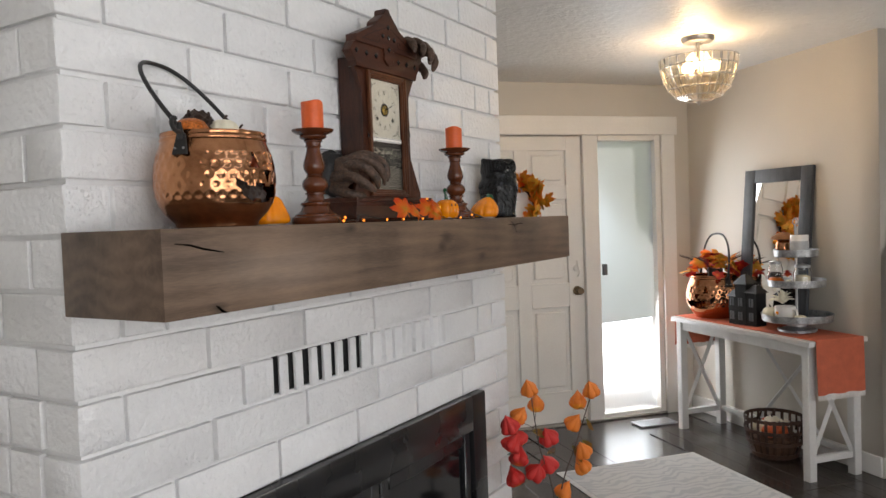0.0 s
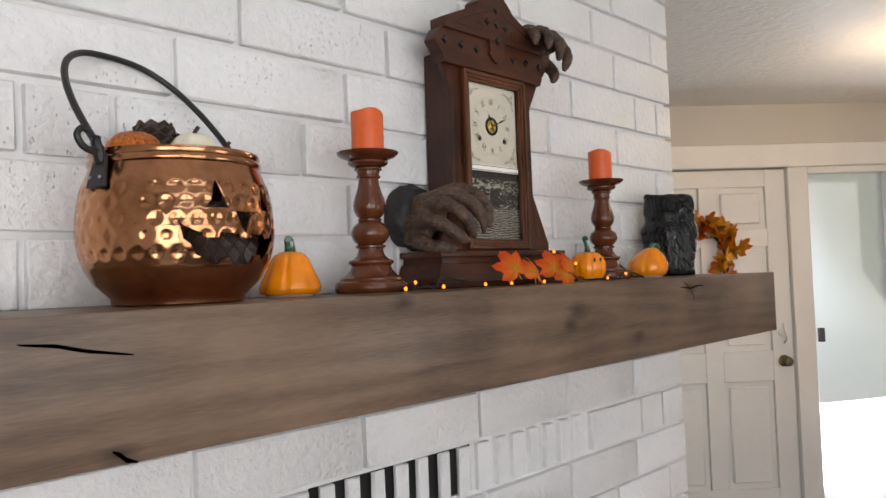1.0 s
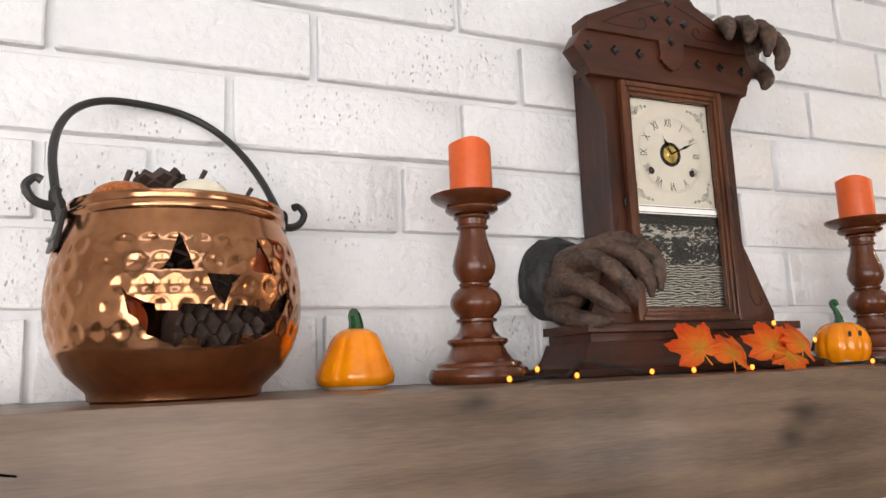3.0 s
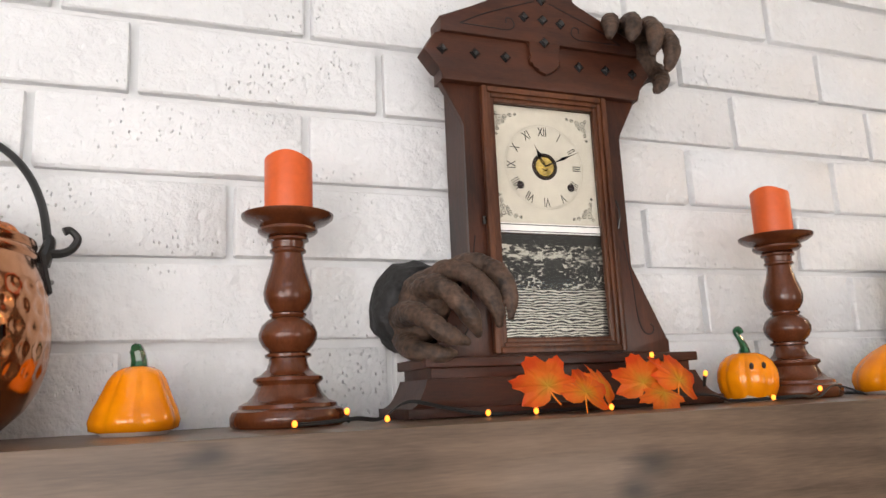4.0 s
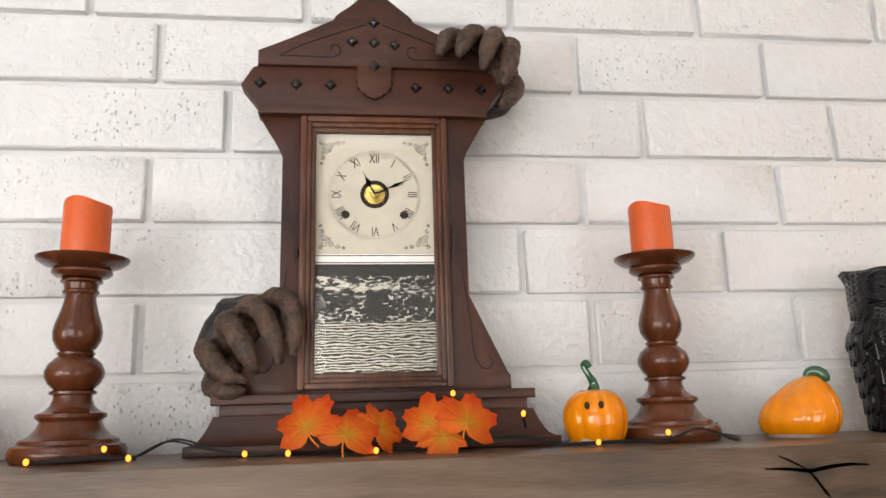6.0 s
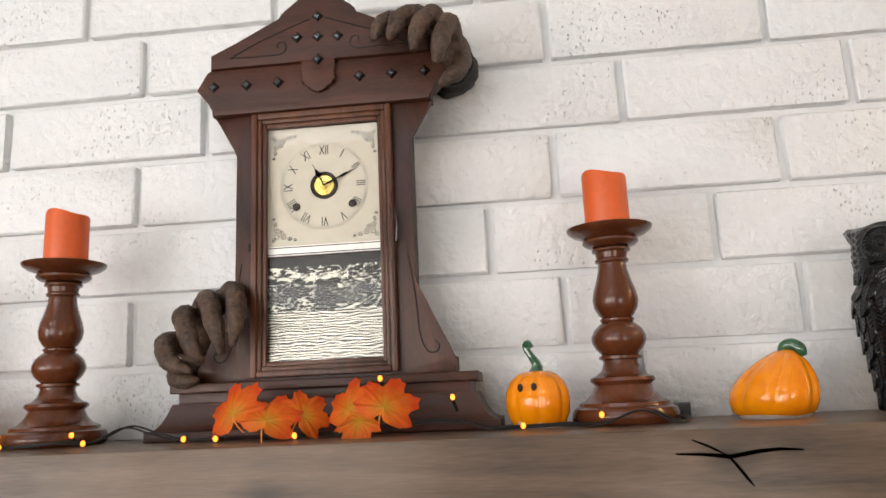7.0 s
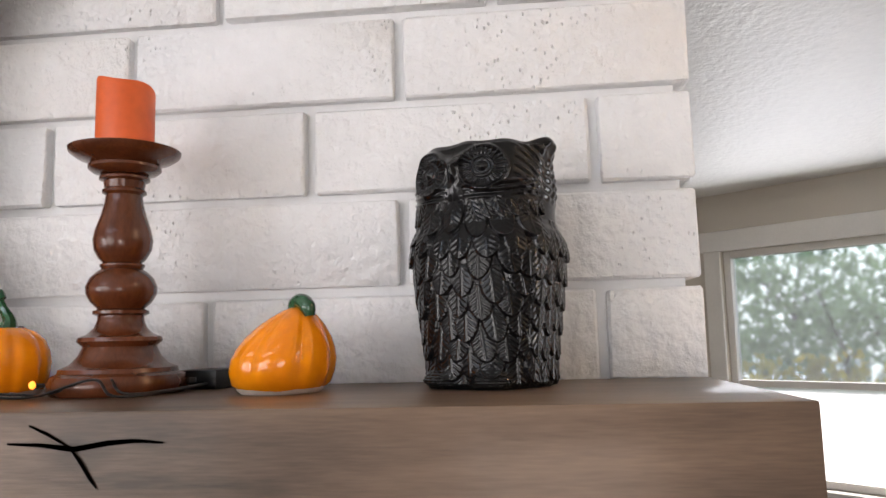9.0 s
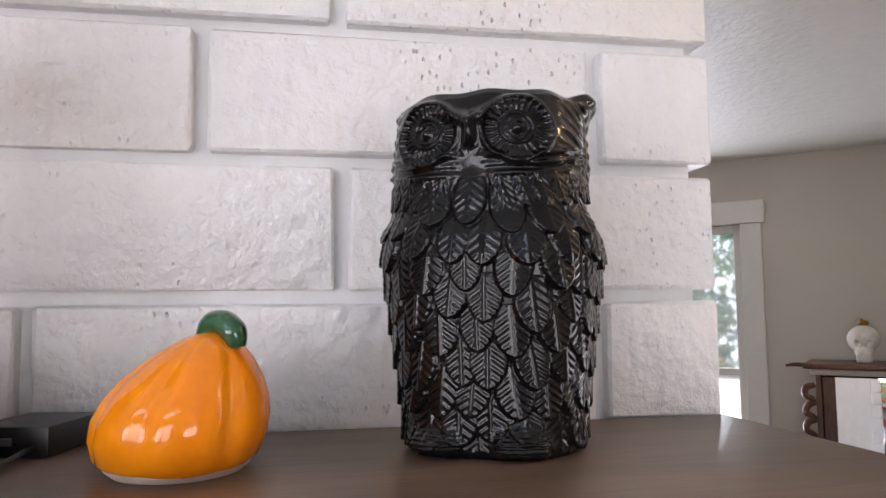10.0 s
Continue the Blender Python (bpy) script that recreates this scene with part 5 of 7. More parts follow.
# glazed pumpkins
def ceramic_pumpkin(at, half, h, lobes, lean, label, pinch, name="ceramic_pumpkin"):
    p = thing(name, at, label, "pumpkin", "ceramic pumpkins")
    prof = [(0.0, 0.0), (half * 0.72, 0.0), (half * 0.80, 0.003)] + [(half * r, h * z) for r, z in pinch] + [(0.0, h)]

    def shape(r, z, a):
        f = z / h
        groove = 1 - 0.065 * (0.5 + 0.5 * math.cos(lobes * a)) ** 5 * min(1, f * 4)
        return r * groove * (1 + 0.035 * math.sin(2 * a + 1) + 0.02 * math.sin(3 * a)), z

    bm = lathe(prof, 96, wobble=shape)
    for v in bm.verts:
        f = max(0, v.co.z / h)
        v.co.x += lean[0] * f * f
        v.co.y += lean[1] * f * f
    part("body", bm, CERAMIC, p, smooth="all")
    part("unglazed_rim", lathe([(0.0, -0.0005), (half * 0.73, -0.0005), (half * 0.815, 0.003), (half * 0.83, 0.0065), (half * 0.78, 0.0068)], 60, wobble=lambda r, z, a: (r * (1 + 0.035 * math.sin(2 * a + 1)), z + (0.002 * math.sin(5 * a) if z > 0.005 else 0))), BISQUE, p, "bare clay rim at the foot")
    return p


ROUND = [(0.93, 0.10), (1.0, 0.24), (1.0, 0.38), (0.93, 0.52), (0.80, 0.66), (0.62, 0.79), (0.45, 0.88), (0.30, 0.95), (0.16, 0.99)]
SQUASH = [(1.0, 0.08), (1.04, 0.20), (0.98, 0.34), (0.86, 0.50), (0.75, 0.66), (0.66, 0.80), (0.54, 0.91), (0.36, 0.975), (0.18, 1.0)]
BALLISH = [(0.85, 0.10), (0.96, 0.26), (1.0, 0.45), (0.97, 0.62), (0.85, 0.79), (0.65, 0.91), (0.40, 0.975), (0.18, 0.98)]
p1 = ceramic_pumpkin(on_shelf(0.095, 0.458, 10), 0.0445, 0.070, 7, (0.0, 0.002), "glossy orange ceramic pumpkin with a stubby green stem", SQUASH)
part("stem", tube([(0.0, 0.002, 0.066), (0.0, 0.002, 0.076), (0.001, -0.001, 0.087), (0.002, -0.002, 0.088)], [0.010, 0.0085, 0.0075, 0.005], 9), GREENGLAZE, p1, "green glazed stem")
p2 = ceramic_pumpkin(on_shelf(0.125, 1.233, 0), 0.0395, 0.066, 8, (0, 0), "small orange ceramic pumpkin with a tiny pierced face", BALLISH)
part("stem", tube([(0, 0, 0.062), (0.0, 0.001, 0.072), (0.001, -0.005, 0.083), (0.0, -0.011, 0.094), (0.003, -0.008, 0.098), (0.004, -0.004, 0.092)], [0.009, 0.0058, 0.0042, 0.0038, 0.004, 0.0035], 8), GREENGLAZE, p2, "thin curled green glazed stem")
EYE_SHADE = mat("pierced_eye_shade", (0.03, 0.012, 0.004), 0.8)
# flattened dark beads stand in for the shade inside the pierced eyes
for dy, z, r in ((-0.013, 0.046, 0.0042), (0.004, 0.0465, 0.0042)):
    b = bmesh.new()
    a = math.asin(dy / 0.0395) - 0.22
    ball(b, (0.0382 * math.cos(a), 0.0382 * math.sin(a), z), r, 2, (0.45, 0.8, 1.1))
    part("pierced_eye", b, EYE_SHADE, p2, "dark bead standing in for the shade of a pierced eye")
p3 = ceramic_pumpkin(on_shelf(0.122, 1.5, -15), 0.0495, 0.076, 7, (0.002, 0.020), "lopsided glossy orange ceramic pumpkin with a curled green stem", ROUND)
part("stem", tube([(0.004, 0.015, 0.073), (0.005, 0.019, 0.0795), (0.007, 0.027, 0.0805), (0.009, 0.034, 0.075), (0.009, 0.036, 0.067)], [0.005, 0.0065, 0.0075, 0.0075, 0.005], 10), GREENGLAZE, p3, "fat curled green glazed stem")


# owl: one solid figure, its carving worked into one skin
def owl(at):
    na, nz = 600, 440
    side = [(0.050, 0.0), (0.0525, 0.004), (0.053, 0.012), (0.056, 0.039), (0.0625, 0.086), (0.0665, 0.116), (0.0660, 0.128), (0.0615, 0.141), (0.0615, 0.157), (0.0632, 0.173), (0.0622, 0.190), (0.0595, 0.203), (0.0570, 0.210)]
    top = [(0.0530, 0.2135), (0.040, 0.2125), (0.020, 0.2100), (0.0005, 0.2090)]
    zs = [z for r, z in side]
    n_side = nz - 50
    z_row = np.r_[np.linspace(0, 0.210, n_side), np.interp(np.linspace(0.02, 1, 50), np.linspace(0, 1, 5), [0.210] + [z for r, z in top])]
    r_row = np.r_[np.interp(np.linspace(0, 0.210, n_side), zs, [r for r, z in side]), np.interp(np.linspace(0.02, 1, 50), np.linspace(0, 1, 5), [0.057] + [r for r, z in top])]
    for _ in range(3):
        r_row[1:-1] = (r_row[:-2] + 2 * r_row[1:-1] + r_row[2:]) / 4
    ang = np.linspace(-math.pi, math.pi, na, endpoint=False)
    A, Z = np.meshgrid(ang, z_row)
    R = np.repeat(r_row[:, None], na, axis=1)
    K = 1 / (np.abs(np.cos(A)) ** 2.5 + np.abs(np.sin(A)) ** 2.5) ** (1 / 2.5) * (0.94 + 0.06 * np.abs(np.sin(A)))
    on_side = (np.arange(nz) < n_side)[:, None] * np.ones((1, na))
    bump = lambda c, z, wa, wz: np.exp(-((A - c) * 0.06 / wa) ** 2 - ((Z - z) / wz) ** 2)
    H = np.zeros_like(A)
    r_ = random.Random(11)

    def feather(c, root, w, ln, tip, slant=0.0):
        """A rounded leaf-shaped feather with a spine and slanting barbs, lifted towards its tip."""
        rad = float(np.interp(root - ln / 2, zs, [r for r, z in side]))
        v = (root - Z) / ln
        u = ((A - c) * rad - slant * v * ln) / w
        half = np.where(v < 0.45, 0.80 + 0.20 * np.clip(v / 0.45, 0, 1), np.sqrt(np.clip(1 - ((v - 0.45) / 0.55) ** 2, 0, 1)))
        inside = (v > 0) & (v < 1) & (np.abs(u) < half)
        edge = np.clip((half - np.abs(u)) / 0.16, 0, 1) ** 0.6
        barb = np.clip(np.sin(2 * math.pi * (6.0 * v - 1.6 * np.abs(u))), -0.6, 1.0) * np.clip((np.abs(u) - 0.10) / 0.12, 0, 1) * np.clip((half - np.abs(u)) / 0.2, 0, 1)
        h = (0.0006 + tip * np.clip(v, 0, 1) ** 0.8) * (0.45 + 0.55 * edge) + 0.00024 * barb + 0.0006 * np.exp(-(u / 0.09) ** 2)
        np.maximum(H, np.where(inside, h, 0), out=H)

    # breast: staggered rows that narrow towards the throat
    for i in range(10):
        z = 0.160 - i * 0.0175
        k = 18
        for j in range(k):
            c = 2 * math.pi * (j + 0.5 * (i % 2)) / k - math.pi
            if abs(c) < 1.18 or i > 6 and abs(c) < 1.6:
                feather(c + r_.uniform(-0.05, 0.05), z + r_.uniform(-0.003, 0.003) - 0.004 * abs(c), 0.0112 * r_.uniform(0.9, 1.1), 0.0300 * r_.uniform(0.92, 1.08), 0.0044 * r_.uniform(0.75, 1.25), 0.10 * c + r_.uniform(-0.12, 0.12))
    # folded wings over the sides and back
    wing = np.exp(-np.clip((np.abs(A) - 1.22) / -0.08, 0, 5) ** 2) * np.clip((0.146 - Z) / 0.010, 0, 1) * np.clip((Z - 0.020) / 0.03, 0, 1)
    H += 0.0030 * wing
    for i in range(6):
        for j in range(8):
            for s in (-1, 1):
                feather(s * (1.26 + 0.25 * j) + r_.uniform(-0.03, 0.03), 0.146 - 0.0185 * i - 0.004 * (j % 2), 0.0098, 0.034 + 0.003 * i, 0.0062, -0.12 * s)
    # ruff under the face: long narrow feathers that sweep outwards
    for s in (-1, 1):
        for j in range(7):
            feather(s * (0.22 + 0.17 * j), 0.171 + 0.0012 * j, 0.0065, 0.030, 0.0030, 0.35 * s)
    head = np.clip((Z - 0.160) / 0.006, 0, 1) * on_side
    H *= 1 - 0.9 * head
    for s in (-1, 1):
        ea, ez = s * 0.46, 0.189
        x, y = (A - ea) * 0.058, Z - ez
        d, phi = np.hypot(x, y * 1.04), np.arctan2(y, x * s)
        face = on_side * (d < 0.0195)
        H += on_side * 0.0022 * np.exp(-((d - 0.0200) / 0.0016) ** 2)
        H += face * -0.0012 * np.clip((0.0195 - d) / 0.003, 0, 1)
        H += face * (d > 0.0100) * 0.0008 * np.clip(np.sin(phi * 26), -0.4, 1) * np.clip((d - 0.0100) / 0.002, 0, 1)
        H += on_side * (0.0016 * np.exp(-((d - 0.0092) / 0.0009) ** 2) + 0.0012 * np.exp(-((d - 0.0066) / 0.0008) ** 2) + 0.0034 * np.exp(-(d / 0.0042) ** 2))
        # heavy brow from the beak to the ear, and swept folds round the eye
        t = np.clip(np.abs(A) * 0.058 / 0.048, 0, 1)
        line = 0.1935 + 0.0165 * t ** 0.8
        H += on_side * (s * A > 0) * 0.0052 * np.exp(-((Z - line) / (0.0042 + 0.003 * t)) ** 2) * np.clip(1.15 - t, 0, 1)
        for q in range(3):
            low = 0.1735 - 0.0055 * q + 0.012 * np.clip(np.abs(A) - 0.55, 0, 2) ** 1.5
            H += on_side * (s * A > 0) * 0.0018 * np.exp(-((Z - low) / 0.0017) ** 2) * np.clip((np.abs(A) - 0.10) * 8, 0, 1) * np.clip((1.5 - np.abs(A)) * 3, 0, 1) * (0.75 + 0.35 * np.sin(9 * A * s + 2 * q))
        # feet with three ribbed toes
        for q in range(3):
            c = s * 0.47 + (q - 1) * 0.17
            H += on_side * 0.0075 * bump(c, 0.0065, 0.0058, 0.0072) * (1 + 0.10 * np.sin(Z * 2600))
    # small ruffled plumes at the sides and back of the head
    plume = head * np.clip((np.abs(A) - 0.85) / 0.2, 0, 1)
    H += plume * 0.0011 * np.sin(19 * A + 320 * (Z - 0.16) * np.sign(A)) * np.sin(410 * Z + 3 * np.sin(5 * A))
    H += on_side * (0.0068 * bump(0.0, 0.1865, 0.0042, 0.0075) + 0.0025 * bump(0.0, 0.197, 0.006, 0.006))
    H += on_side * 0.0028 * bump(0.0, 0.148, 0.0085, 0.014)
    # ear tufts: the rim draws out and up
    ear = np.exp(-((np.abs(A) - 1.68) / 0.30) ** 2) * np.exp(-(np.clip(0.212 - Z, 0, 1) / 0.010) ** 2) * np.clip(R / 0.05, 0, 1) ** 3
    rad = (R + H * np.clip(R / 0.045, 0, 1)) * K + 0.0120 * ear
    fade = np.where(on_side > 0, 0, np.clip(R / 0.05, 0, 1))
    zz = Z + 0.0062 * ear + fade * 0.0008 * np.sin(9 * A) + (1 - on_side) * 0.0012 * np.sin(160 * R)
    pts = np.stack([rad * np.cos(A), rad * np.sin(A), zz], -1).reshape(-1, 3)
    i, j = np.meshgrid(np.arange(nz - 1), np.arange(na), indexing="ij")
    n = (j + 1) % na
    quads = np.stack([i * na + j, i * na + n, (i + 1) * na + n, (i + 1) * na + j], -1).reshape(-1, 4).tolist()
    quads += [tuple(range(na))[::-1], tuple(range((nz - 1) * na, nz * na))]
    me = bpy.data.meshes.new("owl_figurine")
    me.from_pydata(pts.tolist(), [], quads)
    me.materials.append(OWLBLACK)
    me.polygons.foreach_set("use_smooth", [True] * len(me.polygons))
    me.update()
    ob = new("owl_figurine", me)
    ob.matrix_basis = at
    return tagged(ob, "glossy black ceramic owl figurine with carved feathers", "figurine")


owl(on_shelf(0.091, 1.691, -27) @ Matrix.Diagonal((1, 1, 1.02, 1)))


# maple leaves
LOBES = [(0, 1.0), (7, 0.90), (13, 0.92), (19, 0.74), (27, 0.64), (34, 0.78), (40, 0.80), (47, 0.97), (54, 0.86), (62, 0.86), (70, 0.66), (79, 0.60), (88, 0.70), (97, 0.80), (106, 0.70), (120, 0.60), (138, 0.46), (158, 0.34), (180, 0.16)]


def maple_leaf(bm, m, size, cup=0.25):
    """A lobed leaf with some cup and wave and a thickness, placed by m (its face along z)."""
    pts = [(a, r) for a, r in LOBES] + [(360 - a, r) for a, r in LOBES[-2:0:-1]]
    top, mid = [], []
    for a, r in pts:
        t = radians(a)
        for f, lst in ((1.0, top), (0.45, mid)):
            x, y = r * f * size * math.sin(t), r * f * size * math.cos(t)
            z = -cup * (x * x + y * y) / size + 0.06 * size * math.sin(3 * t) * f + (0.05 * size * f if abs((a + 25) % 50 - 25) < 6 else 0)
            lst.append(bm.verts.new(m @ Vector((x, y, z))))
    c = bm.verts.new(m @ Vector((0, 0, 0.01 * size)))
    k = len(pts)
    for i in range(k):
        j = (i + 1) % k
        bm.faces.new((mid[i], mid[j], top[j], top[i]))
        bm.faces.new((c, mid[j], mid[i]))


def single_leaf(at, size, material, label, group, cup=0.55, name="maple_leaf"):
    bm = bmesh.new()
    maple_leaf(bm, Matrix.Identity(4), size, cup)
    bmesh.ops.solidify(bm, geom=bm.faces[:], thickness=0.0006)
    tube([(0, 0, 0), (0, -size * 0.25, -0.002), (0.004, -size * 0.5, -0.008)], 0.0009, 5, bm)
    return tagged(part(name, bm, material, at=at, smooth=False), label, "leaf", group)


# each pair fans out from one stem end on the shelf: x, y, z, lean back, turn of the face, spin, size
for x, y, z, lean, face, spin, size in ((0.196, 0.888, 0.031, 72, 72, 25, 0.046), (0.206, 0.930, 0.022, 58, 95, -20, 0.044), (0.186, 0.966, 0.026, 70, 118, -50, 0.038),
                                        (0.188, 1.020, 0.030, 74, 66, 10, 0.043), (0.200, 1.062, 0.031, 66, 100, -25, 0.046), (0.204, 1.036, 0.018, 52, 82, 150, 0.034)):
    single_leaf(on_shelf(x, y, 0, z) @ pose(0, 0, 0, 0, 0, face) @ pose(0, 0, 0, lean, 0, 0) @ pose(0, 0, 0, 0, 0, spin), size, LEAF_ORANGE, "orange fabric maple leaf with a yellow-green heart", "maple leaves before the clock", cup=0.35)

# string of lights
lights = thing("string_lights", on_shelf(0, 0), "black wire string of warm little lights along the mantel", "string lights")
WAY = [(0.03, 1.405, 0.006), (0.15, 1.40, 0.003), (0.185, 1.375, 0.003), (0.165, 1.345, 0.016), (0.18, 1.30, 0.003), (0.19, 1.262, 0.004), (0.185, 1.22, 0.003), (0.16, 1.175, 0.002), (0.165, 1.145, 0.010), (0.155, 1.10, 0.012),
       (0.17, 1.05, 0.003), (0.165, 0.98, 0.003), (0.17, 0.90, 0.003), (0.175, 0.82, 0.003), (0.165, 0.775, 0.012), (0.155, 0.735, 0.020), (0.17, 0.70, 0.004), (0.185, 0.67, 0.006), (0.19, 0.64, 0.004), (0.195, 0.605, 0.003)]
part("wire", tube(WAY, 0.0013, 6, steps=6), WIREBLACK, lights)
part("wire", tube([(x - 0.008 + 0.006 * math.sin(9 * y), y + 0.004, z + 0.0015) for x, y, z in WAY], 0.0013, 6, steps=6), WIREBLACK, lights)
for x, y, z, up in ((0.198, 0.606, 0.004, 0), (0.155, 0.668, 0.010, 1), (0.187, 0.703, 0.004, 0), (0.178, 0.821, 0.004, 0), (0.20, 0.869, 0.004, 0), (0.205, 0.962, 0.004, 0), (0.188, 1.214, 0.004, 0), (0.182, 1.300, 0.012, 0),
                    (0.165, 1.052, 0.060, 1), (0.160, 1.135, 0.035, 1)):
    b = tube([(x - 0.010, y + 0.004, max(0.003, z - 0.012 * up)), (x - 0.002, y, z)], [0.002, 0.0025], 7, steps=1)
    sock = part("socket", b, WIREBLACK, lights)
    b = bmesh.new()
    ball(b, (x, y, z + 0.001 + 0.003 * up), 0.0029, 2, (1, 1, 1.25))
    part("bulb", b, BULB, sock, "warm glowing bulb")
bb = thing("battery_box", on_shelf(0.045, 1.405, -12), "black plastic battery box with a switch behind the candle holder", "battery box")
part("case", box(-0.04, 0.025, -0.032, 0.018, 0, 0.019, 0.002, 2), WIREBLACK, bb)
part("switch", box(0.025, 0.027, -0.012, -0.004, 0.007, 0.012, 0.0005), mat("grey_switch", (0.08, 0.08, 0.08), 0.5), bb)
# ---- entry: console table and what stands on it ----
M_E = Matrix(((AN.x, BU.x, 0, CORNER.x), (AN.y, BU.y, 0, CORNER.y), (0, 0, 1, 0), (0, 0, 0, 1)))   # x along the door wall, y along the console wall


def at_entry(a, b, z=0.0, turn=0.0):
    return M_E @ pose(a, b, z, 0, 0, turn)


GREYPAINT = mat("grey_white_paint", (0.62, 0.61, 0.59), 0.45, vary=0.05, scale=8, grain=70, bump=0.1, depth=0.001)
RUST = mat("rust_orange_cloth", (0.50, 0.12, 0.06), 0.9, vary=0.12, scale=20, grain=320, bump=0.0)
LACE = mat("white_fringe_cloth", (0.75, 0.72, 0.68), 0.9, vary=0.1, scale=60)
DARKGREY = wood("dark_grey_frame_wood", (0.035, 0.037, 0.042), (0.075, 0.078, 0.085), 0.45, 4, (10, 10, 1.5))
BLACKTIN = mat("black_tin", (0.012, 0.012, 0.013), 0.45, 0.3, vary=0.3, scale=60, bump=0.2)
ZINC = mat("galvanised_zinc", (0.45, 0.46, 0.47), 0.38, 0.9, vary=0.25, scale=30, grain=120)
CHINA = mat("white_glazed_china", (0.80, 0.78, 0.74), 0.15, vary=0.03, coat=0.5)
WICKER = wood("dark_brown_splint", (0.03, 0.014, 0.009), (0.085, 0.042, 0.026), 0.5, 6, (6, 6, 6))

TZ, TA0, TA1, TB0, TB1 = 0.765, 0.03, 0.425, 0.35, 1.57
table = thing("console_table", at_entry(0, 0), "grey-white painted console table with X-braced ends", "table")
part("tabletop", box(TA0, TA1, TB0, TB1, TZ - 0.028, TZ, 0.004, 2), GREYPAINT, table)
LEG = 0.05
for a in (TA0 + 0.02, TA1 - 0.02 - LEG):
    for b in (TB0 + 0.03, TB1 - 0.03 - LEG):
        part("leg", box(a, a + LEG, b, b + LEG, 0, TZ - 0.028, 0.004), GREYPAINT, table)
for b in (TB0 + 0.055, TB1 - 0.055):
    part("apron", box(TA0 + 0.02 + LEG, TA1 - 0.02 - LEG, b - 0.012, b + 0.012, TZ - 0.09, TZ - 0.028, 0.002), GREYPAINT, table)
    part("lower_rail", box(TA0 + 0.02 + LEG, TA1 - 0.02 - LEG, b - 0.015, b + 0.015, 0.10, 0.135, 0.002), GREYPAINT, table)
    for z0, z1 in ((0.135, TZ - 0.09), (TZ - 0.09, 0.135)):
        part("brace", tube([(TA0 + 0.02 + LEG, b + (0.004 if z0 < z1 else -0.004), z0), (TA1 - 0.02 - LEG, b + (0.004 if z0 < z1 else -0.004), z1)], 0.015, 4, steps=1), GREYPAINT, table)
for a in (TA0 + 0.032, TA1 - 0.048):
    part("apron", box(a, a + 0.018, TB0 + 0.03 + LEG, TB1 - 0.03 - LEG, TZ - 0.085, TZ - 0.028, 0.002), GREYPAINT, table)
part("lower_rail", box(TA0 + 0.03, TA0 + 0.06, TB0 + 0.08, TB1 - 0.08, 0.10, 0.135, 0.002), GREYPAINT, table)
# two thin crossed bars, added at the back below the tabletop
for z0, z1 in ((0.135, TZ - 0.09), (TZ - 0.09, 0.135)):
    part("back_brace", tube([(TA0 + 0.045, 0.78, z0), (TA0 + 0.045 + (0.006 if z0 < z1 else -0.006), 1.28, z1)], 0.013, 4, steps=1), GREYPAINT, table)

# runner that hangs over both ends
run = thing("table_runner", at_entry(0, 0, TZ), "rust orange cloth runner with white fringe hanging over the table ends", "table runner")
RA0, RA1 = 0.065, 0.385
part("cloth", box(RA0, RA1, TB0 - 0.004, TB1 + 0.004, 0.0015, 0.0055, 0.001), RUST, run)


def hanging(y, way, drop):
    """A loose end of cloth with soft folds."""
    bm = bmesh.new()
    rows, cols = 10, 14
    for off in (0.0, 0.0025):
        grid = [[bm.verts.new((RA0 + (RA1 - RA0) * j / cols, y + way * (off + 0.004 + 0.007 * i / rows + 0.005 * math.sin(j * 1.1) * i / rows), 0.0045 - drop * i / rows)) for j in range(cols + 1)] for i in range(rows + 1)]
        for p, q in zip(grid, grid[1:]):
            for j in range(cols):
                bm.faces.new((p[j], p[j + 1], q[j + 1], q[j]))
    return bm


part("drop", hanging(TB1, 1, 0.290), RUST, run)
part("drop", hanging(TB0, -1, 0.205), RUST, run)
for y, z in ((TB1 + 0.011, -0.286), (TB0 - 0.010, -0.20)):
    bm = bmesh.new()
    for j in range(44):
        a = RA0 + (RA1 - RA0) * (j + 0.5) / 44
        tube([(a, y, z + 0.004), (a + 0.001 * math.sin(j), y + 0.002, z - 0.028)], [0.0035, 0.0022], 4, bm, steps=1)
    tagged(part("fringe", bm, LACE, run, "white cotton fringe"), kind="stuff")

# mirror leaning on the wall
mir = thing("leaning_mirror", at_entry(0.115, 0.945, TZ + 0.006) @ pose(0, 0, 0, 0, 0, 4) @ pose(0, 0, 0, 0, -5.2, 0), "dark grey wooden framed mirror leaning on the wall", "mirror")
mw_, mh_, fw = 0.265, 0.955, 0.085
for nm, b in (("frame_side", (-mw_, -mw_ + fw, 0, mh_)), ("frame_side", (mw_ - fw, mw_, 0, mh_)), ("frame_bottom", (-mw_ + fw, mw_ - fw, 0, fw)), ("frame_top", (-mw_ + fw, mw_ - fw, mh_ - fw, mh_))):
    part(nm, box(-0.012, 0.014, b[0], b[1], b[2], b[3], 0.006, 2), DARKGREY, mir)
MIRROR = bpy.data.materials.new("mirror_silver")
_t, _n, _l, _b = nodes_of(MIRROR)
_b.inputs["Base Color"].default_value = (0.92, 0.93, 0.93, 1)
_b.inputs["Metallic"].default_value, _b.inputs["Roughness"].default_value = 1.0, 0.02
part("mirror_glass", box(-0.004, 0.002, -mw_ + fw, mw_ - fw, fw, mh_ - fw), MIRROR, mir, "clear mirror glass", smooth=False)

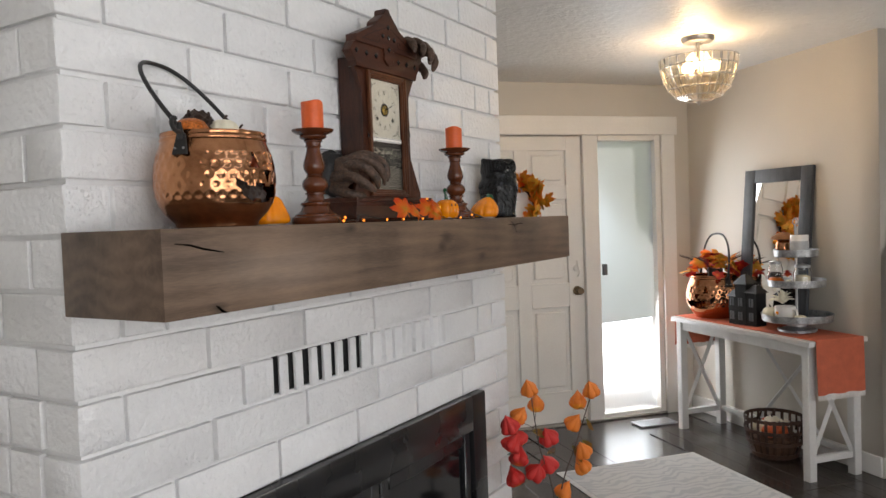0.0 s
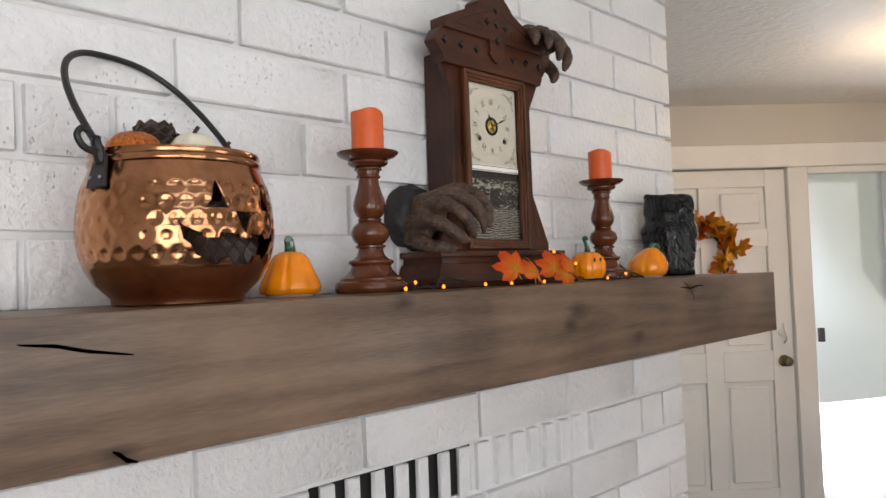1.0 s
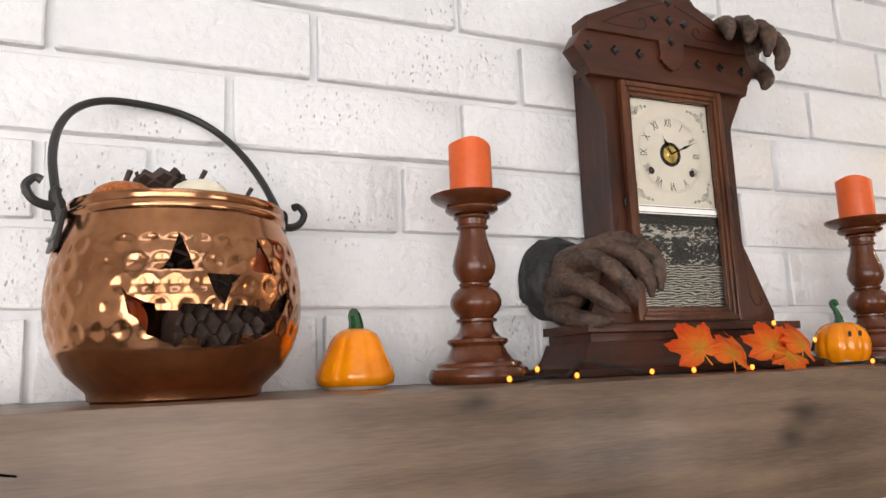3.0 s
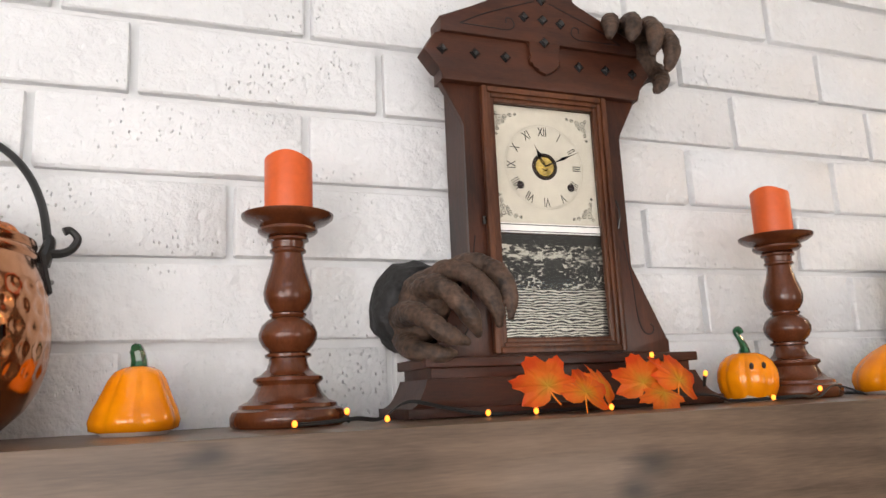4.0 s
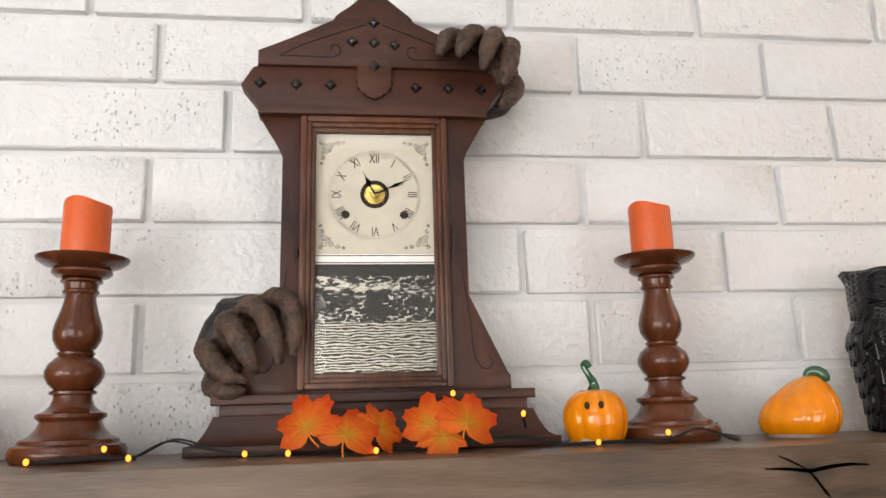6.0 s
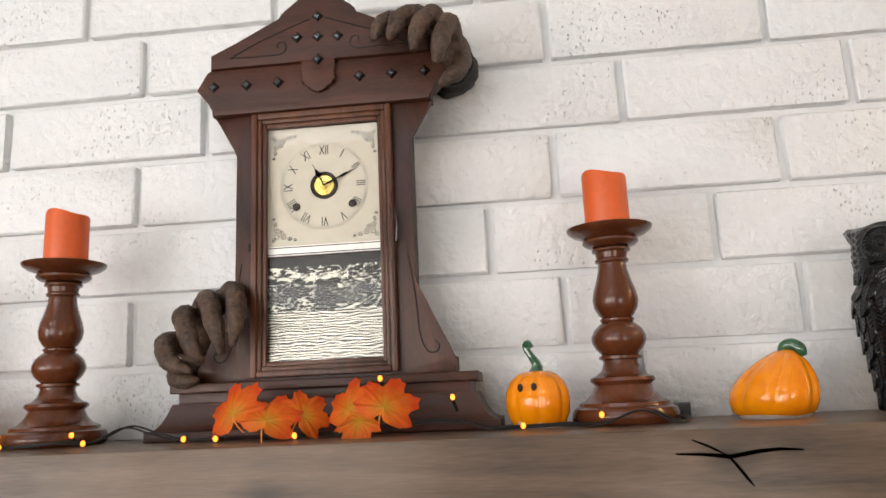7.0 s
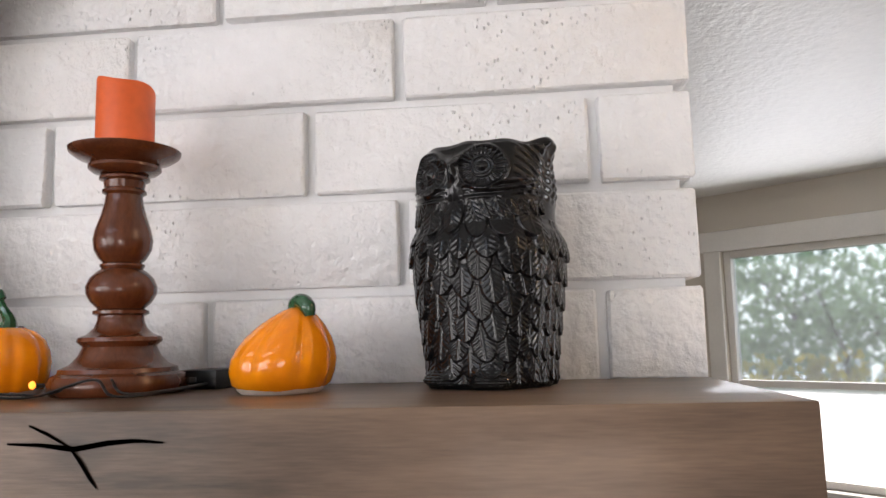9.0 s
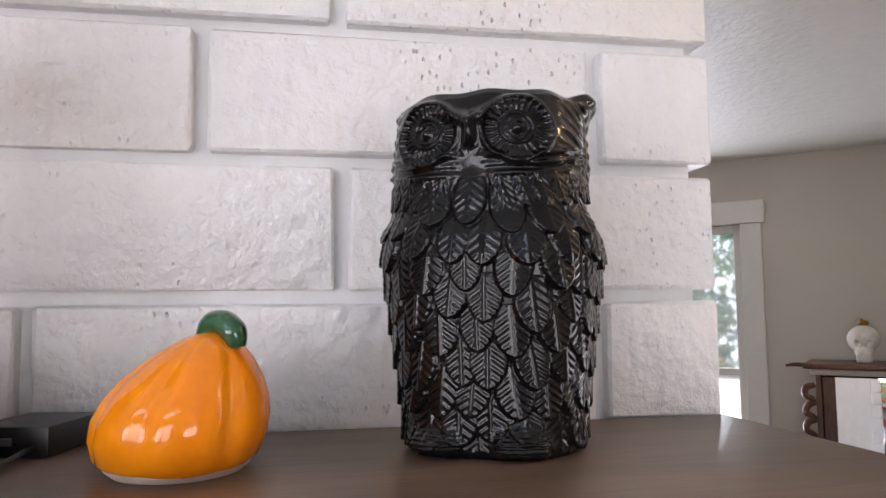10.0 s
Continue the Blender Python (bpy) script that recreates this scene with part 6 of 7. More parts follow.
# second copper pot with an arrangement of leaves
TOP = TZ + 0.0066
copper_pot(at_entry(0.215, 0.545, TOP, -8), "large copper pot with a cut-out face holding autumn leaves", 1.52, hooks=False, face_turn=8, handle=(6, 0.175))


def leaf_bunch(name, at, count, spread, height, sizes, mats, label, seed, wreath=0.0):
    """Leaves that fan out of one point, or ring a wreath; each leaf is a part."""
    r = random.Random(seed)
    ob = thing(name, at, label, "wreath" if wreath else "leaf arrangement")
    kinds = []
    for k in range(4):
        bm = bmesh.new()
        maple_leaf(bm, Matrix.Identity(4), sizes * (0.85 + 0.1 * k), 0.15 + 0.12 * k)
        bmesh.ops.solidify(bm, geom=bm.faces[:], thickness=0.0008)
        for mt in mats:
            me = mesh_of(bm.copy(), "leaf", mt, False)
            kinds.append(me)
        bm.free()
    for i in range(count):
        lf = new("leaf", r.choice(kinds))
        if wreath:
            a = 2 * math.pi * i / count + r.uniform(-0.1, 0.1)
            q = wreath + r.uniform(-0.05, 0.06)
            lf.matrix_basis = pose(q * math.cos(a), -0.02 - r.uniform(0, 0.06), q * math.sin(a)) @ Euler((radians(90 + r.uniform(-40, 40)), radians(r.uniform(-40, 40)), r.uniform(0, 6.28))).to_matrix().to_4x4()
        else:
            a, f = r.uniform(0, 2 * math.pi), math.sqrt(r.random())
            lf.matrix_basis = pose(spread * f * math.cos(a), spread * f * math.sin(a), height * (1 - 0.75 * f * f) + r.uniform(-0.02, 0.03)) @ Euler((r.uniform(-0.9, 0.9), r.uniform(-0.9, 0.9), r.uniform(0, 6.28))).to_matrix().to_4x4()
        lf.parent = ob
    return ob


bunch = leaf_bunch("leaf_arrangement", at_entry(0.215, 0.545, TOP + 0.272), 46, 0.19, 0.13, 0.062, (LEAF_BIG, LEAF_RED, LEAF_GOLD), "bunch of red, orange and gold fabric leaves in the copper pot", 3)
for k in range(5):
    a = k * 1.3 + 0.4
    bm = tube([(0, 0, -0.05), (0.08 * math.cos(a), 0.08 * math.sin(a), 0.08), (0.22 * math.cos(a), 0.22 * math.sin(a), 0.13 + 0.02 * (k % 3))], [0.003, 0.0025, 0.001], 5)
    for q in range(7):
        f = 0.5 + q * 0.07
        c = Vector((0.22 * f * math.cos(a), 0.22 * f * math.sin(a), 0.06 + 0.075 * f))
        tube([c, c + Vector((0.03 * math.cos(a + 1), 0.03 * math.sin(a + 1), 0.012))], [0.0035, 0.001], 4, bm, steps=1)
        tube([c, c + Vector((0.03 * math.cos(a - 1), 0.03 * math.sin(a - 1), 0.012))], [0.0035, 0.001], 4, bm, steps=1)
    part("twig", bm, CONE, bunch, "dark brown feathery twig")
part("stems", tube([(0, 0, -0.24), (0.01, 0, -0.1), (0, 0.01, 0.05)], [0.02, 0.03, 0.05], 8), CONE, bunch)


# haunted house lantern
house = thing("haunted_house_ornament", at_entry(0.28, 0.96, TOP, 8), "black metal haunted house ornament with cut-out windows", "ornament")


def tower(y, w, d, h, roof):
    bm = box(-d / 2, d / 2, y - w / 2, y + w / 2, 0, h, 0.002)
    part("tower", bm, BLACKTIN, house)
    bm = bmesh.new()
    base = [bm.verts.new((sx * (d / 2 + 0.01), y + sy * (w / 2 + 0.01), h)) for sx, sy in ((-1, -1), (1, -1), (1, 1), (-1, 1))]
    tip = [bm.verts.new((sx * 0.012, y + sy * 0.012, h + roof)) for sx, sy in ((-1, -1), (1, -1), (1, 1), (-1, 1))]
    bm.faces.new(base[::-1])
    bm.faces.new(tip)
    for i in range(4):
        bm.faces.new((base[i], base[(i + 1) % 4], tip[(i + 1) % 4], tip[i]))
    for i in range(-1, 2):
        tube([(0, y + i * 0.010, h + roof), (0, y + i * 0.010, h + roof + 0.028 - 0.008 * abs(i))], 0.002, 4, bm, steps=1)
    part("roof", bm, BLACKTIN, house)
    n = max(1, int(h / 0.085))
    for k in range(n):
        for s in ((-1, 1) if w > 0.09 else (0,)):
            wy = y + s * w * 0.24
            z = 0.03 + k * 0.085
            b = box(d / 2, d / 2 + 0.004, wy - 0.016, wy + 0.016, z, z + 0.05, 0.001)
            f = part("window", b, mat("dull_pewter", (0.16, 0.16, 0.17), 0.4, 0.6) if not bpy.data.materials.get("dull_pewter") else bpy.data.materials["dull_pewter"], house)
            part("glazing_bar", box(d / 2 + 0.004, d / 2 + 0.006, wy - 0.001, wy + 0.001, z, z + 0.05), BLACKTIN, f, smooth=False)


tower(-0.035, 0.085, 0.09, 0.25, 0.055)
tower(0.045, 0.075, 0.085, 0.20, 0.045)
tower(-0.105, 0.06, 0.075, 0.17, 0.04)

# three-tier tray
TRAY = at_entry(0.225, 1.275, TOP)
tray = thing("tiered_tray", TRAY, "galvanised three-tier serving tray on small feet", "tray")
part("post", tube([(0, 0, 0.05), (0, 0, 0.30), (0, 0, 0.60)], 0.007, 8, steps=1), ZINC, tray)
part("loop", tube([(0, 0, 0.60), (0, 0.02, 0.62), (0, 0, 0.645), (0, -0.02, 0.62), (0, 0, 0.60)], 0.003, 6), ZINC, tray)
part("foot_ring", lathe([(0.0, 0.0), (0.10, 0.0), (0.095, 0.012), (0.05, 0.03), (0.05, 0.06), (0.0, 0.06)], 32), ZINC, tray)
for k in range(4):
    b = bmesh.new()
    ball(b, (0.095 * math.cos(k * 1.57 + 0.8), 0.095 * math.sin(k * 1.57 + 0.8), 0.010), 0.010, 2)
    part("foot", b, ZINC, tray)
for r, z in ((0.185, 0.06), (0.150, 0.255), (0.115, 0.425)):
    part("tier", lathe([(0.0, z), (r - 0.004, z), (r, z + 0.004), (r + 0.003, z + 0.036), (r + 0.006, z + 0.038), (r + 0.006, z + 0.042), (r - 0.001, z + 0.040), (r - 0.004, z + 0.008), (0.0, z + 0.006)], 48), ZINC, tray)


def on_tray(x, y, z):
    return TRAY @ Matrix.Translation((x, y, z))


mug = thing("white_mug", on_tray(0.10, 0.02, 0.066), "white china mug with a small motif on the tray", "mug")
part("cup", lathe([(0.0, 0), (0.045, 0), (0.052, 0.012), (0.058, 0.085), (0.055, 0.085), (0.050, 0.014), (0.0, 0.006)], 32), CHINA, mug)
part("handle", tube([(0.0, 0.054, 0.07), (0.0, 0.085, 0.068), (0.0, 0.088, 0.035), (0.0, 0.052, 0.02)], 0.006, 7), CHINA, mug)
b = bmesh.new()
ball(b, (0.0555, 0.0, 0.05), 0.012, 2, (0.15, 1, 0.8))
part("motif", b, CERAMIC, mug, "small orange pumpkin motif")
PETAL = mat("ivory_petal", (0.80, 0.76, 0.62), 0.6, vary=0.08, scale=40)


def flower(at, r, material, label):
    fl = thing("artificial_flower", at, label, "flower")
    rr = random.Random(int(r * 1e4))
    for q in range(26):
        bm = tube([(0, 0, 0), (r * 0.55, 0, r * 0.25), (r, 0, r * 0.12)], [r * 0.09, r * 0.22, r * 0.06], 6, steps=3, flat=0.3)
        part("petal", bm, material, fl, at=Euler((rr.uniform(-0.3, 0.3), -rr.uniform(0.0, 1.4), q * 2.4)).to_matrix().to_4x4())
    return fl


flower(on_tray(0.10, 0.0, 0.165), 0.075, PETAL, "ivory artificial flower in the mug")
flower(on_tray(0.095, 0.05, 0.275), 0.03, PETAL, "small ivory artificial flower on the tray")
flower(on_tray(0.07, 0.01, 0.315), 0.038, LEAF_RED, "small red artificial flower on the tray")
small_pumpkin(on_tray(0.10, -0.095, 0.066), 0.045, 0.07, CREAM, "small white pumpkin on the lowest tier")
small_pumpkin(on_tray(0.09, 0.12, 0.066), 0.035, 0.045, CREAM, "little white pumpkin beside the mug")
small_pumpkin(on_tray(0.09, -0.06, 0.261), 0.045, 0.05, GLITTER, "orange pumpkin on the middle tier")


def jar(at, r, h, fill, label):
    j = thing("glass_jar", at, label, "jar")
    part("contents", lathe([(0.0, 0.004), (r * 0.86, 0.004), (r * 0.86, h * 0.55), (r * 0.5, h * 0.62), (0.0, h * 0.62)], 20), fill, j)
    part("glass", lathe([(0.0, 0), (r * 0.95, 0), (r, 0.01), (r, h * 0.8), (r * 0.85, h * 0.9), (r * 0.85, h), (r * 0.81, h), (r * 0.81, h * 0.9), (r * 0.95, h * 0.79), (r * 0.95, 0.012), (0.0, 0.003)], 28), CLEAR, j)
    part("lid", lathe([(0.0, h), (r * 0.9, h), (r * 0.92, h + 0.012), (r * 0.3, h + 0.02), (0.0, h + 0.022)], 24), ZINC, j)


jar(on_tray(0.055, -0.10, 0.261), 0.04, 0.12, CONE, "small glass jar on the middle tier")
jar(on_tray(0.05, 0.10, 0.261), 0.045, 0.11, CREAM, "small glass jar of pale beads on the middle tier")
can = thing("white_canister", on_tray(0.03, 0.06, 0.431), "white canister with a grey label on the top tier", "canister")
part("body", lathe([(0.0, 0), (0.046, 0), (0.048, 0.004), (0.048, 0.115), (0.045, 0.12), (0.0, 0.12)], 32), CHINA, can)
part("label_band", lathe([(0.0485, 0.035), (0.0488, 0.04), (0.0488, 0.08), (0.0485, 0.085)], 32, caps=False), mat("grey_label", (0.42, 0.43, 0.44), 0.6), can, "plain grey label band")
mushroom = thing("copper_mushroom", on_tray(0.03, -0.06, 0.431), "copper jar under a rust leaf cap on the top tier", "ornament")
part("jar", lathe([(0.0, 0), (0.035, 0), (0.045, 0.02), (0.04, 0.07), (0.03, 0.09), (0.0, 0.09)], 24), COPPER, mushroom)
part("cap", lathe([(0.0, 0.135), (0.03, 0.13), (0.06, 0.11), (0.068, 0.095), (0.05, 0.09), (0.0, 0.092)], 24), wood("rust_bark", (0.16, 0.06, 0.02), (0.35, 0.16, 0.06), 0.6), mushroom)

# basket of apples on the floor
BK = at_entry(0.235, 1.09) @ Matrix.Scale(0.82, 4)
basket = thing("splint_basket", BK, "dark brown woven splint basket with handles on the floor", "basket")
prof = lambda z: 0.145 + 0.055 * math.sin(min(1, z / 0.30) * 1.9)
part("base", lathe([(0.0, 0.0), (0.145, 0.0), (0.145, 0.014), (0.0, 0.014)], 32), WICKER, basket)
for k in range(22):
    a = 2 * math.pi * k / 22
    bm = tube([(prof(z) * math.cos(a), prof(z) * math.sin(a), max(0.004, z)) for z in (0.0, 0.06, 0.12, 0.18, 0.24, 0.30)], 0.011, 6, flat=0.3, steps=2)
    part("upright_splint", bm, WICKER, basket)
for z in (0.035, 0.125, 0.205, 0.285):
    bm = lathe([(prof(z) + 0.004, z - 0.013), (prof(z + 0.01) + 0.009, z - 0.012), (prof(z + 0.01) + 0.009, z + 0.012), (prof(z) + 0.004, z + 0.013), (prof(z) + 0.004, z - 0.013)], 48, caps=False)
    part("hoop", bm, WICKER, basket)
for s in (-1, 1):
    part("handle", tube([(0.06, s * 0.20, 0.27), (0.045, s * 0.222, 0.22), (-0.045, s * 0.222, 0.22), (-0.06, s * 0.20, 0.27)], 0.009, 7), WICKER, basket)
for k, (x, y, z) in enumerate(((0.07, -0.06, 0.165), (0.02, 0.08, 0.165), (-0.08, 0.0, 0.165), (0.09, 0.06, 0.16), (0.0, -0.02, 0.195), (-0.03, -0.09, 0.165))):
    small_pumpkin(BK @ Matrix.Translation((x, y, z)), 0.06, 0.09, REDORANGE if k % 2 else CREAM, "small pumpkin heaped in the splint basket")
b = lathe([(0.0, 0.014), (0.13, 0.014), (0.17, 0.15), (0.12, 0.175), (0.0, 0.18)], 24)
part("lining", b, mat("brown_paper_lining", (0.12, 0.07, 0.045), 0.8), basket)

# rug
def rug_material():
    m = mat("pale_grey_rug_pile", (0.46, 0.46, 0.45), 0.95, vary=0.1, scale=14, grain=260, bump=0.5, depth=0.003)
    t, n, l, bs = nodes_of(m)
    tc = n.new("ShaderNodeTexCoord")
    v = n.new("ShaderNodeTexVoronoi")
    v.inputs["Scale"].default_value = 9
    l.new(tc.outputs["Object"], v.inputs["Vector"])
    w = n.new("ShaderNodeTexWave")
    w.wave_type = "RINGS"
    w.inputs["Scale"].default_value, w.inputs["Distortion"].default_value = 6, 14
    l.new(tc.outputs["Object"], w.inputs["Vector"])
    mul = n.new("ShaderNodeMath")
    mul.operation = "MULTIPLY"
    l.new(v.outputs["Distance"], mul.inputs[0])
    l.new(w.outputs["Fac"], mul.inputs[1])
    r = n.new("ShaderNodeValToRGB")
    r.color_ramp.elements[0].color, r.color_ramp.elements[1].color = (0.42, 0.425, 0.43, 1), (0.52, 0.515, 0.505, 1)
    r.color_ramp.elements[0].position, r.color_ramp.elements[1].position = 0.08, 0.26
    l.new(mul.outputs[0], r.inputs[0])
    l.new(r.outputs[0], bs.inputs["Base Color"])
    return m


rug = thing("area_rug", at_entry(0, 0), "pale grey patterned area rug with a light border on dark floor", "rug")
part("pile", box(0.68, 1.54, 0.905, 2.9, 0.008, 0.0145, 0.002), rug_material(), rug)
part("border", box(0.65, 1.57, 0.874, 2.93, 0.007, 0.012, 0.002), mat("rug_border", (0.55, 0.54, 0.52), 0.95, vary=0.1, scale=40), rug)

# floor register
vent = thing("floor_vent", at_entry(0, 0, 0.006), "pale metal floor register near the door", "floor vent")
bm = box(0.345, 0.63, 0.145, 0.157, 0, 0.008, 0.001)
box(0.345, 0.63, 0.278, 0.29, 0, 0.008, 0.001, bm=bm)
box(0.345, 0.357, 0.157, 0.278, 0, 0.008, 0.001, bm=bm)
box(0.618, 0.63, 0.157, 0.278, 0, 0.008, 0.001, bm=bm)
part("frame", bm, ZINC, vent)
slat_mesh = mesh_of(box(-0.004, 0.004, 0, 0.121, 0.001, 0.006), "slat", ZINC)
for k in range(18):
    s = new("slat", slat_mesh)
    s.matrix_basis = Matrix.Translation((0.365 + k * 0.0147, 0.157, 0))
    s.parent = vent

# ceiling light
LAMP = Vector((0.51, 3.30, LOW))
lamp = thing("ceiling_light", Matrix.Translation(LAMP), "semi-flush ceiling light with a glass bead basket", "ceiling light")
NICKEL = mat("brushed_nickel", (0.55, 0.52, 0.48), 0.3, 1.0, vary=0.1)
part("canopy", lathe([(0.0, 0.0), (0.085, 0.0), (0.085, -0.012), (0.075, -0.026), (0.0, -0.026)], 32), NICKEL, lamp)
part("stem", lathe([(0.0, -0.02), (0.012, -0.02), (0.012, -0.33), (0.0, -0.33)], 12), NICKEL, lamp)
LAMPGLASS = glass("amber_clear_glass", 0.12, (1.0, 0.93, 0.80), 1.3)
bowl = lambda f: (0.205 * math.cos(f * 1.42) ** 0.62, -0.115 - 0.225 * math.sin(f * 1.42) ** 1.25)
for k in range(28):
    a = 2 * math.pi * k / 28
    for i in range(5):
        p0, p1 = bowl(i / 5 + 0.012), bowl((i + 1) / 5 - 0.012)
        w0, w1 = math.pi * p0[0] / 28 * 0.8, math.pi * p1[0] / 28 * 0.8
        bm = bmesh.new()
        vs = []
        for r, z, w in ((p0[0], p0[1], w0), (p1[0], p1[1], w1)):
            for s in (-1, 1):
                for d in (0.0, 0.006):
                    vs.append(bm.verts.new(((r - d) * math.cos(a) - s * w * math.sin(a), (r - d) * math.sin(a) + s * w * math.cos(a), z)))
        bmesh.ops.convex_hull(bm, input=vs)
        g = part("glass_bead", bm, LAMPGLASS, lamp, smooth=False)
        g.visible_shadow = False
for i in range(6):
    r, z = bowl(i / 5)
    if r > 0.01:
        part("ring", lathe([(r - 0.003, z - 0.002), (r + 0.002, z - 0.002), (r + 0.002, z + 0.002), (r - 0.003, z + 0.002), (r - 0.003, z - 0.002)], 40, caps=False), NICKEL, lamp)
part("finial", lathe([(0.0, -0.362), (0.008, -0.358), (0.012, -0.348), (0.02, -0.341), (0.0, -0.339)], 16), NICKEL, lamp)
for k in range(3):
    a = 2 * math.pi * k / 3 + 0.5
    x, y = 0.085 * math.cos(a), 0.085 * math.sin(a)
    sock = part("lamp_holder", tube([(0, 0, -0.19), (x * 0.6, y * 0.6, -0.20), (x, y, -0.175)], 0.010, 8), NICKEL, lamp)
    b = bmesh.new()
    ball(b, (x, y, -0.15), 0.024, 2, (1, 1, 1.3))
    bulb = part("bulb", b, glow("warm_lamp_bulb", (1.0, 0.70, 0.36), 30.0), sock)
    bulb.visible_shadow = False
pl = new("ceiling_lamp_light", bpy.data.lights.new("ceiling_lamp_light", "POINT"))
pl.data.energy, pl.data.color, pl.data.shadow_soft_size = 11, (1.0, 0.66, 0.36), 0.07
pl.matrix_world = Matrix.Translation(LAMP + Vector((0, 0, -0.14)))

# wreath on the door
wr = leaf_bunch("door_wreath", md @ Matrix.Translation((1.43, 0.028, 1.52)), 64, 0, 0, 0.08, (LEAF_BIG, LEAF_GOLD, LEAF_GOLD), "autumn wreath of orange and gold leaves on the door", 8, wreath=0.19)
part("ring", tube([(0.19 * math.cos(t), -0.018, 0.19 * math.sin(t)) for t in np.linspace(0, 2 * math.pi, 25)], 0.014, 8, steps=2), CONE, wr)

# lantern-pod stems in a vase beside the hearth
VASE = Vector((0.27, 1.72, 0.0))
vase = tagged(part("floor_vase", lathe([(0.0, 0), (0.06, 0), (0.085, 0.06), (0.09, 0.16), (0.06, 0.27), (0.04, 0.31), (0.05, 0.34), (0.044, 0.34), (0.034, 0.31), (0.05, 0.26), (0.0, 0.03)], 36), mat("dark_stoneware", (0.05, 0.045, 0.04), 0.4, vary=0.2), at=Matrix.Translation(VASE)), "dark stoneware floor vase beside the hearth", "vase")
PODRED = leaf_material("red_orange_pod", (0.85, 0.30, 0.02), (0.70, 0.10, 0.02), (0.55, 0.025, 0.02))
PODORANGE = leaf_material("orange_pod", (0.80, 0.26, 0.015), (0.85, 0.34, 0.02), (0.75, 0.20, 0.02))
TWIG = mat("brown_wire_stem", (0.06, 0.04, 0.03), 0.6)


def pod_mesh(material, r, h):
    prof = [(0.0, 0.0), (r * 0.62, h * 0.05), (r * 0.95, h * 0.2), (r, h * 0.33), (r * 0.82, h * 0.55), (r * 0.48, h * 0.75), (r * 0.2, h * 0.92), (0.0, h * 1.08)]
    return mesh_of(lathe(prof, 30, wobble=lambda q, z, a: (q * (0.74 + 0.26 * abs(math.cos(2.5 * a))), z)), "pod", material, True)


pods = [pod_mesh(PODRED, 0.041, 0.078), pod_mesh(PODORANGE, 0.036, 0.072), pod_mesh(PODRED, 0.043, 0.072)]


def pod_stem(points, where, label):
    st = thing("pod_stem", Matrix.Translation(points[0]), label, "stem", "stems in the floor vase")
    o = Vector(points[0])
    part("stem", tube([Vector(p) - o for p in points], [0.0032, 0.0026, 0.0016], 6), TWIG, st)
    for k, (p, q, kind, leaf) in enumerate(where):
        p, q = Vector(p) - o, Vector(q) - o
        part("twig", tube([p, (p + q) / 2 + Vector((0, 0, 0.006)), q], 0.0011, 5), TWIG, st)
        if leaf:
            bm = bmesh.new()
            mid_ = [bm.verts.new((0, y, 0.004 * math.sin(y * 60))) for y in (0.0, 0.025, 0.05, 0.075)]
            side_ = [[bm.verts.new((s * x, y, -0.006)) for x, y in ((0.015, 0.018), (0.021, 0.038), (0.012, 0.06))] for s in (-1, 1)]
            for sd in side_:
                bm.faces.new((mid_[0], sd[0], mid_[1]))
                bm.faces.new((mid_[1], sd[0], sd[1]))
                bm.faces.new((mid_[1], sd[1], mid_[2]))
                bm.faces.new((mid_[2], sd[1], sd[2]))
                bm.faces.new((mid_[2], sd[2], mid_[3]))
            bmesh.ops.solidify(bm, geom=bm.faces[:], thickness=0.0006)
            part("leaf", bm, LEAF_GREEN, st, "olive and orange cloth leaf", at=Matrix.Translation(q) @ Euler((0.7 - 0.3 * k, 0.6 * (-1) ** k, k * 1.9)).to_matrix().to_4x4())
        else:
            pd = new("pod", pods[kind])
            pd.matrix_basis = Matrix.Translation(q) @ Euler((0.5 * (-1) ** k, 0.45 * math.sin(k * 2.1), k)).to_matrix().to_4x4()
            pd.parent = st
    return st


STEM1 = [(0.275, 1.715, 0.06), (0.262, 1.725, 0.42), (0.205, 1.735, 0.60), (0.175, 1.737, 0.80)]
pod_stem(STEM1, [((0.18, 1.737, 0.76), (0.175, 1.737, 0.795), 1, 0), ((0.19, 1.736, 0.70), (0.168, 1.80, 0.715), 1, 0), ((0.20, 1.735, 0.66), (0.13, 1.69, 0.70), 1, 0), ((0.20, 1.735, 0.655), (0.125, 1.665, 0.665), 0, 0),
                 ((0.205, 1.735, 0.62), (0.15, 1.70, 0.605), 0, 0), ((0.205, 1.735, 0.62), (0.115, 1.645, 0.595), 2, 0), ((0.21, 1.735, 0.60), (0.23, 1.79, 0.60), 2, 0), ((0.215, 1.735, 0.58), (0.14, 1.675, 0.535), 0, 0),
                 ((0.225, 1.733, 0.54), (0.19, 1.70, 0.49), 2, 0), ((0.23, 1.733, 0.53), (0.235, 1.77, 0.50), 2, 0), ((0.235, 1.733, 0.50), (0.145, 1.67, 0.46), 0, 0), ((0.195, 1.735, 0.68), (0.18, 1.72, 0.66), 0, 1), ((0.22, 1.735, 0.56), (0.24, 1.80, 0.56), 0, 1)],
         "artificial stem with red and orange lantern pods")
STEM2 = [(0.27, 1.722, 0.06), (0.285, 1.735, 0.42), (0.325, 1.80, 0.60), (0.375, 1.84, 0.78)]
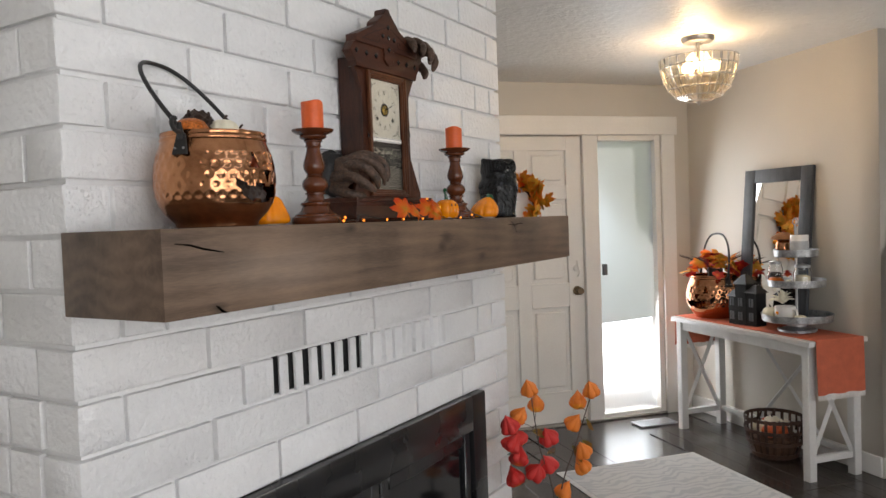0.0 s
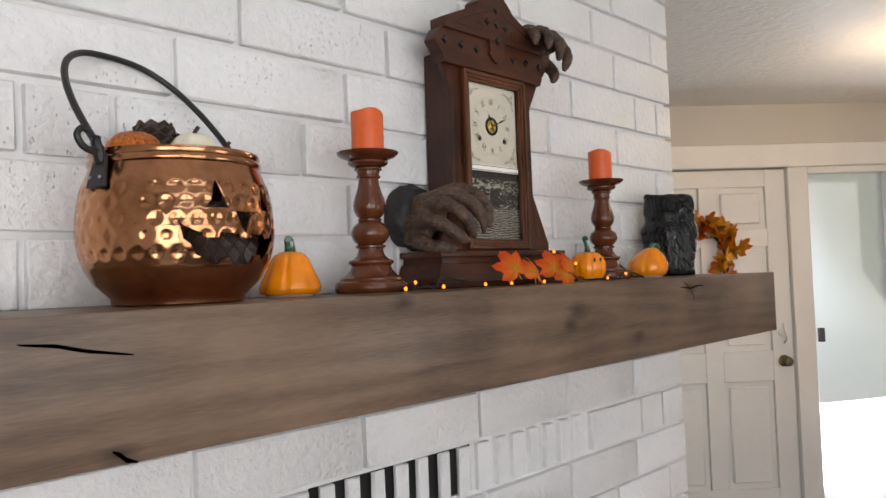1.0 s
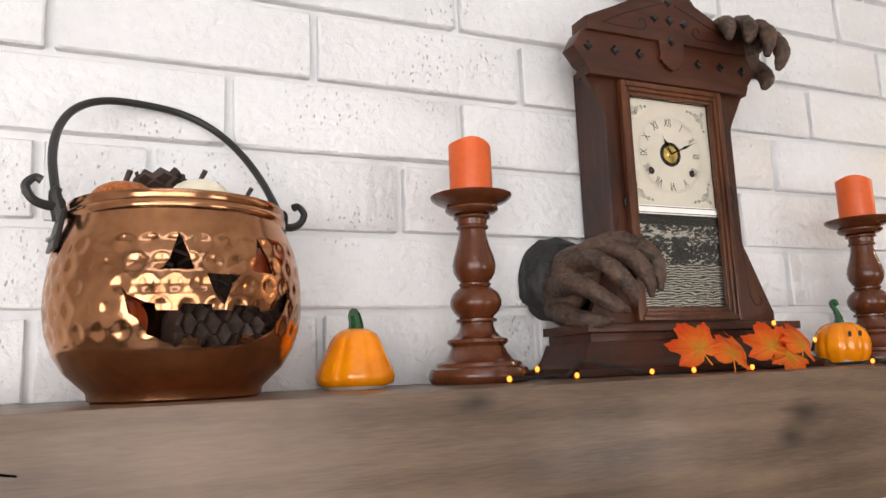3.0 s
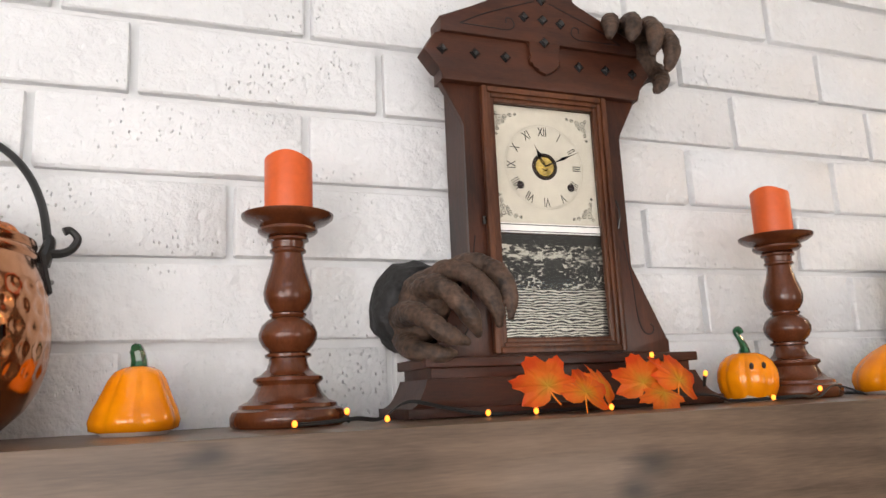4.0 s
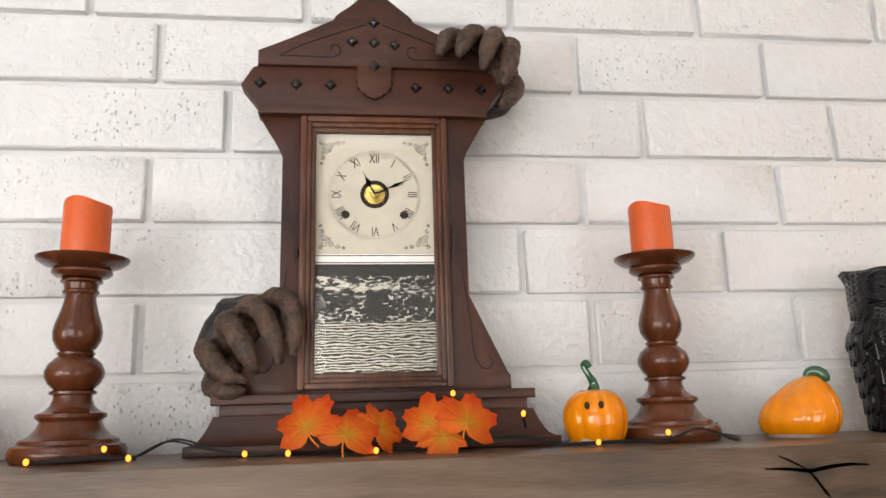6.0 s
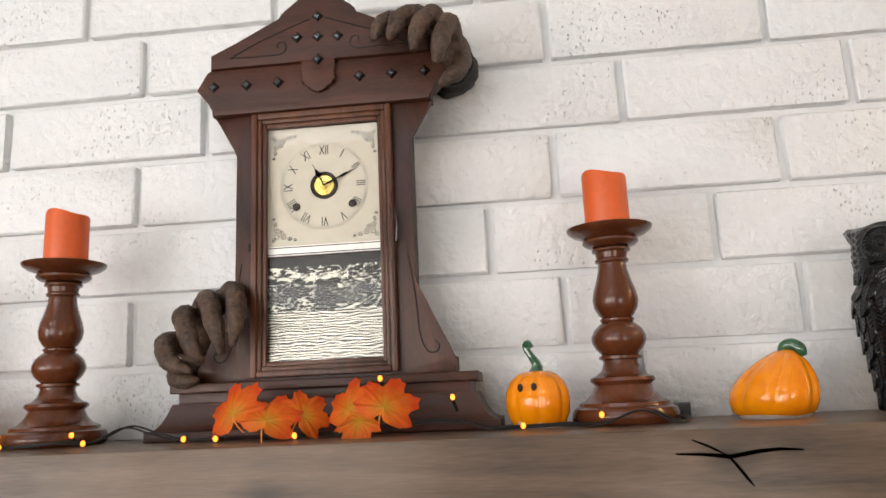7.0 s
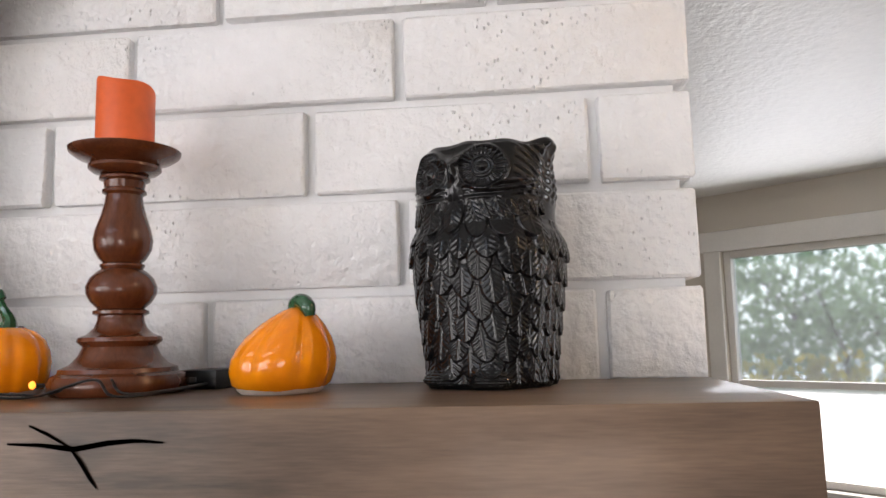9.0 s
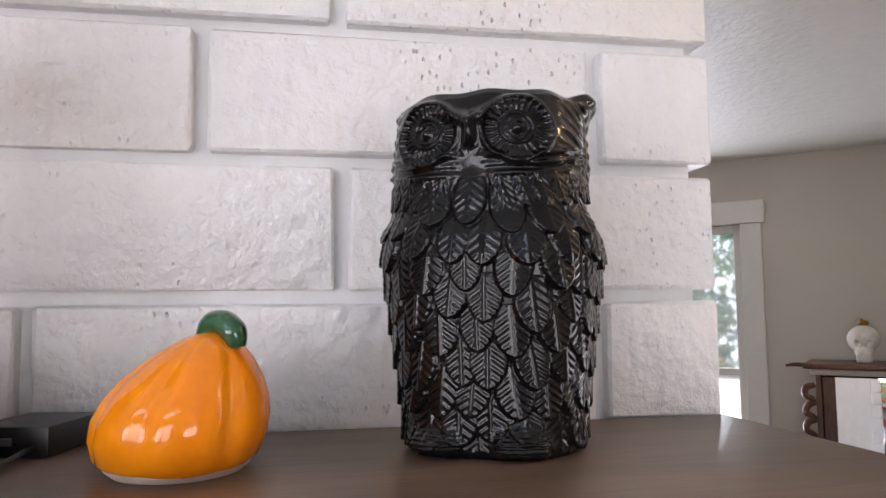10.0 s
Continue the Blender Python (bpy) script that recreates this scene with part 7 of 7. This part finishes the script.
pod_stem(STEM2, [((0.37, 1.838, 0.76), (0.382, 1.845, 0.785), 1, 0), ((0.36, 1.83, 0.73), (0.33, 1.83, 0.735), 1, 0), ((0.345, 1.815, 0.67), (0.30, 1.81, 0.66), 1, 0), ((0.325, 1.80, 0.60), (0.355, 1.82, 0.555), 1, 0), ((0.315, 1.78, 0.55), (0.36, 1.82, 0.49), 1, 0),
                 ((0.29, 1.74, 0.45), (0.275, 1.75, 0.405), 1, 0), ((0.355, 1.825, 0.70), (0.36, 1.83, 0.70), 0, 1), ((0.335, 1.81, 0.63), (0.345, 1.82, 0.62), 0, 1), ((0.33, 1.80, 0.61), (0.31, 1.80, 0.60), 0, 1)],
         "artificial stem with orange lantern pods and olive leaves")

# ---- back room: cabinet with a skull ----
CABWOOD = wood("carved_walnut", (0.06, 0.024, 0.013), (0.15, 0.065, 0.035), 0.4, 5, (6, 6, 2), coat=0.2)
cab = thing("carved_cabinet", at_entry(1.96, -1.885), "carved walnut cabinet with a mirrored front against the wall", "cabinet")
CW, CD, CHT = 0.50, 0.32, 1.26
part("side_panel", box(0, 0.025, 0, CD, 0, CHT, 0.003), CABWOOD, cab)
part("side_panel", box(CW - 0.025, CW, 0, CD, 0, CHT, 0.003), CABWOOD, cab)
part("back_panel", box(0.025, CW - 0.025, 0, 0.012, 0, CHT), CABWOOD, cab)
part("top", box(-0.03, CW + 0.05, -0.0, CD + 0.04, CHT, CHT + 0.025, 0.008, 3), CABWOOD, cab)
part("cornice", box(-0.01, CW + 0.02, 0, CD + 0.02, CHT - 0.03, CHT - 0.001, 0.008, 2), mat("pale_cornice", (0.5, 0.42, 0.36), 0.5), cab)
for z in (0.05, 0.45, 0.80):
    part("shelf", box(0.025, CW - 0.025, 0.012, CD - 0.02, z, z + 0.02, 0.002), CABWOOD, cab)
cd_ = part("cabinet_door", box(0.03, 0.085, CD - 0.018, CD, 0.05, CHT - 0.04, 0.003), CABWOOD, cab)
part("door_stile", box(CW - 0.085, CW - 0.03, CD - 0.018, CD, 0.05, CHT - 0.04, 0.003), CABWOOD, cd_)
part("mirror_pane", box(0.085, CW - 0.085, CD - 0.012, CD - 0.006, 0.05, CHT - 0.04), MIRROR, cd_, smooth=False)
for i in range(6):
    z = 1.18 - i * 0.085
    part("carved_scroll", tube([(CW + 0.004, CD - 0.02, z), (CW + 0.045 - 0.006 * (i % 2), CD - 0.02, z - 0.015), (CW + 0.05, CD - 0.015, z - 0.05), (CW + 0.02, CD - 0.02, z - 0.07), (CW + 0.004, CD - 0.02, z - 0.085)], [0.012, 0.018, 0.016, 0.014, 0.01], 8), CABWOOD, cab)
part("crest_scroll", tube([(CW + 0.01, CD, CHT + 0.015), (CW + 0.09, CD, CHT + 0.018), (CW + 0.13, CD, CHT + 0.012)], [0.012, 0.010, 0.006], 8), CABWOOD, cab)
bm = bmesh.new()
ball(bm, (0, 0, 0.115), 0.078, 3, (0.95, 1.0, 0.88))
ball(bm, (0.0, 0.035, 0.055), 0.05, 3, (0.85, 0.9, 0.8))
box(-0.035, 0.035, 0.0, 0.075, 0.0, 0.05, 0.012, 2, bm)
sk = part("skull_ornament", bm, mat("bone_white_resin", (0.72, 0.68, 0.6), 0.6, vary=0.12, scale=20), at=at_entry(2.25, -1.72, CHT + 0.025))
rm = sk.modifiers.new("skin", "REMESH")
rm.mode, rm.voxel_size = "VOXEL", 0.005
baked(sk)
sockets = bmesh.new()
for x in (-0.030, 0.030):
    ball(sockets, (x, 0.072, 0.095), 0.019, 2, (1, 0.8, 1))
cutob = new("cutter", mesh_of(sockets, "cutter", HOLLOW_SHADE))
cutob.matrix_basis = sk.matrix_basis.copy()
bpy.context.view_layer.update()
md2 = sk.modifiers.new("cut", "BOOLEAN")
md2.operation, md2.object = "DIFFERENCE", cutob
baked(sk)
bpy.data.objects.remove(cutob)
sk.data.polygons.foreach_set("use_smooth", [True] * len(sk.data.polygons))
tagged(sk, "bone white resin skull ornament on the cabinet top", "skull ornament")
small_pumpkin(at_entry(2.25, -1.73, CHT + 0.025 + 0.178), 0.028, 0.032, LEAF_GREEN, "tiny green gourd on the skull")

# ---- outside ----
def foliage(name, at, w, h, count, seed, label, material, category="shrub"):
    """A shrub: short limbs and a crown of many small leaves with gaps."""
    r = random.Random(seed)
    t = thing(name, at, label, category)
    for k in range(4):
        part("limb", tube([(0, 0, 0), (r.uniform(-0.2, 0.2) * w, r.uniform(-0.2, 0.2) * w, h * 0.35), (r.uniform(-0.4, 0.4) * w, r.uniform(-0.3, 0.3) * w, h * 0.75)], [0.06, 0.045, 0.015], 6), TWIG, t)
    vs, fs = [], []
    clumps = [(r.uniform(-0.5, 0.5) * w, r.uniform(-0.4, 0.4) * w, h * r.uniform(0.15, 0.9), r.uniform(0.18, 0.34) * w) for _ in range(26)]
    for i in range(count):
        cx, cy, cz, cr = r.choice(clumps)
        d = Vector((r.gauss(0, 1), r.gauss(0, 1), r.gauss(0, 0.8))).normalized() * cr * r.uniform(0.5, 1.0)
        p = Vector((cx, cy, cz)) + d
        q = Euler((r.uniform(0, 6.3), r.uniform(0, 6.3), r.uniform(0, 6.3))).to_matrix()
        s = r.uniform(0.05, 0.11)
        b0 = len(vs)
        vs += [p + q @ Vector(c) * s for c in ((-1, 0, 0), (0, -0.5, 0.15), (1, 0, 0), (0, 0.5, 0.15))]
        fs += [(b0, b0 + 1, b0 + 2), (b0, b0 + 2, b0 + 3)]
    me = bpy.data.meshes.new("crown")
    me.from_pydata(vs, [], fs)
    me.materials.append(material)
    cr_ = new("crown", me)
    cr_.parent = t
    cr_["kind"] = "stuff"


FOLIAGE = leafy("green_foliage", (0.20, 0.36, 0.17), (0.34, 0.48, 0.25))
for k in range(5):
    foliage("garden_shrub", at_entry(1.8 + k * 2.0, -9.5 - (k % 2) * 0.9, -0.25), 3.0, 4.2 - 0.5 * (k % 3), 3200, 20 + k, "dense green garden shrub beyond the window", FOLIAGE)
for k in range(6):
    foliage("flowering_shrub", at_entry(1.8 + k * 1.3, -7.6, -0.25), 0.9, 1.45, 500, 40 + k, "low yellow flowering shrub beyond the window", leafy("yellow_flowers", (0.45, 0.38, 0.06), (0.60, 0.50, 0.08)) if k == 0 else bpy.data.materials["yellow_flowers"])
tagged(part("road", box(-4, 14, -7.0, -3.6, -0.26, -0.235), mat("grey_asphalt", (0.10, 0.11, 0.125), 0.8, vary=0.15, scale=3), at=M_E, smooth=False), "grey asphalt driveway outside the window", "road", kind="structure")

crate = thing("wooden_crate", md @ Matrix.Translation((0.38, 0.5, -0.02)), "pale slatted wooden crate on the porch", "crate")
PALEWOOD = wood("pale_pine", (0.40, 0.28, 0.17), (0.58, 0.44, 0.29), 0.6, 4, (1, 8, 8))
for z in (0.02, 0.12, 0.22):
    for y0, y1, x0, x1 in ((-0.16, -0.145, -0.2, 0.2), (0.145, 0.16, -0.2, 0.2), (-0.145, 0.145, -0.2, -0.185), (-0.145, 0.145, 0.185, 0.2)):
        part("slat", box(x0, x1, y0, y1, z, z + 0.08, 0.003), PALEWOOD, crate)
part("board", box(-0.2, 0.2, -0.16, 0.16, 0.302, 0.315, 0.003), PALEWOOD, crate)
pp = thing("porch_pumpkin", md @ Matrix.Translation((0.38, 0.5, 0.295)), "large orange pumpkin on a crate on the porch", "pumpkin")
part("body", lathe([(0.0, 0.02)] + [(0.15 * math.sin(math.pi * f) ** 0.75, 0.25 * (0.5 - 0.5 * math.cos(math.pi * f))) for f in np.linspace(0.08, 0.92, 14)] + [(0.0, 0.23)], 60, wobble=lambda q, z, a: (q * (1 - 0.10 * abs(math.cos(5 * a)) ** 6), z)),
     mat("pumpkin_rind", (0.75, 0.24, 0.03), 0.45, vary=0.15, scale=10), pp, smooth="all")
part("stem", tube([(0, 0, 0.22), (0.005, 0, 0.26), (0.03, 0.01, 0.29)], [0.022, 0.014, 0.016], 8), CONE, pp)

# ---- floorboards of the entry ----
board_meshes = []
for k in range(3):
    board_meshes.append(mesh_of(box(0.001, 0.127, 0.0015, 1.1985, 0.0005, 0.006, 0.0012), "floorboard", FLOORWOOD))
r_ = random.Random(2)
for i in range(24):
    off = r_.choice((0.0, -0.4, -0.8))
    for j in range(4):
        b0 = 0.02 + off + j * 1.2
        if b0 < 0.0 or i * 0.128 + 0.128 > 1.9 and b0 < 0.02:
            continue
        fb = new("floorboard", r_.choice(board_meshes))
        fb.matrix_basis = at_entry(0.02 + i * 0.128, b0)
        fb.parent = floor
